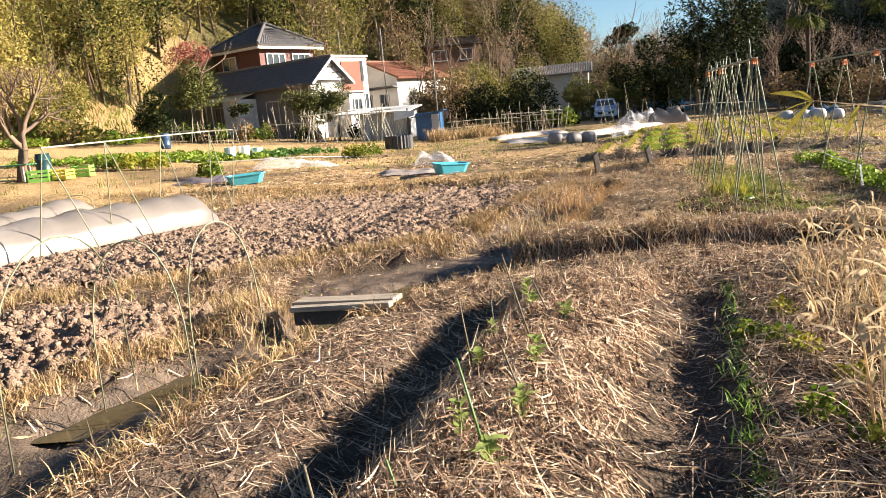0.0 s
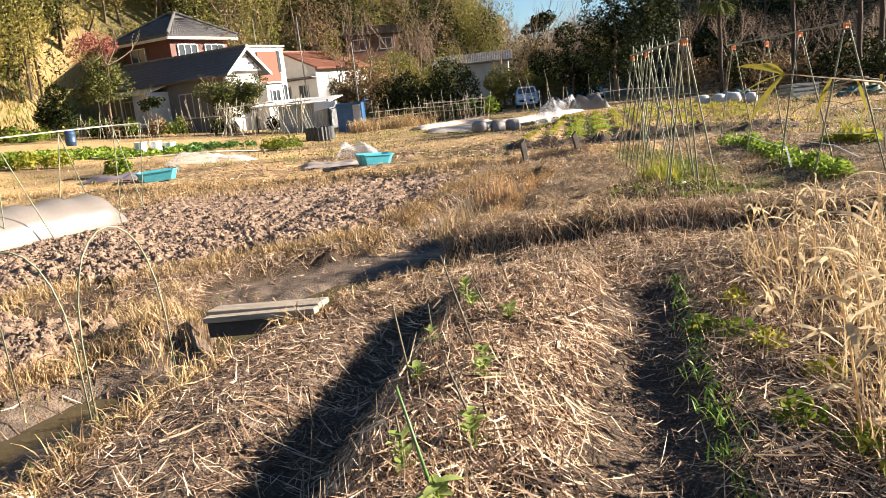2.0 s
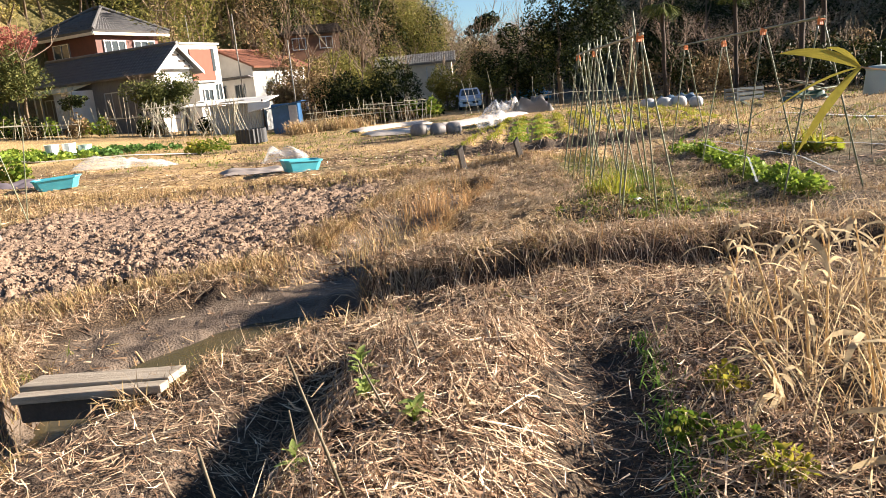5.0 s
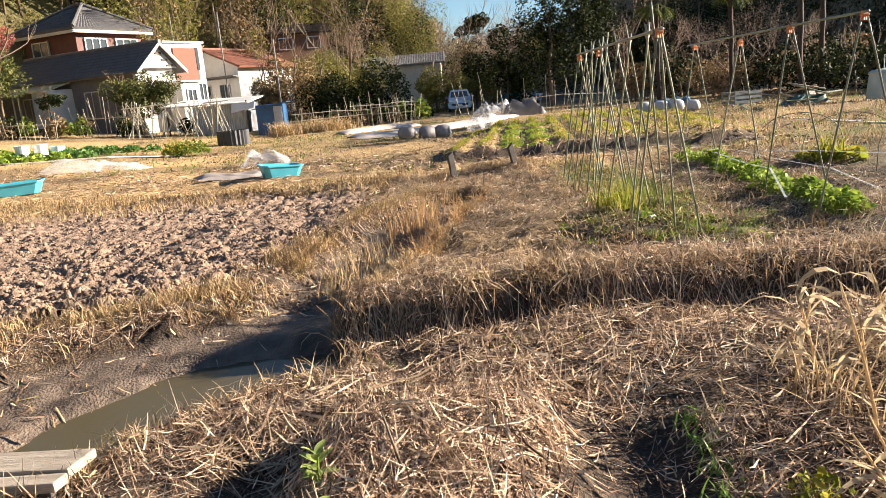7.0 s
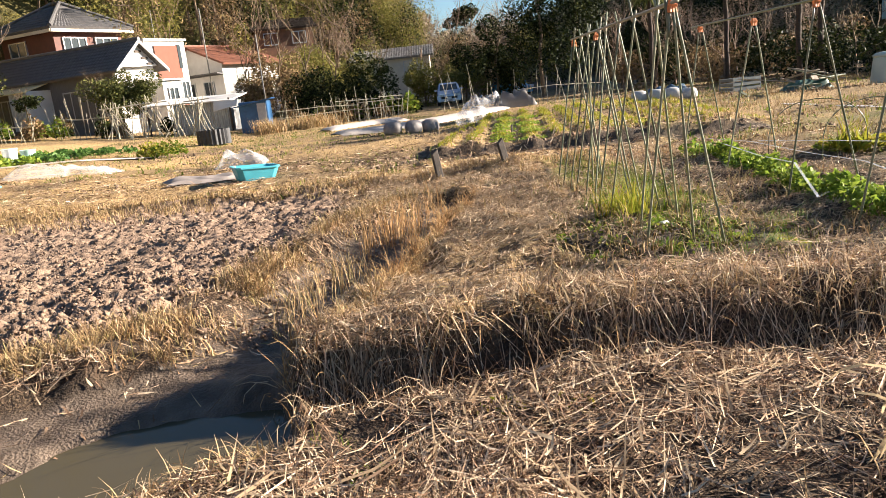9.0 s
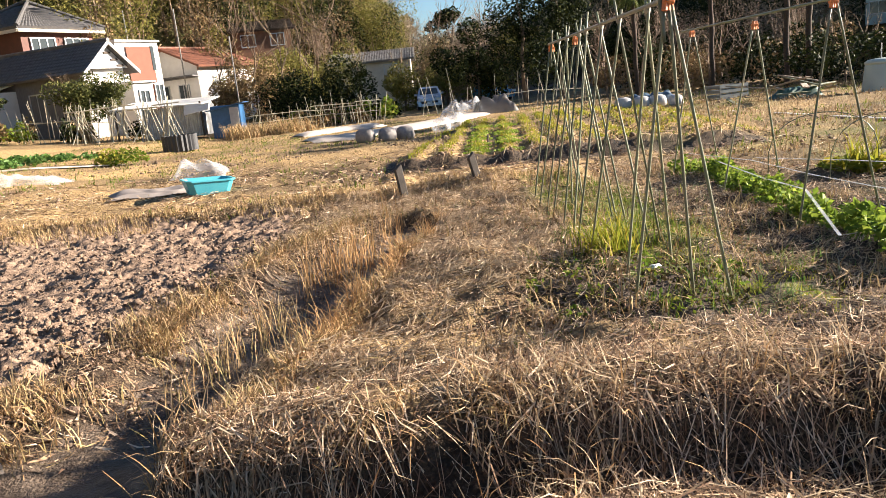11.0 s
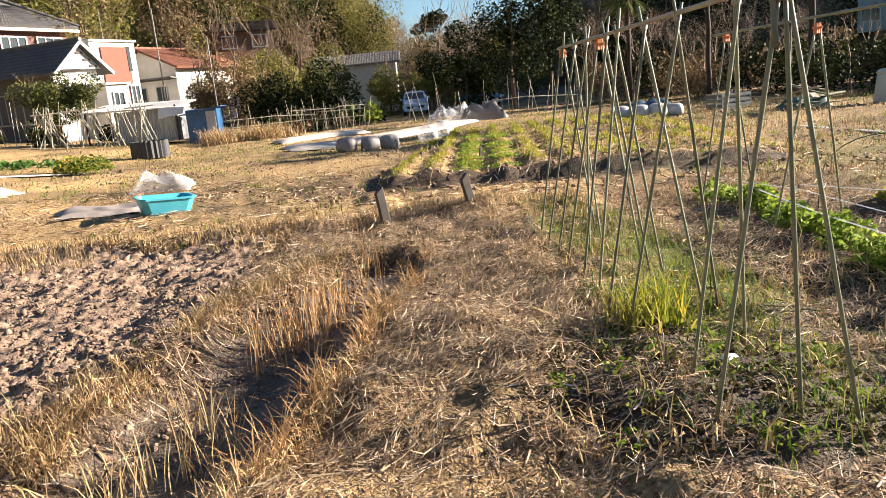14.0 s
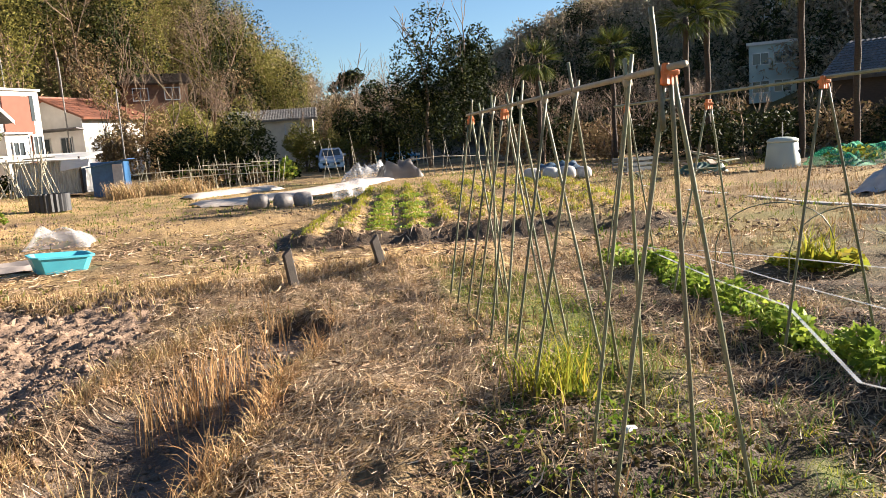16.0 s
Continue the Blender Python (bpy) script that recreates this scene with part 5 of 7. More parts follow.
def bank_grass():
    g = np.random.default_rng(80)

    def lay(name, xy, lo, hi, w, lean, mat, droop, label, seed, segs=3):
        n = len(xy)
        tagged(blades(name, zz(xy, -0.01), g.uniform(lo, hi, n), g.uniform(0.6, 1.3, n) * w, np.abs(g.normal(0, lean, n)), mat, g.uniform(0.3, 1.3, n) * droop, 1, segs, None, seed), label, "dry grass", kind="stuff")

    # both sides of the ditch
    def beside(pts, n, lo, hi, seed):
        """Points strewn on the left of a line, lo to hi metres off it."""
        h = np.random.default_rng(seed)
        q, P = along(pts, n, 0.0, seed), np.array(pts, float)
        k = np.clip(np.searchsorted(P[:, 1], q[:, 1]) - 1, 0, len(P) - 2)
        w = P[k + 1] - P[k]
        w /= np.linalg.norm(w, axis=1)[:, None]
        return q + np.stack([-w[:, 1], w[:, 0]], 1) * h.uniform(lo, hi, n)[:, None]

    patchy = lambda q, sc, seed, lim: q[vnoise(q[:, 0], q[:, 1], sc, seed) > lim]
    rim = np.concatenate([beside(BANK_NEAR[2:], 330, -0.2, 0.03, 81), beside(BANK_BACK, 480, -0.3, 0.05, 82)])
    lay("ditch_grass", clumps(patchy(rim, 0.4, 181, -0.3), 9, 0.045, 83), 0.06, 0.22, 0.0075, 1.0, DRY, 2.0, "dry yellow grass hanging over the ditch bank", 84)
    lay("ditch_stems", clumps(patchy(beside(BANK_BACK, 260, -0.2, 0.04, 381), 0.4, 382, -0.1), 6, 0.04, 383), 0.12, 0.36, 0.007, 0.6, RUSSET, 1.5, "russet stems hanging over the ditch corner", 384)
    slope = np.concatenate([beside(DITCH_LEFT[2:13], 520, 0.25, 0.65, 183), beside(DITCH_LEFT[12:], 420, 0.15, 0.5, 184)])
    lay("ditch_grass", clumps(patchy(slope, 0.45, 185, -0.15), 9, 0.05, 186), 0.06, 0.2, 0.008, 0.6, DRY, 1.2, "dry grass on the sloping ditch side", 187)
    # the bank behind the trench
    bank = [(a, b + 0.4) for a, b in TRENCH[:-1]] + [(6.5, 7.75)]
    lay("bank_grass", clumps((lambda q: q[vnoise(q[:, 0], q[:, 1], 0.35, 182) > -0.15])(along(bank, 560, 0.2, 85)), 7, 0.06, 86), 0.06, 0.22, 0.008, 1.1, DRY, 2.2, "tangled dry grass on the low bank", 87)
    lay("bank_stems", clumps(along(bank, 120, 0.25, 88), 5, 0.05, 89), 0.12, 0.34, 0.007, 0.95, RUSSET, 1.3, "russet dry stems along the bank", 90)
    lay("bank_grass", clumps((lambda q: q[vnoise(q[:, 0], q[:, 1], 0.5, 188) > 0.05])(along(bank, 520, 0.3, 189)), 7, 0.05, 286), 0.12, 0.36, 0.008, 1.2, PALE, 1.9, "pale bent grass over the low bank", 287)
    xy = scatter(900, 0.6, 6.6, 9.0, 16.2, 288, lambda x, y, h: (vnoise(x, y, 0.6, 289) > 0.1) & (ditch_gap(x, y)[0] > 0.1))
    lay("tussocks", clumps(xy, 9, 0.06, 290), 0.06, 0.24, 0.011, 0.9, DRY, 1.5, "matted dry tussocks on the path between the beds", 291, 2)
    # front of the turned field
    front = [(-8, 7.1), (-4.6, 8.0), (-2.3, 8.7), (-1.2, 8.95), (-0.6, 9.3), (-0.2, 10.1), (0.2, 10.9), (0.45, 11.7)]
    lay("field_edge_grass", clumps((lambda q: q[vnoise(q[:, 0], q[:, 1], 0.4, 183) > -0.2])(along(front, 1500, 0.2, 91)), 8, 0.05, 92), 0.07, 0.24, 0.009, 0.6, DRY, 1.5, "dry grass along the turned field's edge", 93)
    lay("heap_grass", clumps(scatter(420, -4.4, -1.9, 4.2, 7.6, 94, lambda x, y, h: ((field_mask(x, y) < 0.5) | (x > -2.7)) & (ditch_gap(x, y)[0] > 0.2)), 8, 0.05, 95), 0.08, 0.26, 0.008, 0.7, DRY, 1.6, "dry grass round the soil heap", 96)
    xy = scatter(90, -2.5, -1.45, 5.5, 7.2, 194, lambda x, y, h: ditch_gap(x, y)[0] > 0.05)
    lay("heap_grass", clumps(xy, 9, 0.05, 195), 0.08, 0.24, 0.008, 0.6, DRY, 1.5, "dry grass at the end of the plank bridge", 196)
    ends = np.array([(-1.5, 5.95), (-1.58, 6.15), (-1.62, 6.35), (-1.52, 6.5), (-1.72, 6.0), (-1.8, 6.2), (-1.75, 6.5), (-1.9, 6.05), (-1.95, 6.35), (-1.68, 5.8)])
    lay("plank_end_grass", clumps(ends, 34, 0.07, 197), 0.14, 0.32, 0.008, 0.5, DRY, 1.3, "thick dry grass round the planks' end", 198)
    # short stubble in all the beds
    xy = scatter(5200, -5, 8, 1.8, 17, 97, dry_here)
    lay("stubble", clumps(xy, 5, 0.03, 98), 0.03, 0.13, 0.006, 0.8, STRAW, 1.5, "short dry stubble between the beds", 99, 2)
    # cut stubble strips across the far field
    e = [(-9, 18.0), (-4, 17.2), (-1, 16.75), (2, 16.3), (5, 15.9)]
    lay("stubble_strip", clumps(np.concatenate([along(e, 1700, 0.28, 100), along([(-7, 15.6), (-4, 16.6), (-1, 16.3)], 500, 0.4, 104)]), 7, 0.04, 101), 0.05, 0.15, 0.009, 0.35, DRY, 0.6, "strip of cut stubble across the field", 102, 2)
    # russet reeds standing in the back ditch
    xy = np.concatenate([scatter(120, 1.1, 1.95, 11.7, 12.9, 103, lambda x, y, h: np.abs(x - 1.52 - 0.42 * (y - 12.2)) < 0.27), scatter(42, 1.4, 2.7, 12.6, 14.2, 105, lambda x, y, h: np.abs(x - 2.05 - 0.5 * (y - 13.4)) < 0.34)])
    lay("russet_reeds", clumps(xy, 3, 0.03, 106), 0.25, 0.55, 0.009, 0.14, RUSSET, 0.5, "stand of russet dry reeds in the ditch", 107)
    for cx, cy in ((0.72, 10.3), (0.88, 10.9), (1.06, 10.65), (0.66, 10.05), (0.95, 10.35), (0.5, 9.5)):
        lay("reed_tuft", clumps(np.array([[cx, cy]]), 26, 0.06, int(cx * 100 + cy * 10) + 900), 0.2, 0.45, 0.008, 0.25, DRY, 0.6, "tuft of dry reeds leaning over the ditch", int(cx * 100 + cy * 10) + 700)
    # far grass: yellow and green patches
    xy = scatter(16000, -26, 24, 14, 48, 110, lambda x, y, h: (field_mask(x, y) < 0.5) & ~((x < -9) & (y > 34)) & (h.random(len(x)) < 0.5 + 0.6 * vnoise(x, y, 2.2, 111)) & (np.abs(x) < 0.75 * y))
    lay("rough_grass", clumps(xy, 4, 0.1, 112), 0.03, 0.13, 0.02, 0.7, DRY, 0.9, "yellowed rough grass over the far plots", 113, 2)
    xy = scatter(9000, -24, 22, 13, 46, 114, lambda x, y, h: (field_mask(x, y) < 0.5) & ~((x < -9) & (y > 34)) & (vnoise(x, y, 3.3, 115) + 0.5 * vnoise(x, y, 1.0, 116) > 0.05) & (np.abs(x) < 0.7 * y))
    lay("green_weeds", clumps(xy, 4, 0.08, 117), 0.04, 0.15, 0.022, 0.7, GREEN, 0.9, "low green weeds over the far plots", 118, 2)
    xy = scatter(2600, 7.0, 22, 14, 34, 131, lambda x, y, h: (vnoise(x, y, 1.6, 132) > -0.25) & (x > 7 + 0.2 * (y - 14)))
    lay("dry_weeds", clumps(xy, 6, 0.09, 133), 0.06, 0.24, 0.016, 0.6, DRY, 1.1, "dry brown weeds over the plots by the bin", 134, 2)
    # sown rows on the raised bed
    rows = np.concatenate([along([(3.74 + 0.62 * i + 0.23 * (y0 - 19.5), y0) for y0 in (19.6 - 0.1 * i, 24.0, 30.5)], 330, 0.09, 330 + i) for i in range(-1, 11)])
    rows = rows[vnoise(rows[:, 0], rows[:, 1], 0.9, 345) > -0.45]
    lay("seed_rows", clumps(rows, 4, 0.05, 346), 0.05, 0.13, 0.02, 0.6, YELLOWLEAF, 0.9, "thin rows of yellow-green seedlings on the raised bed", 347, 2)
    # grass under the stakes
    xy = scatter(1500, 2.9, 6.2, 9.1, 16, 120, lambda x, y, h: np.abs(x - 4.1 - 0.1 * (y - 10)) + 0.35 * vnoise(x, y, 0.5, 121) < 0.5)
    lay("green_grass", clumps(xy, 6, 0.05, 122), 0.05, 0.17, 0.006, 0.5, GREEN, 0.9, "short green grass under the bean stakes", 123)
    xy = scatter(900, 0.3, 6.5, 8.6, 15, 124, lambda x, y, h: vnoise(x, y, 0.7, 125) > 0.45)
    lay("green_grass", clumps(xy, 5, 0.04, 126), 0.04, 0.13, 0.006, 0.6, GREEN, 0.9, "sparse green grass in the straw", 127)
    xy = scatter(260, -2.9, 2.8, 2, 8, 128, lambda x, y, h: (ditch_gap(x, y)[0] < 0.35) & (ditch_gap(x, y)[0] > 0.0))
    lay("green_grass", clumps(xy, 6, 0.03, 129), 0.04, 0.14, 0.005, 0.5, GREEN, 0.8, "green grass tufts on the ditch bank", 130)
    xy = scatter(500, 3.2, 6.4, 8.9, 13.5, 135, lambda x, y, h: vnoise(x, y, 0.6, 136) > -0.2)
    lay("low_weeds", clumps(xy, 7, 0.04, 137), 0.03, 0.1, 0.007, 0.7, DARKLEAF, 1.0, "low dark weeds on the soil by the stakes", 138, 2)
    xy = scatter(2200, 3.3, 5.6, 8.8, 13.5, 139, lambda x, y, h: np.abs(x - 4.35 - 0.1 * (y - 10)) + 0.4 * vnoise(x, y, 0.5, 236) < 0.5)
    lay("moss_grass", clumps(xy, 7, 0.035, 237), 0.012, 0.045, 0.006, 0.7, YELLOWLEAF, 0.8, "short yellow-green mossy grass by the stakes", 238, 2)
    tuft = lambda c, n, r, lo, hi, w, mat, label, seed, lean=0.3: tagged(blades("grass_tuft", zz(clumps(np.array([c]), n, r, seed), -0.01), g.uniform(lo, hi, n), w, np.abs(g.normal(0, lean, n)), mat, g.uniform(0.3, 1.2, n), 1, 4, None, seed), label, "grass tuft")
    tuft((3.72, 10.9), 130, 0.13, 0.2, 0.42, 0.014, YELLOWLEAF, "bright yellow-green grass tuft under the bean stakes", 140)
    tuft((3.95, 11.1), 70, 0.12, 0.15, 0.34, 0.012, GREEN, "green grass tuft beside the bean stakes", 141)
    tuft((7.75, 13.2), 60, 0.09, 0.3, 0.62, 0.03, YELLOWLEAF, "upright yellow-green leek clump", 142, 0.18)


bank_grass()


ONIONLEAF = leafy("onion_leaf", [(0.08, 0.16, 0.03), (0.15, 0.25, 0.045), (0.26, 0.36, 0.08)], 0.4, 0.35)


def onions():
    """The row of young onions on the furrow's edge, each clump a thing of single leaves."""
    first = None
    g = np.random.default_rng(150)
    for k in range(18):
        y = 2.35 + k * 0.2
        x = 1.4 + 0.26 * (y - 2.74) + g.normal(0, 0.025)
        m = pose(x, y, float(gz(x, y)) + 0.01, 0, 0, g.uniform(0, 360)) @ Matrix.Diagonal((*(g.uniform(0.7, 1.05),) * 3, 1))
        if first is None:
            first = thing("onion_clump", m, "clump of young green onions beside the furrow", "onion", "onion row")
            for j in range(32):
                blades("leaf", np.array([[*g.normal(0, 0.045, 2), 0.0]]), g.uniform(0.06, 0.125), 0.012, abs(g.normal(0.6, 0.35)), ONIONLEAF, g.uniform(0.3, 1.3), 1, 3, first, 151 + j)
        else:
            copy_thing(first, m)


onions()

STICK = paint("thin_stick", (0.16, 0.12, 0.07), (0.09, 0.07, 0.04), 20, 0.7)
GREENSTICK = paint("green_stick", (0.14, 0.24, 0.06), (0.09, 0.15, 0.05), 20, 0.5)


def leaf_mesh(bm, m, ln, wd, fold=0.25, droop=0.3):
    """A broad leaf from the origin along +x, put at m."""
    rows = []
    for k in range(6):
        f = k / 5
        w = wd * 0.5 * math.sin(math.pi * min(0.97, 0.06 + f * 0.92)) ** 0.75
        z = -droop * ln * f * f
        rows.append([m @ Vector((ln * f, -w, z + fold * w)), m @ Vector((ln * f, 0, z)), m @ Vector((ln * f, w, z + fold * w))])
    loft(bm, rows, close=False)


def seedling(x, y, h, leaves, seed):
    g = random.Random(seed)
    root = thing("bean_seedling", pose(x, y, float(gz(x, y)) - 0.01), "young broad bean plant with pale green leaves in straw", "bean plant", "broad bean seedlings")
    bm = bmesh.new()
    pts = [(0, 0, 0), (g.uniform(-0.02, 0.02), g.uniform(-0.02, 0.02), h * 0.5), (g.uniform(-0.03, 0.03), g.uniform(-0.03, 0.03), h)]
    tube(bm, pts, [0.006, 0.005, 0.003], 5)
    part("stem", bm, LEAF, root)
    for k in range(leaves):
        f = 0.2 + 0.8 * k / leaves
        bm = bmesh.new()
        leaf_mesh(bm, pose(pts[1][0], pts[1][1], h * f, 0, -g.uniform(10, 60), k * 137.5 + g.uniform(-20, 20)), g.uniform(0.05, 0.09), g.uniform(0.03, 0.05))
        part("leaf", bm, SEEDLEAF, root, smooth=True)


SEEDLEAF = leafy("bean_leaf", [(0.20, 0.26, 0.07), (0.31, 0.36, 0.11), (0.44, 0.45, 0.18)], 0.45, 0.35)
for k, (sx, sy, sh, sn) in enumerate(((0.20, 2.95, 0.2, 11), (0.31, 2.62, 0.16, 9), (0.27, 3.8, 0.13, 8), (0.33, 4.46, 0.13, 9), (0.47, 3.1, 0.17, 12), (0.58, 3.68, 0.19, 15), (0.6, 5.35, 0.16, 13), (0.62, 5.02, 0.12, 12), (0.80, 4.72, 0.12, 10))):
    seedling(sx, sy, sh, sn, 160 + k)


def stick(x, y, top, r=0.006, mat=None, label="thin wooden stick set beside a bean seedling"):
    z = float(gz(x, y))
    root = thing("plant_stick", pose(x, y, z - 0.02), label, "stick", "sticks on the bean ridge")
    bm = bmesh.new()
    q = (top[0] - x, top[1] - y, top[2] - z)
    tube(bm, [(0, 0, 0), tuple(0.5 * c for c in q), q], [r, r * 0.9, r * 0.7], 6)
    part("cane", bm, mat or STICK, root, smooth=True)


stick(0.22, 3.82, (0.17, 3.78, 0.62))
stick(0.34, 4.55, (0.33, 4.5, 0.4))
stick(0.57, 3.95, (0.42, 4.0, 0.78))
stick(0.49, 3.2, (0.38, 3.25, 0.5))
stick(0.72, 4.75, (0.6, 4.8, 0.46))
stick(0.9, 5.3, (0.84, 5.35, 0.42))
stick(0.31, 2.68, (0.21, 2.72, 0.62), 0.007, GREENSTICK, "green plastic stick on the bean ridge")
stick(0.2, 2.95, (0.18, 2.95, 0.42))
stick(-0.35, 2.5, (-0.4, 2.52, 0.3), 0.009, None, "weathered bamboo stick in the straw")
stick(-0.02, 2.42, (-0.06, 2.42, 0.35), 0.006, GREENSTICK, "green plastic stick on the bean ridge")


def dry_corn(x, y, h, lean, seed, leafy_top=False):
    """A dead stalk with long pale curling leaves."""
    g = random.Random(seed)
    z = float(gz(x, y))
    root = thing("dry_stalk", pose(x, y, z - 0.02), "dead pale stalk with long curling dry leaves", "dry plant", "dry plants beside the onion row")
    dx, dy = lean
    bend = lambda f: Vector((dx * f ** 1.4, dy * f ** 1.4, h * f))
    bm = bmesh.new()
    tube(bm, [bend(k / 6) for k in range(7)], [0.008 - 0.0008 * k for k in range(7)], 6)
    part("stalk", bm, TALLDRY, root, smooth=True)
    for k in range(g.randint(5, 9)):
        f = g.uniform(0.2, 1.0)
        a = g.uniform(0, 6.283)
        ln, w = g.uniform(0.16, 0.38), g.uniform(0.015, 0.036)
        up = g.uniform(0.2, 1.1)
        rows, p, el = [], bend(f), up
        side = Vector((-math.sin(a), math.cos(a), g.uniform(-0.5, 0.5))).normalized()
        for i in range(6):
            ww = w * math.sin(math.pi * (0.12 + 0.85 * i / 5)) * 0.5
            rows.append([p - side * ww, p + side * ww])
            p = p + Vector((math.cos(a) * math.cos(el), math.sin(a) * math.cos(el), math.sin(el))) * ln / 5
            el -= g.uniform(0.15, 0.6)
            side = (side + Vector((0, 0, g.uniform(-0.3, 0.3)))).normalized()
        bm = bmesh.new()
        loft(bm, rows, close=False)
        part("leaf", bm, TALLDRY, root)


gq = random.Random(5)
for k in range(38):
    y = gq.uniform(2.6, 6.2)
    x = 1.4 + 0.26 * (y - 2.74) + 0.5 + gq.random() * (1.2 if y > 4 else 0.75)
    dry_corn(x, y, gq.uniform(0.35, 0.75) if y > 3.4 else gq.uniform(0.4, 0.7), (gq.uniform(-0.2, 0.15), gq.uniform(-0.15, 0.15)), 300 + k)
gw = np.random.default_rng(170)
xy = scatter(560, 1.9, 4.6, 2.6, 6.1, 171, lambda x, y, h: x > 1.95 + 0.26 * (y - 2.74))
tagged(blades("pale_grass", zz(clumps(xy, 5, 0.05, 172), -0.01), gw.uniform(0.15, 0.55, len(xy) * 5), 0.008, np.abs(gw.normal(0, 0.4, len(xy) * 5)), TALLDRY, gw.uniform(0.3, 1.6, len(xy) * 5), 1, 4, None, 173), "tall pale dry grass beside the onion row", "dry grass", kind="stuff")


def yellow_reed():
    """The long dying reed that hangs over the plot, with yellow leaves."""
    root = thing("yellow_reed", pose(2.66, 3.75, float(gz(2.66, 3.75)) - 0.02), "leaning reed with long yellowing leaves at its tip", "reed")
    tip = Vector((-0.8, -0.35, 1.5))
    pts = [Vector((0, 0, 0)), Vector((0.02, 0, 0.7)), Vector((-0.02, -0.05, 1.2)), Vector((-0.3, -0.18, 1.42)), tip]
    bm = bmesh.new()
    tube(bm, pts, [0.006, 0.006, 0.005, 0.004, 0.002], 6)
    part("stalk", bm, PALE, root, smooth=True)
    for p, way, ln, w in ((tip, (-0.9, 0.0, 0.5), 0.22, 0.024), (tip, (-0.7, 0.1, -0.62), 0.19, 0.022), (tip, (-0.6, 0.0, 0.75), 0.14, 0.012), (Vector((-0.55, -0.25, 1.46)), (-0.5, 0.1, -0.8), 0.13, 0.02), (Vector((-0.42, -0.21, 1.44)), (0.35, 0.0, -0.7), 0.1, 0.016), (tip, (-0.95, 0.1, -0.1), 0.2, 0.006), (Vector((-0.3, -0.18, 1.42)), (0.1, 0.1, 0.5), 0.09, 0.014)):
        d = Vector(way).normalized()
        side = d.cross(Vector((0.2, 1, 0.1))).normalized()
        rows = []
        for i in range(7):
            f = i / 6
            ww = w * 0.5 * math.sin(math.pi * (0.1 + 0.88 * f))
            c = p + d * ln * f + Vector((0, 0, -0.06 * f * f))
            rows.append([c - side * ww, c + side * ww])
        bm = bmesh.new()
        loft(bm, rows, close=False)
        part("leaf", bm, REEDLEAF, root)


REEDLEAF = leafy("yellowing_reed_leaf", [(0.55, 0.36, 0.05), (0.60, 0.45, 0.10), (0.45, 0.38, 0.06)], 0.45, 0.4)
yellow_reed()


MOUNDLEAF = leafy("mound_weed", [(0.03, 0.026, 0.013), (0.06, 0.045, 0.02), (0.11, 0.08, 0.035), (0.06, 0.075, 0.02)], 0.6, 0.2)


def leaf_clump(name, x, y, n, r, h, size, mat, label, category, seed, group="", dark=None):
    g = np.random.default_rng(seed)
    root = thing(name, pose(x, y, float(gz(x, y)) - 0.01), label, category, group)
    a = g.random(n) * 6.283
    rr = r * np.sqrt(g.random(n))
    p = np.stack([np.cos(a) * rr, np.sin(a) * rr, h * (0.25 + 0.75 * g.random(n)) * (1 - 0.5 * (rr / r) ** 2)], 1)
    cards("leaves", p, size, mat, root, seed, 0.4, 1.5)
    b = np.zeros((max(6, n // 6), 3))
    b[:, :2] = g.normal(0, r * 0.3, (len(b), 2))
    tagged(blades("stem", b, h * 0.9, 0.01, np.abs(g.normal(0.3, 0.2, len(b))), mat, 0.4, 1, 2, root, seed), kind="stuff")
    return root


# weeds beside the onions
for k, (x, y) in enumerate(((2.04, 4.35), (2.1, 4.14), (1.95, 4.6), (2.2, 3.75), (1.95, 3.0), (2.0, 2.75), (1.85, 3.3), (2.3, 5.0))):
    leaf_clump("weed", x, y, 80, 0.11, 0.15, 0.03, YELLOWLEAF if k % 2 else GREEN, "low yellow-green weed under dry stalks", "weed", 180 + k, "weeds by the onions")
for k, (x, y) in enumerate(((1.65, 7.05), (1.95, 6.95), (1.35, 8.6), (1.05, 6.6))):
    leaf_clump("weed", x, y, 26, 0.12, 0.06, 0.025, YELLOWLEAF if k < 2 else GREEN, "flat yellow-green weed in the straw", "weed", 190 + k, "weeds in the straw")
for k in range(46):
    a_, r_ = k * 2.4, 0.85 * math.sqrt((k + 0.5) / 46)
    x, y = 3.55 + r_ * math.cos(a_), 9.95 + r_ * math.sin(a_)
    leaf_clump("weed", x, y, 36, 0.13, 0.07, 0.026, (GREEN, MOUNDLEAF, MOUNDLEAF)[k % 3], "low mixed weed on the dark soil mound", "weed", 1300 + k, "weeds on the mound")
# row of leafy greens beyond the stakes
g_row = np.random.default_rng(200)
for k in range(24):
    y = 9.4 + k * 0.235
    x = float(np.interp(y, [9.4, 10.6, 11.8, 13.1, 14.7], [5.45, 5.72, 5.95, 6.25, 6.35])) + g_row.normal(0, 0.06)
    leaf_clump("leafy_green", x, y, 150, 0.2 + 0.06 * math.sin(k * 2.3), 0.22 + 0.07 * math.sin(k * 1.7), 0.05, LEAF, "bushy leafy green vegetable in the bed", "vegetable", 210 + k, "row of leafy greens")
for k, (x, y) in enumerate(((7.6, 13.25), (7.9, 13.0))):
    leaf_clump("squash_plant", x, y, 70, 0.26, 0.2, 0.1, YELLOWLEAF, "sprawling plant with large yellowing leaves", "vegetable", 250 + k, "yellowing squash plants")
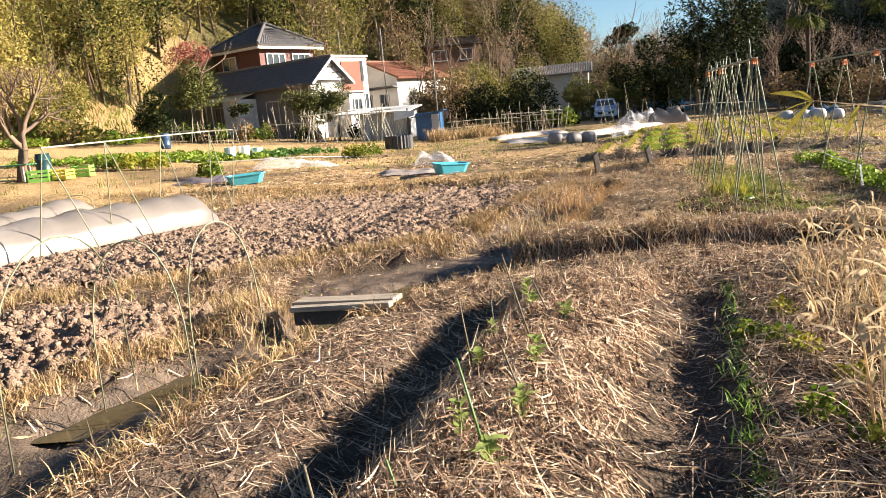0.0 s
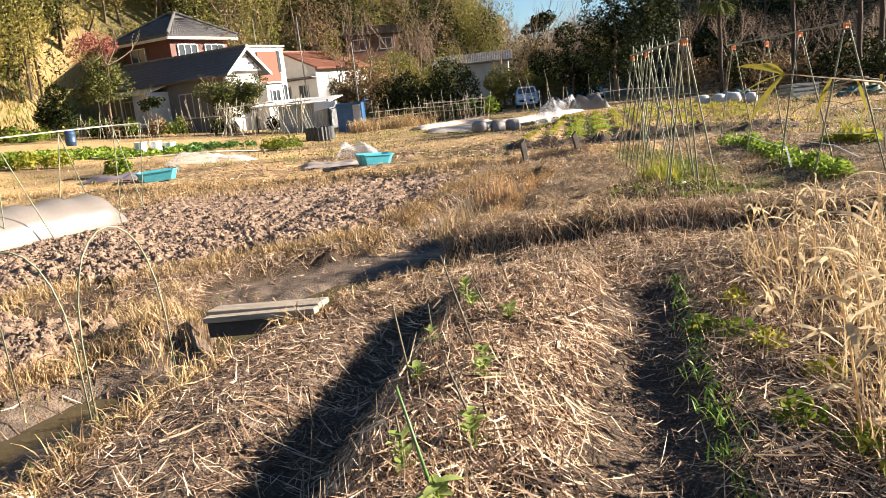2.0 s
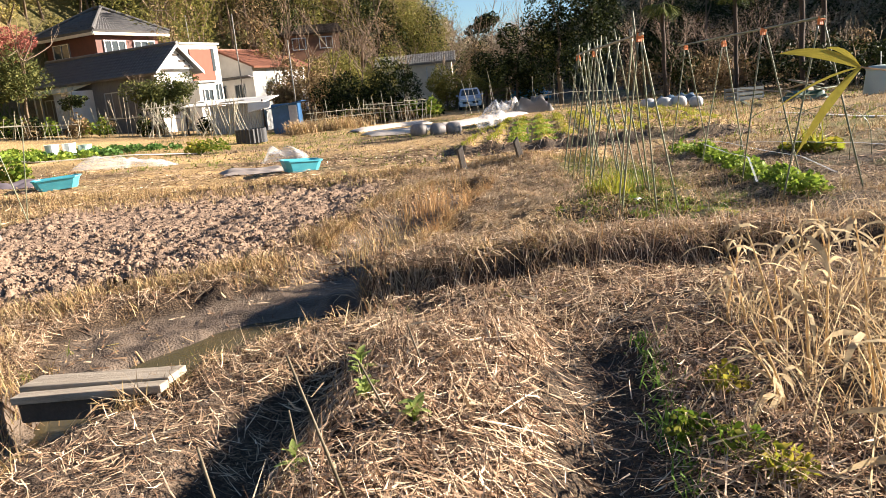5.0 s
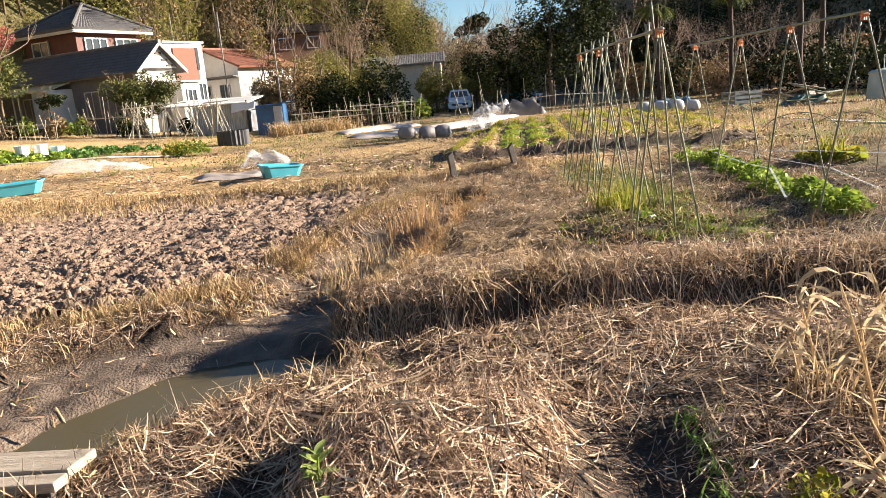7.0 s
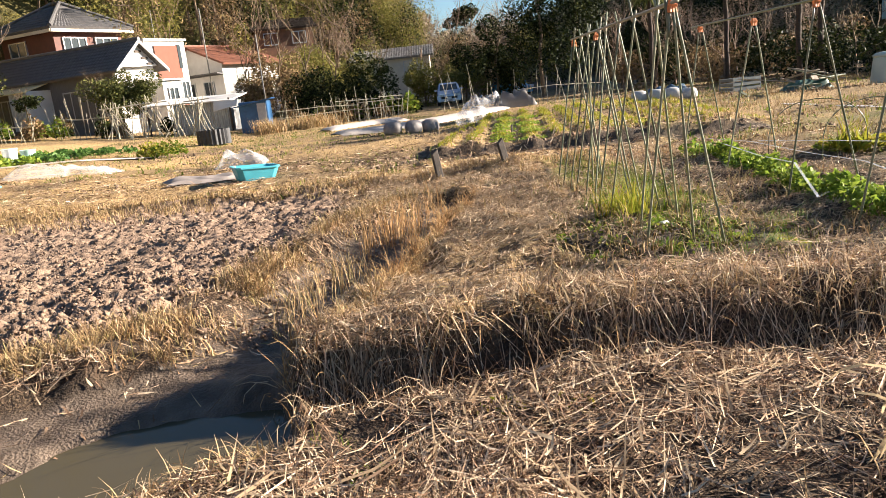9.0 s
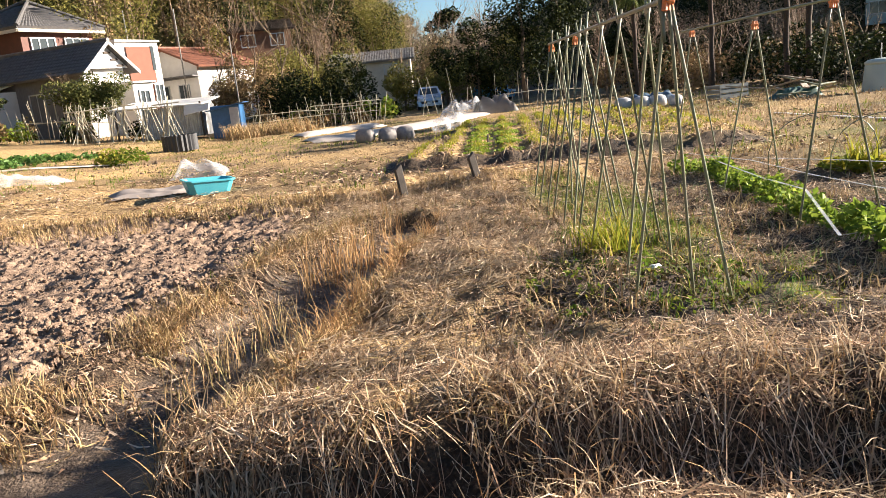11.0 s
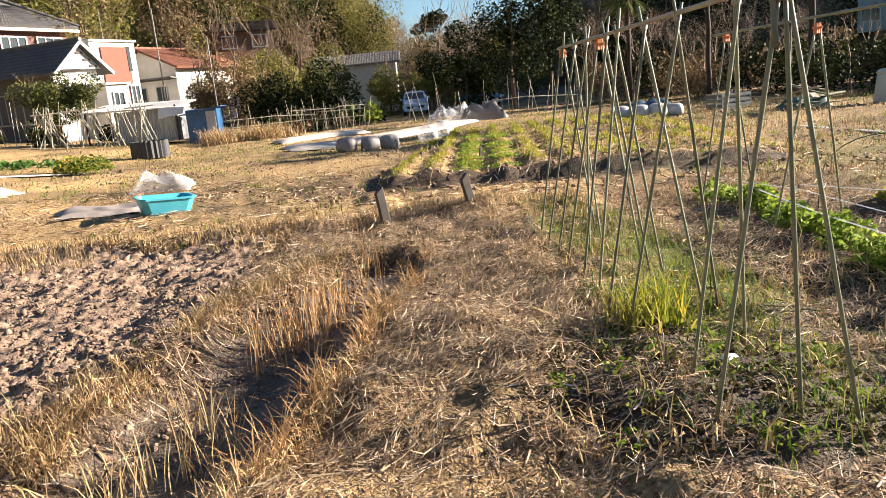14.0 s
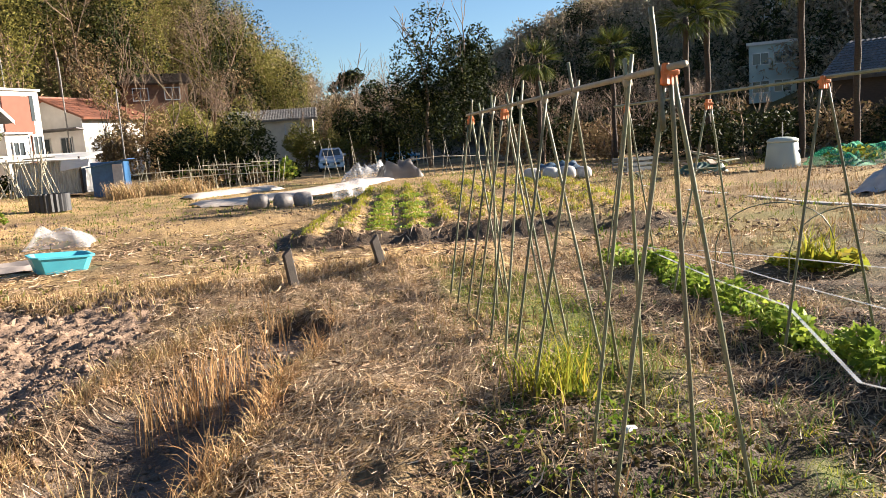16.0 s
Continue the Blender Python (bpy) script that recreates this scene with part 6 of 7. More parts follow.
# rows of young greens on the raised bed
for i in range(9):
    for k in range(9):
        y = 19.6 + k * 0.72
        x = 3.74 + 0.62 * i + 0.23 * (y - 19.5)
        if i in (1, 2):
            leaf_clump("seed_row_green", x, y - 0.08 * i, 120, 0.3, 0.07, 0.035, LEAF, "sparse row of young greens on the bed", "vegetable", 280 + i * 9 + k, "rows of young greens")
# vegetable bed on the terrace
for i in range(6):
    for k in range(12):
        x, y = -17.2 + k * 0.72 + i * 0.5, 27.2 + i * 1.0 + 0.12 * k
        leaf_clump("cabbage", x, y, 80, 0.38, 0.28, 0.11, LEAF if i < 2 or k < 8 else DARKLEAF, "leafy green vegetable in the terrace bed", "vegetable", 400 + i * 12 + k, "terrace vegetables")
for k, (x, y, r) in enumerate(((-11.6, 24.5, 0.5), (-12.4, 24.8, 0.6), (-10.9, 24.9, 0.45), (-4.6, 30.2, 0.6), (-5.2, 30.4, 0.5), (-7.8, 21.5, 0.4))):
    leaf_clump("shrub", x, y, 260, r, 0.6, 0.09, YELLOWLEAF if k % 2 == 0 else GREEN, "low yellow-green shrub in the field", "shrub", 470 + k)

# ---- things on the near plots ----
POLE = paint("green_stake", (0.12, 0.15, 0.08), (0.21, 0.19, 0.125), 7, 0.45, bump=0.1, per_object=0.35)
BAMBOOPOLE = paint("grey_bamboo", (0.42, 0.38, 0.28), (0.28, 0.25, 0.18), 5, 0.6, stretch=(1, 1, 0.3))
ORANGECLIP = paint("orange_plastic", (0.75, 0.22, 0.05), (0.62, 0.17, 0.04), 8, 0.45, bump=0)
WOOD = paint("weathered_plank", (0.40, 0.33, 0.25), (0.24, 0.19, 0.14), 3, 0.85, bump=0.5, fine=25, stretch=(1, 12, 12), per_object=0.12)
OLDWOOD = paint("dark_post", (0.10, 0.08, 0.065), (0.055, 0.045, 0.038), 5, 0.9, bump=0.6)


def film_material(name="clear_film", lo=0.06, hi=0.5, base=(0.80, 0.80, 0.82)):
    m, n, l, p = node_mat(name, 0.3)
    p.inputs["Base Color"].default_value = (*base, 1)
    t = n.new("ShaderNodeBsdfTransparent")
    x = n.new("ShaderNodeMixShader")
    z = n.new("ShaderNodeTexNoise")
    z.inputs["Scale"].default_value = 6
    r = n.new("ShaderNodeMapRange")
    r.inputs["To Min"].default_value, r.inputs["To Max"].default_value = lo, hi
    l.new(z.outputs[0], r.inputs["Value"])
    l.new(r.outputs[0], x.inputs[0])
    l.new(t.outputs[0], x.inputs[1])
    l.new(p.outputs[0], x.inputs[2])
    l.new(x.outputs[0], n["Material Output"].inputs["Surface"])
    return m


FILM = film_material()
CLEAR = film_material("milky_film", 0.6, 0.82, (0.21, 0.185, 0.165))


def pole_part(name, parent, p, q, r=0.011, mat=None, knots=9, label=""):
    """A stake with its slight knots."""
    p, q = Vector(p), Vector(q)
    bm = bmesh.new()
    n = knots
    pts = [p.lerp(q, k / n) for k in range(n + 1)]
    tube(bm, pts, [r * (1.12 if k % 3 == 1 else 1.0) for k in range(n + 1)], 7)
    return part(name, bm, mat or POLE, parent, label, smooth=True)


def clip_part(parent, at):
    bm = bmesh.new()
    for s in (-1, 0, 1):
        tube(bm, [(at[0] + s * 0.012, at[1], at[2] + 0.035), (at[0] + s * 0.028, at[1] + 0.012 * s, at[2] - 0.045)], [0.016, 0.019], 8)
    box(bm, (0.07, 0.045, 0.022), at, bevel=0.006)
    return part("connector", bm, ORANGECLIP, parent, "orange plastic connector")


def stake_row():
    """Each crossed pair is a thing; the rail that ties them is another."""
    def on_rail(y):
        f = (y - 9.3) / (14.18 - 9.3)
        return Vector((3.575 + f * 0.795, y, 1.835 + 0.01 * f))

    def tripod(name, top, feet, label, spike=None):
        z = float(gz(top[0], top[1]))
        t = thing(name, pose(top[0], top[1], z), label, "bean stakes", "bean stakes on the mound")
        o = Vector((top[0], top[1], z))
        for f in feet:
            foot = Vector((f[0], f[1], float(gz(f[0], f[1])) - 0.05)) - o
            head = Vector(top) - o
            way = (head - foot).normalized()
            pole_part("leg", t, foot, head + Vector((0.012 * (f[0] - top[0]) / 0.3, 0, 0)), 0.0095)
        clip_part(t, Vector(top) - o + Vector((0, 0, -0.03)))
        if spike:
            pole_part("top_stake", t, Vector(top) - o + Vector((-0.03, 0, -0.25)), Vector(spike) - o, 0.011)
        return t

    lab = "green garden stakes joined by an orange connector"
    tripod("stake_tripod", (3.575, 9.304, 1.870), ((3.35, 9.47), (3.71, 9.38), (3.91, 9.26)), lab, (3.52, 9.33, 2.095))
    tripod("stake_tripod", (4.14, 12.59, 1.845), ((3.81, 12.78), (4.36, 12.43)), lab)
    tripod("stake_tripod", (4.37, 14.18, 1.845), ((3.99, 14.11), (4.55, 14.0)), lab, (4.37, 14.1, 2.015))
    pairs = (((3.48, 9.92), (4.0, 10.3), 9.75), ((3.54, 10.84), (4.22, 10.97), 10.55), ((3.55, 11.21), (4.12, 10.96), 11.2), ((3.70, 11.74), (4.30, 11.89), 11.9), ((3.85, 13.16), (4.16, 13.14), 13.0), ((3.9, 13.6), (4.42, 13.5), 13.55), ((3.75, 12.2), (4.3, 12.15), 12.25))
    gg = random.Random(9)
    for (a, b, y) in pairs:
        c = on_rail(y)
        z = float(gz(c.x, c.y))
        t = thing("crossed_stakes", pose(c.x, c.y, z), "pair of green garden stakes crossed under a rail", "bean stakes", "bean stakes on the mound")
        o = Vector((c.x, c.y, z))
        for f, s in ((a, -1), (b, 1)):
            foot = Vector((f[0], f[1], float(gz(f[0], f[1])) - 0.05))
            head = c + Vector((0, 0.012 * s, -0.02))
            way = (head - foot).normalized()
            pole_part("leg", t, foot - o, head + way * gg.uniform(0.08, 0.22) - o, 0.009)
        bm = bmesh.new()
        bmesh.ops.create_icosphere(bm, subdivisions=1, radius=0.026, matrix=Matrix.Translation(c - o))
        part("tie", bm, BAMBOOPOLE, t, "twine tie")
    for name, p, q, r in (("rail", (3.545, 9.15, 1.860), (4.42, 14.45, 1.870), 0.014), ("rail", (5.45, 9.2, 1.865), (6.33, 14.75, 1.870), 0.012)):
        t = thing("stake_rail", pose(*p), "grey-green rail lying along the stake tops", "rail")
        pole_part(name, t, (0, 0, 0), Vector(q) - Vector(p), r, BAMBOOPOLE if r > 0.013 else POLE, 14)
    lab = "tall green stakes joined by an orange connector"
    for top, feet in (((5.69, 10.81, 1.870), ((5.41, 10.88), (6.2, 10.85))), ((6.04, 12.54, 1.815), ((5.72, 12.7), (6.37, 12.6))), ((6.28, 14.38, 1.860), ((6.0, 14.5), (6.73, 14.61))), ((5.48, 9.3, 1.870), ((5.1, 9.4), (5.95, 9.25)))):
        tripod("stake_tripod", top, feet, lab)


stake_row()


def plank_bridge():
    g = random.Random(3)
    for k, (a, b, w, z) in enumerate((((-1.42, 6.12), (-0.52, 5.90), 0.1, 0.03), ((-1.42, 6.33), (-0.48, 6.05), 0.2, 0.038))):
        t = thing("plank", pose((a[0] + b[0]) / 2, (a[1] + b[1]) / 2, z, g.uniform(-3, 3), -2.5 + g.uniform(-0.5, 0.5), math.degrees(math.atan2(b[1] - a[1], b[0] - a[0]))), "weathered grey plank laid across the ditch", "plank", "plank bridge")
        bm = bmesh.new()
        box(bm, (math.dist(a, b), w, 0.045), bevel=0.008)
        part("board", bm, WOOD, t)
    # dark board added below the planks to deepen the shade there
    t = thing("plank_support", pose(-0.98, 6.02, -0.06, 0, -2.5, -15), "dark board standing for the shade under the plank bridge", "plank")
    bm = bmesh.new()
    box(bm, (0.88, 0.05, 0.12), bevel=0.01)
    part("board", bm, OLDWOOD, t)


plank_bridge()


def puddle():
    m, n, l, p = node_mat("muddy_water", 0.12)
    p.inputs["Base Color"].default_value = (0.07, 0.056, 0.03, 1)
    p.inputs["IOR"].default_value = 1.33
    p.inputs["Specular IOR Level"].default_value = 0.3
    nz = n.new("ShaderNodeTexNoise")
    nz.inputs["Scale"].default_value = 5
    b = n.new("ShaderNodeBump")
    b.inputs["Strength"].default_value, b.inputs["Distance"].default_value = 0.06, 0.02
    l.new(nz.outputs[0], b.inputs["Height"])
    l.new(b.outputs[0], p.inputs["Normal"])
    bm = bmesh.new()
    mids = [((a + c) / 2, (b + d) / 2, c - a + 0.2) for (a, b), (c, d) in zip(DITCH_LEFT[2:10], ((-1.5, 4.3), (-1.2, 5.0), (-0.95, 5.55), (-0.55, 6.15), (-0.1, 6.6), (0.3, 6.95), (0.72, 7.4), (0.85, 8.2)))]
    loft(bm, [[(x - w / 2, y, -0.295), (x + w / 2, y, -0.295)] for x, y, w in mids], close=False)
    tagged(part("water", bm, m), "shallow muddy water lying in the ditch", "water", kind="structure")


puddle()


def mud_bits():
    """Chips of straw and dead leaves lying in the ditch."""
    g = np.random.default_rng(33)
    xy = np.concatenate([along(DITCH_LEFT[2:14], 230, 0.2, 34), along(DITCH_LEFT[13:], 110, 0.15, 35)])
    tagged(straws("ditch_litter", xy, g.uniform(0.04, 0.2, len(xy)), g.uniform(0.006, 0.02, len(xy)), STRAW, 0.01, 36), "dead reed scraps lying on the ditch mud", "straw", kind="stuff")


mud_bits()


def post(x, y, h, w, lean):
    t = thing("wooden_post", pose(x, y, float(gz(x, y)) - 0.05, 0, lean, 20), "short dark wooden post at the field edge", "post", "short posts")
    bm = bmesh.new()
    r = bmesh.ops.create_cube(bm, size=1, matrix=Matrix.Translation((0, 0, h / 2)) @ Matrix.Diagonal((w, w * 0.6, h, 1)))
    bmesh.ops.bevel(bm, geom=bm.edges[:], offset=0.01, segments=1, affect="EDGES")
    for v in bm.verts:
        if v.co.z > h * 0.9:
            v.co.z += v.co.x * 0.6
    part("shaft", bm, OLDWOOD, t)


post(2.55, 15.75, 0.5, 0.11, -8)
post(3.66, 15.9, 0.42, 0.11, -14)
post(5.0, 21.3, 0.3, 0.05, 0)


def hoop(pts, label, r=0.005):
    p = Vector(pts[0])
    t = thing("garden_hoop", pose(*p), label, "hoop", "bare tunnel hoops")
    a, b = Vector(pts[0]), Vector(pts[-1])
    bm = bmesh.new()
    tube(bm, [Vector(q) - p for q in pts], r, 6)
    part("bow", bm, POLE, t, smooth=True)


def arch(a, b, h, seg=14):
    a, b = Vector(a), Vector(b)
    return [a.lerp(b, 0.5 - 0.5 * math.cos(math.pi * k / seg)) * 1.0 + Vector((0, 0, h * math.sin(math.pi * k / seg) ** 0.55)) for k in range(seg + 1)]


hoop(arch((-2.25, 3.45, -0.12), (-2.3, 4.95, -0.12), 1.15), "thin green hoop bent over the ditch")
hoop(arch((-2.3, 4.5, -0.2), (-1.66, 4.5, -0.12), 1.1), "thin green hoop bent over the ditch")
hoop(arch((-1.66, 4.56, -0.12), (-1.33, 5.05, -0.12), 1.1), "thin green hoop bent over the ditch")
for x, y in ((7.35, 12.4), (7.9, 11.6), (7.1, 13.2)):
    hoop(arch((x - 0.35, y + 0.3, 0), (x + 0.75, y - 0.2, 0), 0.75), "thin dark hoop over the squash bed", 0.006)


def tub(name, at, turn, w, d, h, mat, label):
    """An open tub with sloping sides, a rim and thickness."""
    t = thing(name, pose(at[0], at[1], float(gz(*at)) + at[2] if len(at) > 2 else float(gz(*at)), *turn), label, "tub")
    bm = bmesh.new()

    def ring(f, z, inset):
        a, b = w / 2 * f - inset, d / 2 * f - inset
        c = 0.1
        return [(x, y, z) for x, y in ((-a + c, -b), (a - c, -b), (a, -b + c), (a, b - c), (a - c, b), (-a + c, b), (-a, b - c), (-a, -b + c))]

    loft(bm, [ring(0.8, 0, 0), ring(0.97, h - 0.03, 0), ring(1.03, h - 0.03, 0), ring(1.03, h, 0), ring(0.98, h, 0.02), ring(0.81, 0.03, 0.02)])
    part("shell", bm, mat, t)
    return t


TURQUOISE = paint("turquoise_plastic", (0.08, 0.42, 0.50), (0.06, 0.33, 0.42), 3, 0.4, bump=0.05)
tub("garden_tub", (-0.75, 19.75), (2, 4, 22), 0.9, 0.6, 0.27, TURQUOISE, "open turquoise plastic tub on the stubble")
tub("garden_tub", (-6.2, 19.8), (0, -2, 15), 1.0, 0.62, 0.26, TURQUOISE, "open turquoise plastic tub by the tunnel")


def crumple(name, x, y, w, d, h, mat, label, seed, turn=0, category="plastic sheet"):
    """A loose sheet heaped up in folds."""
    n = 22
    u, v = np.meshgrid(np.linspace(-1, 1, n), np.linspace(-1, 1, n))
    a = math.radians(turn)
    px_, py_ = u * w / 2, v * d / 2
    X, Y = px_ * math.cos(a) - py_ * math.sin(a), px_ * math.sin(a) + py_ * math.cos(a)
    edge = np.clip((1 - np.maximum(np.abs(u), np.abs(v))) * 3, 0, 1)
    Z = h * edge * (0.75 + 0.35 * vnoise(X + seed, Y, 0.55, seed) + 0.32 * vnoise(X, Y + seed, 0.2, seed + 1)) + 0.02
    X, Y = X + 0.08 * w * vnoise(X, Y, 0.5, seed + 2), Y + 0.08 * d * vnoise(X, Y, 0.5, seed + 3)
    Z = Z + gz(X + x, Y + y) - float(gz(x, y))
    i = np.arange(n - 1)[:, None] * n + np.arange(n - 1)[None]
    ob = mesh_np(name, np.stack([X, Y, Z], -1).reshape(-1, 3), np.stack([i, i + 1, i + 1 + n, i + n], -1).reshape(-1, 4), mat, smooth=True)
    ob.location = (x, y, float(gz(x, y)))
    return tagged(ob, label, category)


crumple("plastic_sheet", -1.45, 23.6, 1.3, 0.9, 0.36, FILM, "crumpled clear plastic sheet heaped on the field", 41)
crumple("plastic_sheet", -6.1, 24.6, 2.6, 0.9, 0.3, FILM, "low crumpled clear plastic sheet", 42, 10)
crumple("flat_sheet", -1.9, 20.5, 1.5, 1.0, 0.1, paint("grey_board", (0.30, 0.25, 0.22), (0.2, 0.17, 0.15), 3, 0.6), "dull grey sheet lying beside the tub", 43, 10)
crumple("flat_sheet", -7.6, 20.6, 1.6, 0.9, 0.12, paint("dark_mat", (0.16, 0.13, 0.14), (0.1, 0.08, 0.09), 3, 0.6), "dark mat lying beside the tub", 44, 5)


def tunnel(name, pts, r, h, mat, label, seed, ribs=True):
    """A low growing tunnel of film over hoops, sagging between them."""
    p = [Vector((*q, float(gz(*q)))) for q in pts]
    L = [0.0]
    for a, b in zip(p, p[1:]):
        L.append(L[-1] + (b - a).length)
    n, seg = int(L[-1] / 0.12) + 2, 14
    root = thing(name, pose(*p[0]), label, "tunnel")
    rings, g = [], random.Random(seed)
    at = lambda s: next(((a.lerp(b, (s - l0) / (l1 - l0)), (b - a).normalized()) for a, b, l0, l1 in zip(p, p[1:], L, L[1:]) if s <= l1 + 1e-6), (p[-1], (p[-1] - p[-2]).normalized()))
    for k in range(n):
        s = L[-1] * k / (n - 1)
        c, d = at(s)
        side = Vector((-d.y, d.x, 0))
        sag = 1 - 0.1 * (0.5 - 0.5 * math.cos(2 * math.pi * s / 0.75)) - 0.05 * g.random()
        end = min(1, 0.35 + 2.2 * min(s, L[-1] - s))
        rings.append([c - p[0] + side * (-r * math.cos(math.pi * i / seg)) * (0.85 + 0.15 * end) + Vector((0, 0, h * sag * end * math.sin(math.pi * i / seg) ** 0.7 + 0.01 * g.random())) for i in range(seg + 1)])
    bm = bmesh.new()
    loft(bm, rings, close=False)
    part("film", bm, mat, root, smooth=True)
    if ribs:
        for k in range(int(L[-1] / 0.75) + 1):
            c, d = at(min(L[-1], 0.05 + k * 0.75))
            side = Vector((-d.y, d.x, 0))
            bm = bmesh.new()
            tube(bm, [c - p[0] + side * (-(r - 0.012) * math.cos(math.pi * i / 10)) + Vector((0, 0, (h - 0.02) * math.sin(math.pi * i / 10) ** 0.7)) for i in range(11)], 0.006, 5)
            part("rib", bm, POLE, root)
    return root


tunnel("film_tunnel", [(-8.6, 7.8), (-7.25, 10.3), (-6.2, 12.1), (-5.25, 13.9)], 0.58, 0.6, CLEAR, "long low tunnel of milky film over hoops", 51)
tunnel("film_tunnel", [(-9.6, 12.5), (-9.0, 14.2), (-8.9, 16.2)], 0.4, 0.38, CLEAR, "second low tunnel of milky film", 52)
FLEECE = paint("row_fleece", (0.52, 0.44, 0.38), (0.42, 0.355, 0.305), 2, 0.9, bump=0.5, fine=9)
tunnel("row_cover", [(0.9, 31.6), (2.2, 32.0), (4.2, 33.6), (6.6, 36.5), (8.4, 39.5)], 0.8, 0.2, FLEECE, "long white fleece row cover over the bed", 53, False)
tunnel("row_cover", [(0.4, 37.5), (2.0, 38.5), (4.0, 40.0)], 0.6, 0.2, FLEECE, "white fleece row cover over the bed", 54, False)
crumple("plastic_sheet", 8.2, 41.5, 2.2, 1.4, 0.8, FILM, "clear plastic cloche near the parked car", 55)
crumple("plastic_sheet", 9.4, 39.8, 2.0, 1.3, 0.75, CLEAR, "milky plastic cover near the parked car", 56)
SACK = paint("grey_sack", (0.27, 0.235, 0.215), (0.17, 0.145, 0.135), 6, 0.6, bump=0.5, fine=20)


def sack(x, y, r, h, seed, mat, label):
    g = random.Random(seed)
    t = thing("sack", pose(x, y, float(gz(x, y)) - 0.01, 0, 0, g.uniform(0, 360)), label, "sack", "sacks by the row covers")
    bm = bmesh.new()
    loft(bm, [[(r * f * (1 + 0.1 * math.sin(3 * a + seed)) * math.cos(a), r * f * (1 + 0.1 * math.cos(2 * a + seed)) * math.sin(a), h * z) for a in [2 * math.pi * i / 14 for i in range(14)]] for f, z in ((0.85, 0), (1.05, 0.25), (1.02, 0.6), (0.85, 0.88), (0.5, 1.0), (0.2, 0.98))])
    part("bag", bm, mat, t, smooth=True)


for k, (x, y) in enumerate(((2.74, 28.5), (3.4, 28.6), (4.0, 28.9))):
    sack(x, y, 0.27, 0.42, 60 + k, SACK, "squat grey plastic sack on the field")
sack(5.4, 30.3, 0.3, 0.5, 64, FILM, "clear plastic bag of leaves")
sack(5.9, 30.5, 0.32, 0.55, 65, FILM, "clear plastic bag of leaves")
for k, (x, y) in enumerate(((11.2, 29.0), (11.7, 28.7), (12.2, 28.6), (13.4, 29.8))):
    sack(x, y, 0.27, 0.38, 66 + k, WHITESHEET, "bulging white plastic sack on the plot")


def compost_ring():
    m = paint("black_corrugated", (0.035, 0.035, 0.038), (0.02, 0.02, 0.022), 4, 0.5)
    t = thing("compost_ring", pose(-3.95, 35.6, float(gz(-3.95, 35.6))), "black corrugated compost ring on the field", "compost bin")
    bm = bmesh.new()
    n = 96
    ring = lambda r, z: [((r + 0.022 * math.cos(2 * math.pi * k * 24 / n)) * math.cos(2 * math.pi * k / n), (r + 0.022 * math.cos(2 * math.pi * k * 24 / n)) * math.sin(2 * math.pi * k / n), z) for k in range(n)]
    loft(bm, [ring(0.64, 0), ring(0.64, 0.6), ring(0.6, 0.6), ring(0.6, 0.3)])
    part("ring", bm, m, t)


compost_ring()


def bucket(x, y, r, h, mat, label):
    t = thing("bucket", pose(x, y, float(gz(x, y))), label, "bucket", "white buckets")
    bm = bmesh.new()
    ring = lambda r_, z: [(r_ * math.cos(2 * math.pi * k / 20), r_ * math.sin(2 * math.pi * k / 20), z) for k in range(20)]
    loft(bm, [ring(r * 0.85, 0), ring(r, h - 0.03), ring(r * 1.06, h - 0.03), ring(r * 1.06, h), ring(r * 0.96, h), ring(r * 0.82, 0.02)])
    part("shell", bm, mat, t, smooth=False)
    bm = bmesh.new()
    tube(bm, [(r * math.cos(a), 0.02, h - 0.02 - 0.12 * math.sin(a)) for a in [math.pi * k / 10 for k in range(11)]], 0.006, 5)
    part("handle", bm, FRAME, t)


WHITEPLASTIC = paint("white_plastic", (0.76, 0.76, 0.74), (0.66, 0.66, 0.64), 4, 0.45, bump=0.03)
for x, y, h in ((-10.3, 30.6, 0.5), (-9.85, 31.0, 0.5), (-9.4, 31.3, 0.42)):
    bucket(x, y, 0.24, h, WHITEPLASTIC if x < -9.6 else paint("pale_green_plastic", (0.45, 0.62, 0.55), None, 4, 0.45), "white plastic bucket beside the vegetable bed")


def strip(name, pts, w, mat, label, z=0.02, category="board", th=0.03):
    p = [Vector((*q, float(gz(*q)) + z)) if len(q) == 2 else Vector(q) for q in pts]
    t = thing(name, pose(*p[0]), label, category)
    rows = []
    for k, c in enumerate(p):
        d = (p[min(k + 1, len(p) - 1)] - p[max(k - 1, 0)]).normalized()
        s = Vector((-d.y, d.x, 0)).normalized() * w / 2
        c = c - p[0]
        rows.append([c - s, c + s, c + s + Vector((0, 0, th)), c - s + Vector((0, 0, th))])
    bm = bmesh.new()
    loft(bm, rows)
    part("strip", bm, mat, t)


PATHBOARD = paint("pale_board", (0.60, 0.52, 0.44), (0.45, 0.38, 0.31), 2, 0.8)
strip("path_board", [(-17.2, 31.3), (-13.5, 29.0), (-9.7, 28.1), (-7.0, 28.8), (-4.86, 30.4)], 0.35, PATHBOARD, "pale board edging along the vegetable bed")
strip("mulch_strip", [(12.87, 26.06), (12.6, 22.0), (11.9, 18.0), (12.1, 16.4), (12.6, 14.0)], 0.16, WHITESHEET, "long white strip laid along the plot")
strip("clear_tape", [(6.3, 14.6, 0.28), (6.35, 13.2, 0.3), (6.2, 11.8, 0.28), (6.05, 10.6, 0.3), (5.6, 9.2, 0.28)], 0.02, FILM, "clear plastic tape stretched along the bed", 0, "tape", 0.004)
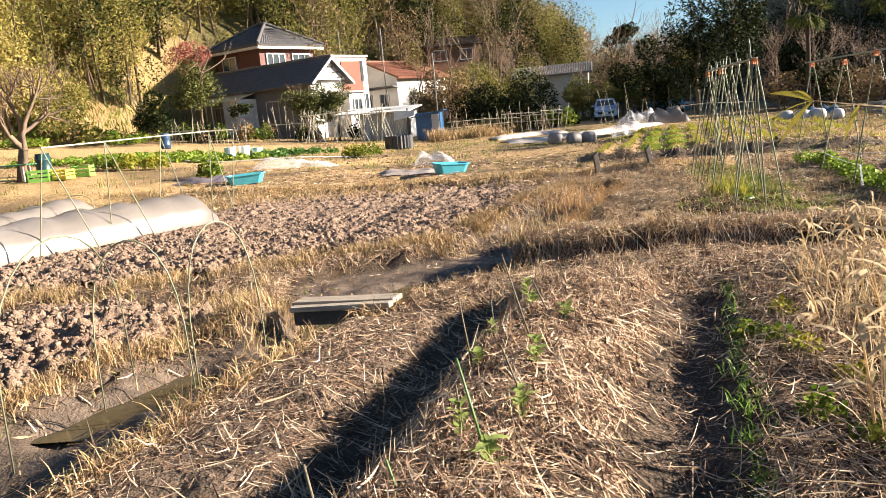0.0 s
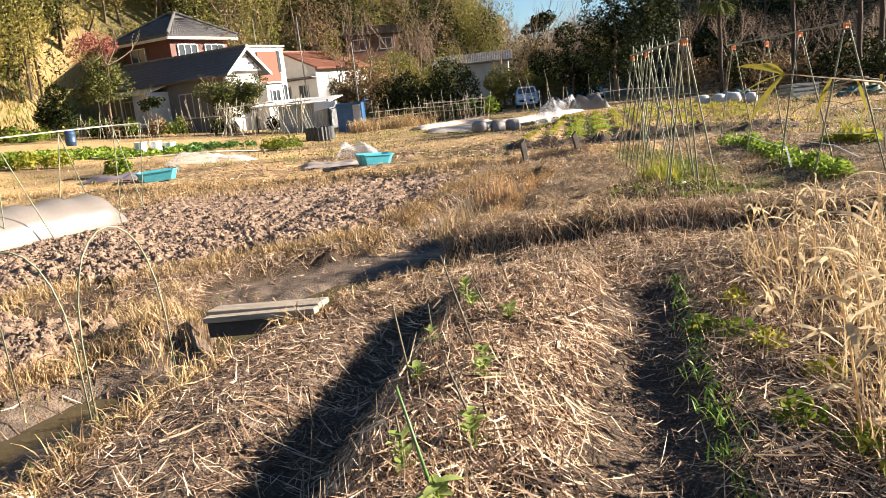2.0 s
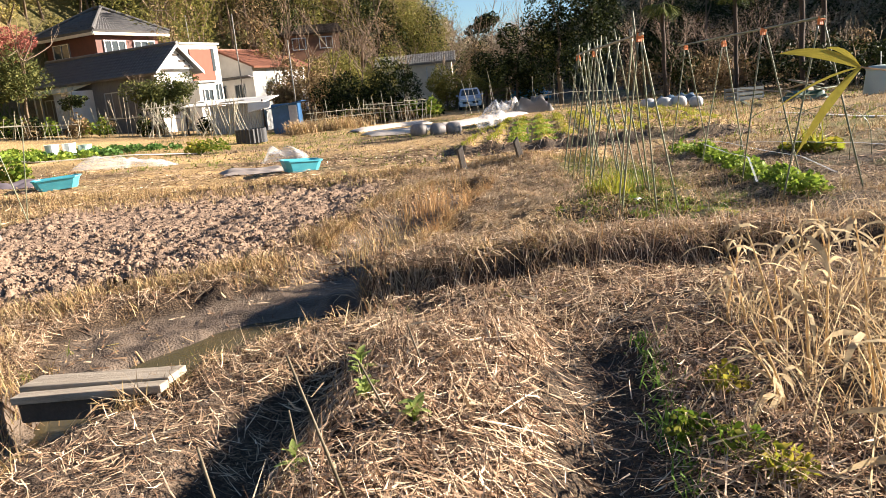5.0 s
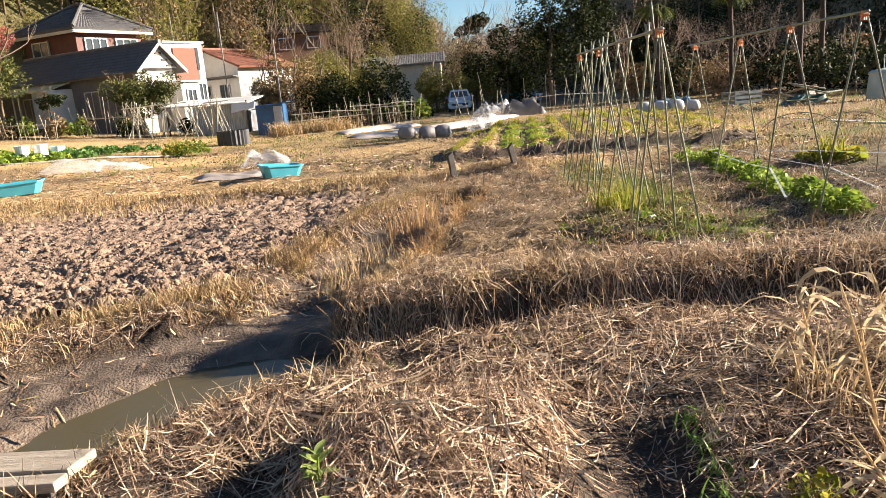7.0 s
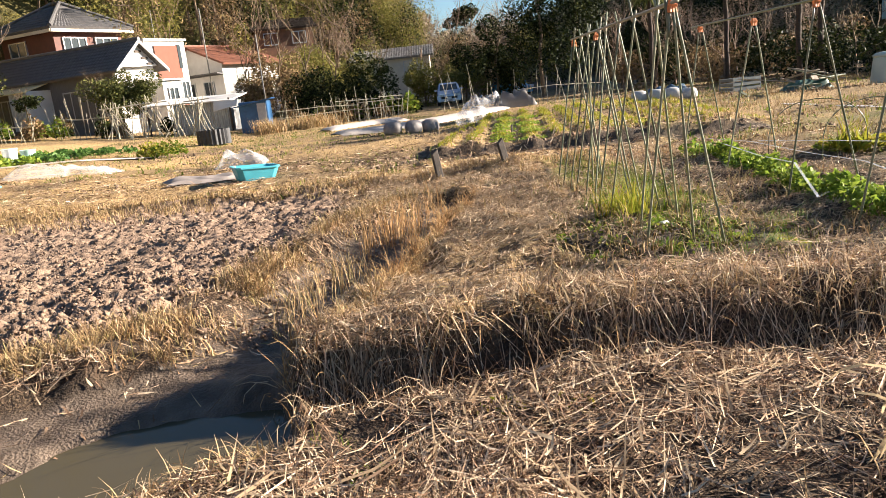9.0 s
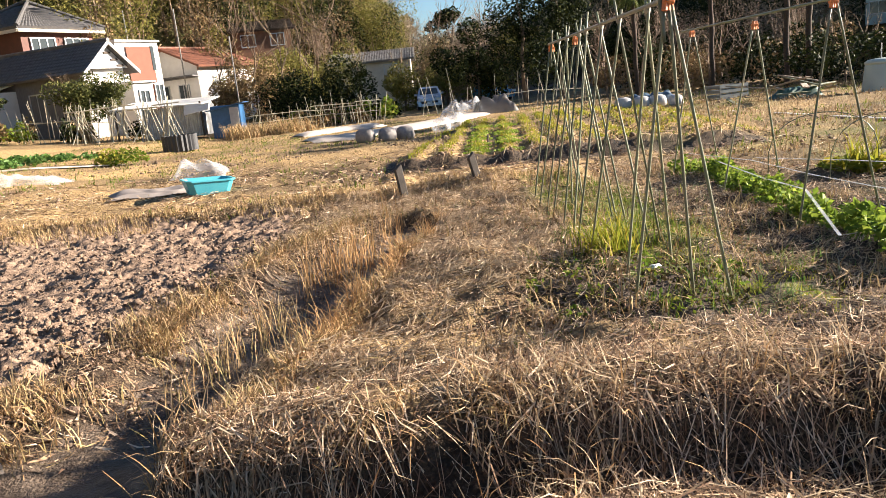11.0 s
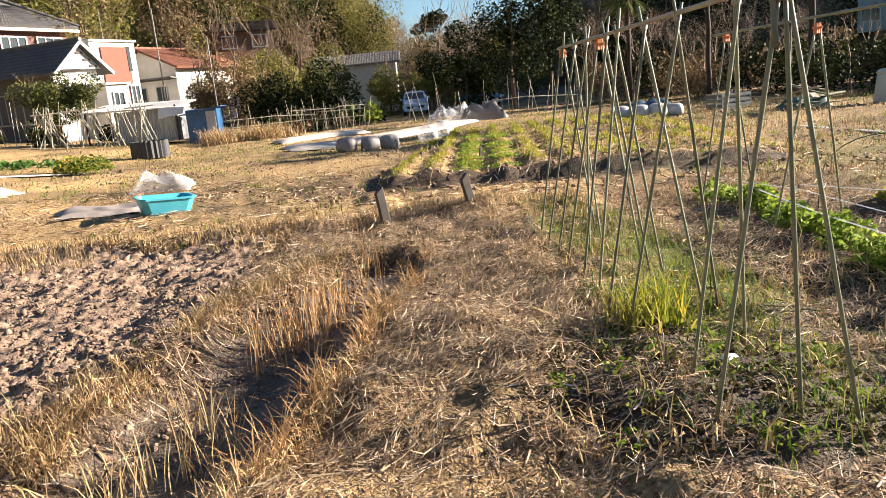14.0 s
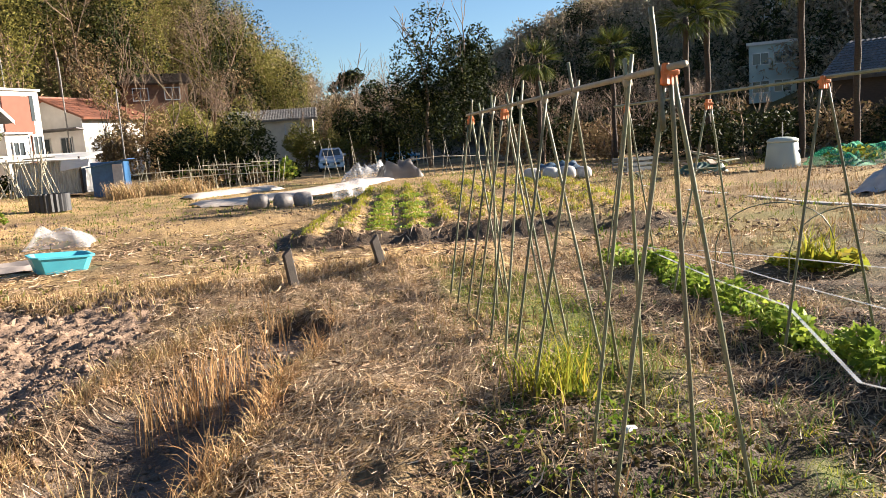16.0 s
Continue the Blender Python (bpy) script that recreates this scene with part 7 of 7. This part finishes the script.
strip("clear_tape", [(6.35, 14.1, 0.24), (6.0, 12.4, 0.22), (5.6, 11.05, 0.3), (5.1, 9.9, 0.16), (4.85, 9.4, 0.3)], 0.025, FILM, "clear plastic tape hanging along the bed", 0, "tape", 0.004)
strip("clear_tape", [(6.9, 14.0, 0.2), (7.1, 12.6, 0.26), (7.3, 11.2, 0.3), (7.4, 9.8, 0.3)], 0.035, FILM, "wide clear plastic tape across the bed", 0, "tape", 0.004)


def left_stakes():
    """Leaning canes and a cord beside the film tunnel."""
    for k, (foot, top) in enumerate((((-6.2, 10.2), (-5.94, 10.3, 1.55)), ((-5.62, 10.9), (-5.94, 10.3, 1.6)), ((-5.89, 11.75), (-5.63, 11.5, 1.6)), ((-5.35, 12.15), (-5.63, 11.5, 1.62)), ((-5.91, 13.6), (-5.78, 13.9, 1.6)), ((-5.5, 14.2), (-5.78, 13.9, 1.62)), ((-5.4, 15.0), (-5.26, 15.0, 1.6)), ((-5.0, 15.15), (-5.26, 15.0, 1.62)), ((-5.03, 15.16), (-4.82, 15.2, 1.6)))):
        z = float(gz(*foot))
        t = thing("garden_cane", pose(*foot, z - 0.03), "thin green cane leaning beside the film tunnel", "cane", "canes by the tunnel")
        pole_part("shaft", t, (0, 0, 0), Vector(top) - Vector((*foot, z)), 0.009)
    strip("cord", [(-5.94, 10.3, 1.57), (-5.63, 11.5, 1.58), (-5.78, 13.9, 1.6), (-5.26, 15.0, 1.61), (-4.82, 15.2, 1.6)], 0.02, BAMBOOPOLE, "pale cord tied along the cane tops", 0, "cord", 0.02)


left_stakes()

# ---- things at the far side of the plots ----
def car(at, turn, body_mat, label, size=(1.69, 3.9, 1.5)):
    w, l, h = size
    c = thing("car", pose(at[0], at[1], float(gz(*at)) , 0, 0, turn), label, "car", "parked cars")
    # side outline from the front (-y) to the rear, height over ground
    out = [(-l / 2, 0.35, 0.78), (-l / 2 + 0.05, 0.72, 0.94), (-l / 2 + 0.9, 0.95, 0.97), (-l / 2 + 1.55, h - 0.08, 0.78), (-l / 2 + 2.0, h, 0.76), (l / 2 - 0.75, h - 0.03, 0.75), (l / 2 - 0.15, 0.98, 0.92), (l / 2, 0.7, 0.9), (l / 2, 0.35, 0.8)]
    bm = bmesh.new()
    rings = []
    for y, z, f in out:
        hw = w / 2 * f
        mid = min(z, 0.85)
        rings.append([(-hw * 0.97, y, 0.25), (hw * 0.97, y, 0.25), (w / 2 * min(1, f + 0.08), y, mid * 0.75), (hw, y, z - 0.04), (hw * 0.9, y, z), (-hw * 0.9, y, z), (-hw, y, z - 0.04), (-w / 2 * min(1, f + 0.08), y, mid * 0.75)])
    loft(bm, rings)
    part("body", bm, body_mat, c)
    bm = bmesh.new()
    quad_slab(bm, (-0.62, -l / 2 + 0.98, 1.0), (0.62, -l / 2 + 0.98, 1.0), (0.55, -l / 2 + 1.5, h - 0.12), (-0.55, -l / 2 + 1.5, h - 0.12), -0.015)
    part("windscreen", bm, GLASS, c, "dark windscreen")
    for s in (-1, 1):
        bm = bmesh.new()
        loft(bm, [[(s * (w / 2 * 0.86 + o), y, z) for y, z in ((-0.35, 1.0), (1.3, 1.0), (1.15, h - 0.16), (0.0, h - 0.16))] for o in (0, 0.02)])
        part("side_window", bm, GLASS, c)
        bm = bmesh.new()
        box(bm, (0.34, 0.06, 0.16), (s * 0.56, -l / 2 - 0.005, 0.68), bevel=0.02)
        part("headlight", bm, WHITEPLASTIC, c, "clear headlight")
        bm = bmesh.new()
        box(bm, (0.18, 0.1, 0.14), (s * (w / 2 + 0.06), -0.62, 1.02), bevel=0.03)
        part("mirror", bm, body_mat, c)
        for y in (-l / 2 + 0.75, l / 2 - 0.75):
            bm = bmesh.new()
            rod(bm, (s * (w / 2 - 0.2), y, 0.31), (s * (w / 2 - 0.01), y, 0.31), 0.31, seg=20)
            wheel = part("wheel", bm, RUBBER, c, "black tyre")
            bm = bmesh.new()
            rod(bm, (s * (w / 2 - 0.02), y, 0.31), (s * (w / 2 + 0.005), y, 0.31), 0.19, seg=16)
            part("rim", bm, FRAME, wheel)
    bm = bmesh.new()
    box(bm, (1.1, 0.05, 0.14), (0, -l / 2 - 0.01, 0.5), bevel=0.02)
    part("grille", bm, RUBBER, c, "black grille")
    bm = bmesh.new()
    box(bm, (0.33, 0.02, 0.16), (0, -l / 2 - 0.045, 0.46))
    part("number_plate", bm, WHITEPLASTIC, c, "blank white plate")


RUBBER = paint("black_rubber", (0.025, 0.025, 0.027), None, 5, 0.8, bump=0)
car((8.9, 57.8), -8, paint("silver_car_paint", (0.42, 0.47, 0.55), (0.38, 0.43, 0.50), 1, 0.25, 0.4, bump=0), "silver-blue car parked facing the fields")
car((14.0, 60.5), 25, paint("blue_car_paint", (0.07, 0.26, 0.42), (0.06, 0.23, 0.38), 1, 0.25, bump=0), "blue compact car parked by the trees", (1.48, 3.4, 1.6))


def cane_fence(pts, n, h, seed, label, rails=(0.75,)):
    """A run of rough canes with tied rails."""
    g = random.Random(seed)
    p0 = Vector((*pts[0], float(gz(*pts[0]))))
    f = thing("cane_fence", pose(*p0), label, "fence", "cane fences")
    P = [Vector((*q, float(gz(*q)))) for q in pts]
    for k in range(n):
        s = (k + g.uniform(-0.3, 0.3)) / (n - 1) * (len(P) - 1)
        i = min(max(int(s), 0), len(P) - 2)
        c = P[i].lerp(P[i + 1], s - i) - p0
        hh = h * g.uniform(0.6, 1.25)
        bm = bmesh.new()
        rod(bm, c + Vector((0, 0, -0.1)), c + Vector((g.gauss(0, 0.16) * hh, g.gauss(0, 0.1) * hh, hh)), 0.016, 0.011, 6)
        part("cane", bm, BAMBOOPOLE, f)
    for r in rails:
        for a, b in zip(P, P[1:]):
            bm = bmesh.new()
            rod(bm, a - p0 + Vector((0, 0, h * r)), b - p0 + Vector((0, 0, h * (r + g.uniform(-0.08, 0.08)))), 0.02, 0.018, 6)
            part("rail", bm, BAMBOOPOLE, f)
    return f


cane_fence([(-2.2, 45.5), (0, 46), (2.2, 46.5), (4.6, 46.5)], 34, 1.35, 71, "rough cane fence with a tied rail", (0.72, 0.45))
cane_fence([(1.0, 43.5), (3.2, 43.8), (4.5, 44.2)], 9, 1.5, 72, "leaning cane frame by the fence", (0.8,))
cane_fence([(-13.6, 46.5), (-11.8, 46.4), (-10.4, 46.3), (-9.0, 46.2)], 24, 1.8, 73, "thin upright canes before the bungalow", (0.6,))
cane_fence([(-19.0, 45.5), (-16.8, 45.6), (-14.6, 46.0)], 22, 1.3, 74, "thin upright canes before the porch", (0.6,))
cane_fence([(6.6, 44.5), (8.0, 45), (9.6, 46)], 8, 1.9, 75, "sparse tall canes near the parked car", ())
cane_fence([(9.5, 40.0), (11.5, 40.0), (14.0, 40.5)], 16, 1.5, 76, "rough canes with a rail by the dark trees", (0.55,))


def cane_rack(x, y, w, h, seed):
    """Canes leaning both ways against a ridge bar."""
    g = random.Random(seed)
    z = float(gz(x, y))
    t = thing("cane_rack", pose(x, y, z, 0, 0, g.uniform(-20, 20)), "rack of crossed bamboo canes before the shed", "rack", "cane racks")
    bm = bmesh.new()
    rod(bm, (-w / 2, 0, h), (w / 2, 0, h * 1.02), 0.03, 0.025, 6)
    part("bar", bm, BAMBOOPOLE, t)
    for k in range(12):
        a, b = g.uniform(-w / 2, w / 2), g.uniform(-w / 2, w / 2)
        s = 1 if k % 2 else -1
        bm = bmesh.new()
        rod(bm, (a, s * 0.5, 0), (b * 0.7, -s * 0.12, h * g.uniform(0.95, 1.25)), 0.024, 0.016, 6)
        part("cane", bm, BAMBOOPOLE, t)


cane_rack(-8.7, 45.6, 2.2, 1.7, 81)
cane_rack(-7.2, 45.3, 1.6, 1.6, 82)
cane_rack(-6.0, 45.0, 1.3, 1.8, 83)
cane_rack(-10.3, 45.9, 1.5, 1.6, 84)


def garden_shrubs():
    g = random.Random(12)
    for k in range(26):
        x, y = g.uniform(-19, -8), g.uniform(46.6, 48.6)
        leaf_clump("garden_shrub", x, y, 150, g.uniform(0.35, 0.6), g.uniform(0.7, 1.5), 0.13, (SHADEGREEN, GREEN, BROWNLEAF)[k % 3], "low garden shrub in the shade of the house", "shrub", 900 + k, "garden shrubs")
    for k in range(22):
        x, y = g.uniform(-2.5, 6), g.uniform(46.6, 49.5)
        leaf_clump("garden_shrub", x, y, 150, g.uniform(0.4, 0.8), g.uniform(0.6, 1.4), 0.14, (SHADEGREEN, BROWNLEAF, GREEN)[k % 3], "low rough shrub behind the cane fence", "shrub", 930 + k, "fence shrubs")
    for k in range(16):
        x, y = g.uniform(-3.5, 1.0), g.uniform(42.5, 44.5)
        n = 90
        h = np.random.default_rng(960 + k)
        b = np.column_stack([h.normal(0, 0.3, (n, 2)), np.zeros(n)])
        ob = blades("yellow_grass", b, h.uniform(0.4, 0.9, n), 0.03, np.abs(h.normal(0, 0.3, n)), DRY, 0.8, 1, 3, None, 960 + k)
        ob.location = (x, y, float(gz(x, y)) - 0.02)
        tagged(ob, "tall yellow dry grass by the shed", "dry grass", "tall dry grass")


garden_shrubs()


def compost_bin():
    m = paint("grey_green_plastic", (0.40, 0.45, 0.40), (0.33, 0.37, 0.33), 2, 0.5, bump=0.05)
    x, y = 18.1, 26.0
    t = thing("compost_bin", pose(x, y, float(gz(x, y))), "grey-green domed plastic compost bin", "compost bin")
    ring = lambda r, z: [(r * math.cos(2 * math.pi * k / 28), r * math.sin(2 * math.pi * k / 28), z) for k in range(28)]
    bm = bmesh.new()
    loft(bm, [ring(0.52, 0), ring(0.51, 0.08), ring(0.43, 0.78), ring(0.41, 0.81)])
    part("drum", bm, m, t, smooth=True)
    bm = bmesh.new()
    loft(bm, [ring(0.44, 0.8), ring(0.45, 0.86), ring(0.35, 0.93), ring(0.12, 0.96)])
    part("lid", bm, m, t, smooth=True)
    bm = bmesh.new()
    rod(bm, (0, 0, 0.95), (0, 0, 1.4), 0.018, 0.015, 6)
    part("rod", bm, FRAME, t)
    bm = bmesh.new()
    box(bm, (0.14, 0.02, 0.12), (0.25, -0.395, 0.5))
    part("label_plate", bm, RUBBER, t)


compost_bin()


def net_material():
    m, n, l, p = node_mat("green_net", 0.6)
    p.inputs["Base Color"].default_value = (0.05, 0.42, 0.22, 1)
    t = n.new("ShaderNodeBsdfTransparent")
    x = n.new("ShaderNodeMixShader")
    x.inputs[0].default_value = 0.5
    l.new(t.outputs[0], x.inputs[1])
    l.new(p.outputs[0], x.inputs[2])
    l.new(x.outputs[0], n["Material Output"].inputs["Surface"])
    return m


NET = net_material()
for k, (x, y, w, d, h) in enumerate(((20.0, 25.2, 2.2, 2.0, 0.5), (22.3, 24.0, 2.6, 2.2, 0.45), (24.8, 23.0, 3.0, 2.4, 0.5))):
    crumple("green_net", x, y, w, d, h, NET, "green plastic netting draped over plants", 90 + k, 20 * k, "netting")
    leaf_clump("netted_greens", x, y, 240, 0.9, 0.6, 0.13, YELLOWLEAF, "yellow-green plants under netting", "vegetable", 990 + k)


def debris_heap(x, y, seed, n, label):
    g = random.Random(seed)
    z = float(gz(x, y))
    for k in range(n):
        a = g.uniform(0, 360)
        t = thing("scrap_board", pose(x + g.gauss(0, 0.7), y + g.gauss(0, 0.5), z + 0.06 + 0.05 * k, g.uniform(-14, 14), g.uniform(-22, 22), a), label, "board", "scrap heap")
        bm = bmesh.new()
        box(bm, (g.uniform(0.8, 1.8), g.uniform(0.06, 0.18), 0.035), bevel=0.005)
        part("board", bm, WOOD if k % 3 else POLE, t)


debris_heap(16.3, 27.0, 95, 12, "loose scrap board on a garden heap")
crumple("heap_cover", 16.2, 27.3, 1.5, 1.0, 0.3, paint("dark_green_tarp", (0.03, 0.10, 0.07), (0.02, 0.06, 0.045), 3, 0.5), "dark green tarpaulin over a garden heap", 96)
crumple("blue_tarp", 15.2, 35.5, 1.8, 1.0, 0.4, paint("faded_blue_tarp", (0.05, 0.10, 0.16), (0.03, 0.06, 0.10), 3, 0.5), "faded dark blue tarpaulin over stored things", 97)
crumple("plastic_sheet", 15.0, 18.9, 1.8, 1.0, 0.4, WHITESHEET, "crumpled white plastic sheeting on the plot", 98, 10)
crumple("black_sheet", 17.2, 20.4, 1.8, 1.2, 0.3, paint("black_sheeting", (0.05, 0.05, 0.055), (0.03, 0.03, 0.033), 3, 0.45), "black plastic sheeting over a pile", 99, 10)


def crate(x, y, turn, size, mat, label, z=0.0, group="", name="crate"):
    """An open slatted crate."""
    w, d, h = size
    t = thing(name, pose(x, y, float(gz(x, y)) + z, 0, 0, turn), label, "crate", group)
    bm = bmesh.new()
    box(bm, (w, d, 0.03), (0, 0, 0.015))
    part("base", bm, mat, t)
    for s in (-1, 1):
        for k in range(3):
            zz_ = h * (0.2 + 0.33 * k)
            bm = bmesh.new()
            box(bm, (w, 0.02, h * 0.2), (0, s * (d / 2 - 0.01), zz_))
            part("slat", bm, mat, t)
            bm = bmesh.new()
            box(bm, (0.02, d - 0.05, h * 0.2), (s * (w / 2 - 0.01), 0, zz_))
            part("slat", bm, mat, t)
        for r in (-1, 1):
            bm = bmesh.new()
            box(bm, (0.035, 0.035, h), (s * (w / 2 - 0.02), r * (d / 2 - 0.02), h / 2))
            part("corner", bm, mat, t)


crate(15.7, 30.6, 10, (1.2, 0.8, 0.5), paint("grey_plastic", (0.16, 0.18, 0.18), (0.11, 0.12, 0.12), 4, 0.5), "grey plastic crate on the plot")
LIME = paint("lime_plastic", (0.22, 0.48, 0.08), (0.17, 0.38, 0.06), 4, 0.45, bump=0)
crate(-13.1, 21.8, 15, (0.6, 0.42, 0.36), LIME, "bright green plastic crate under the pruned tree", 0, "crates under the tree")
crate(-12.2, 22.6, 5, (0.55, 0.42, 0.34), LIME, "bright green plastic crate under the pruned tree", 0, "crates under the tree")
crate(-12.5, 22.0, -10, (0.5, 0.4, 0.3), paint("yellow_plastic", (0.75, 0.58, 0.06), (0.66, 0.5, 0.05), 4, 0.45, bump=0), "yellow plastic crate under the pruned tree", 0, "crates under the tree")


def bench():
    t = thing("work_bench", pose(-14.2, 21.4, float(gz(-14.2, 21.4)), 0, 0, 5), "low bench of dark green boards", "bench")
    g2 = paint("green_board", (0.05, 0.16, 0.08), (0.03, 0.1, 0.05), 4, 0.6)
    for k in range(4):
        bm = bmesh.new()
        box(bm, (2.2, 0.13, 0.04), (0, -0.24 + 0.16 * k, 0.5), bevel=0.005)
        part("board", bm, g2, t)
    for sx in (-0.9, 0.9):
        for sy in (-0.2, 0.2):
            bm = bmesh.new()
            box(bm, (0.07, 0.07, 0.48), (sx, sy, 0.24))
            part("leg", bm, WOOD, t)


bench()
def barrel(x, y, k, mat, label):
    t = thing("water_barrel", pose(x, y, float(gz(x, y))), label, "barrel", "plastic barrels")
    ring = lambda r, z: [(k * r * math.cos(2 * math.pi * a / 20), k * r * math.sin(2 * math.pi * a / 20), k * z) for a in range(20)]
    bm = bmesh.new()
    loft(bm, [ring(r, z) for r, z in ((0.24, 0), (0.27, 0.2), (0.285, 0.22), (0.27, 0.24), (0.28, 0.45), (0.27, 0.62), (0.285, 0.64), (0.27, 0.66), (0.24, 0.84))])
    part("drum", bm, mat, t, smooth=True)
    bm = bmesh.new()
    loft(bm, [ring(0.25, 0.84), ring(0.25, 0.87), ring(0.2, 0.88)])
    part("lid", bm, mat, t)


barrel(-13.6, 22.9, 0.85, paint("dark_teal_plastic", (0.012, 0.05, 0.055), None, 4, 0.4, bump=0), "dark teal plastic bin by the pruned tree")
barrel(-16.6, 39.0, 0.95, paint("dark_blue_plastic", (0.02, 0.06, 0.13), None, 4, 0.4, bump=0), "dark blue plastic barrel on the sandy terrace")

# low bank with scrub behind the terrace field
g_scrub = random.Random(21)
for k in range(40):
    x, y = g_scrub.uniform(-36, -20), g_scrub.uniform(43, 50)
    leaf_clump("bank_shrub", x, y, 120, g_scrub.uniform(0.5, 1.0), g_scrub.uniform(0.5, 1.2), 0.17, (GREEN, BAMBOO, LEAF)[k % 3], "rough green growth on the terrace bank", "shrub", 1100 + k, "terrace bank scrub")
g_b = np.random.default_rng(77)
xy_ = scatter(11000, -40, -17.5, 40, 60, 78, lambda x, y, h: (y > 43 + 0.2 * (x + 30)) & (valley(x, y) > 0.1) & (vnoise(x, y, 2.0, 79) > -0.4))
tagged(blades("bank_grass", zz(xy_, -0.02), g_b.uniform(0.3, 0.8, len(xy_)), 0.07, np.abs(g_b.normal(0, 0.4, len(xy_))), GREEN, 0.9, 1, 2, None, 80), "green grass on the bank below the woods", "grass", kind="stuff")
xy_ = scatter(9000, -44, -17, 44, 66, 178, lambda x, y, h: (valley(x, y) > 0.2) & (valley(x, y) < 6) & (vnoise(x, y, 2.6, 179) > -0.1))
tagged(blades("slope_grass", zz(xy_, -0.02), g_b.uniform(0.4, 1.1, len(xy_)), 0.08, np.abs(g_b.normal(0, 0.5, len(xy_))), DRY, 1.2, 1, 2, None, 180), "tall yellow dry grass on the sunny slope", "dry grass", kind="stuff")
crumple("paper_scrap", 3.74, 10.02, 0.08, 0.06, 0.03, WHITEPLASTIC, "crumpled white scrap on the weedy mound", 191, 20, "litter")
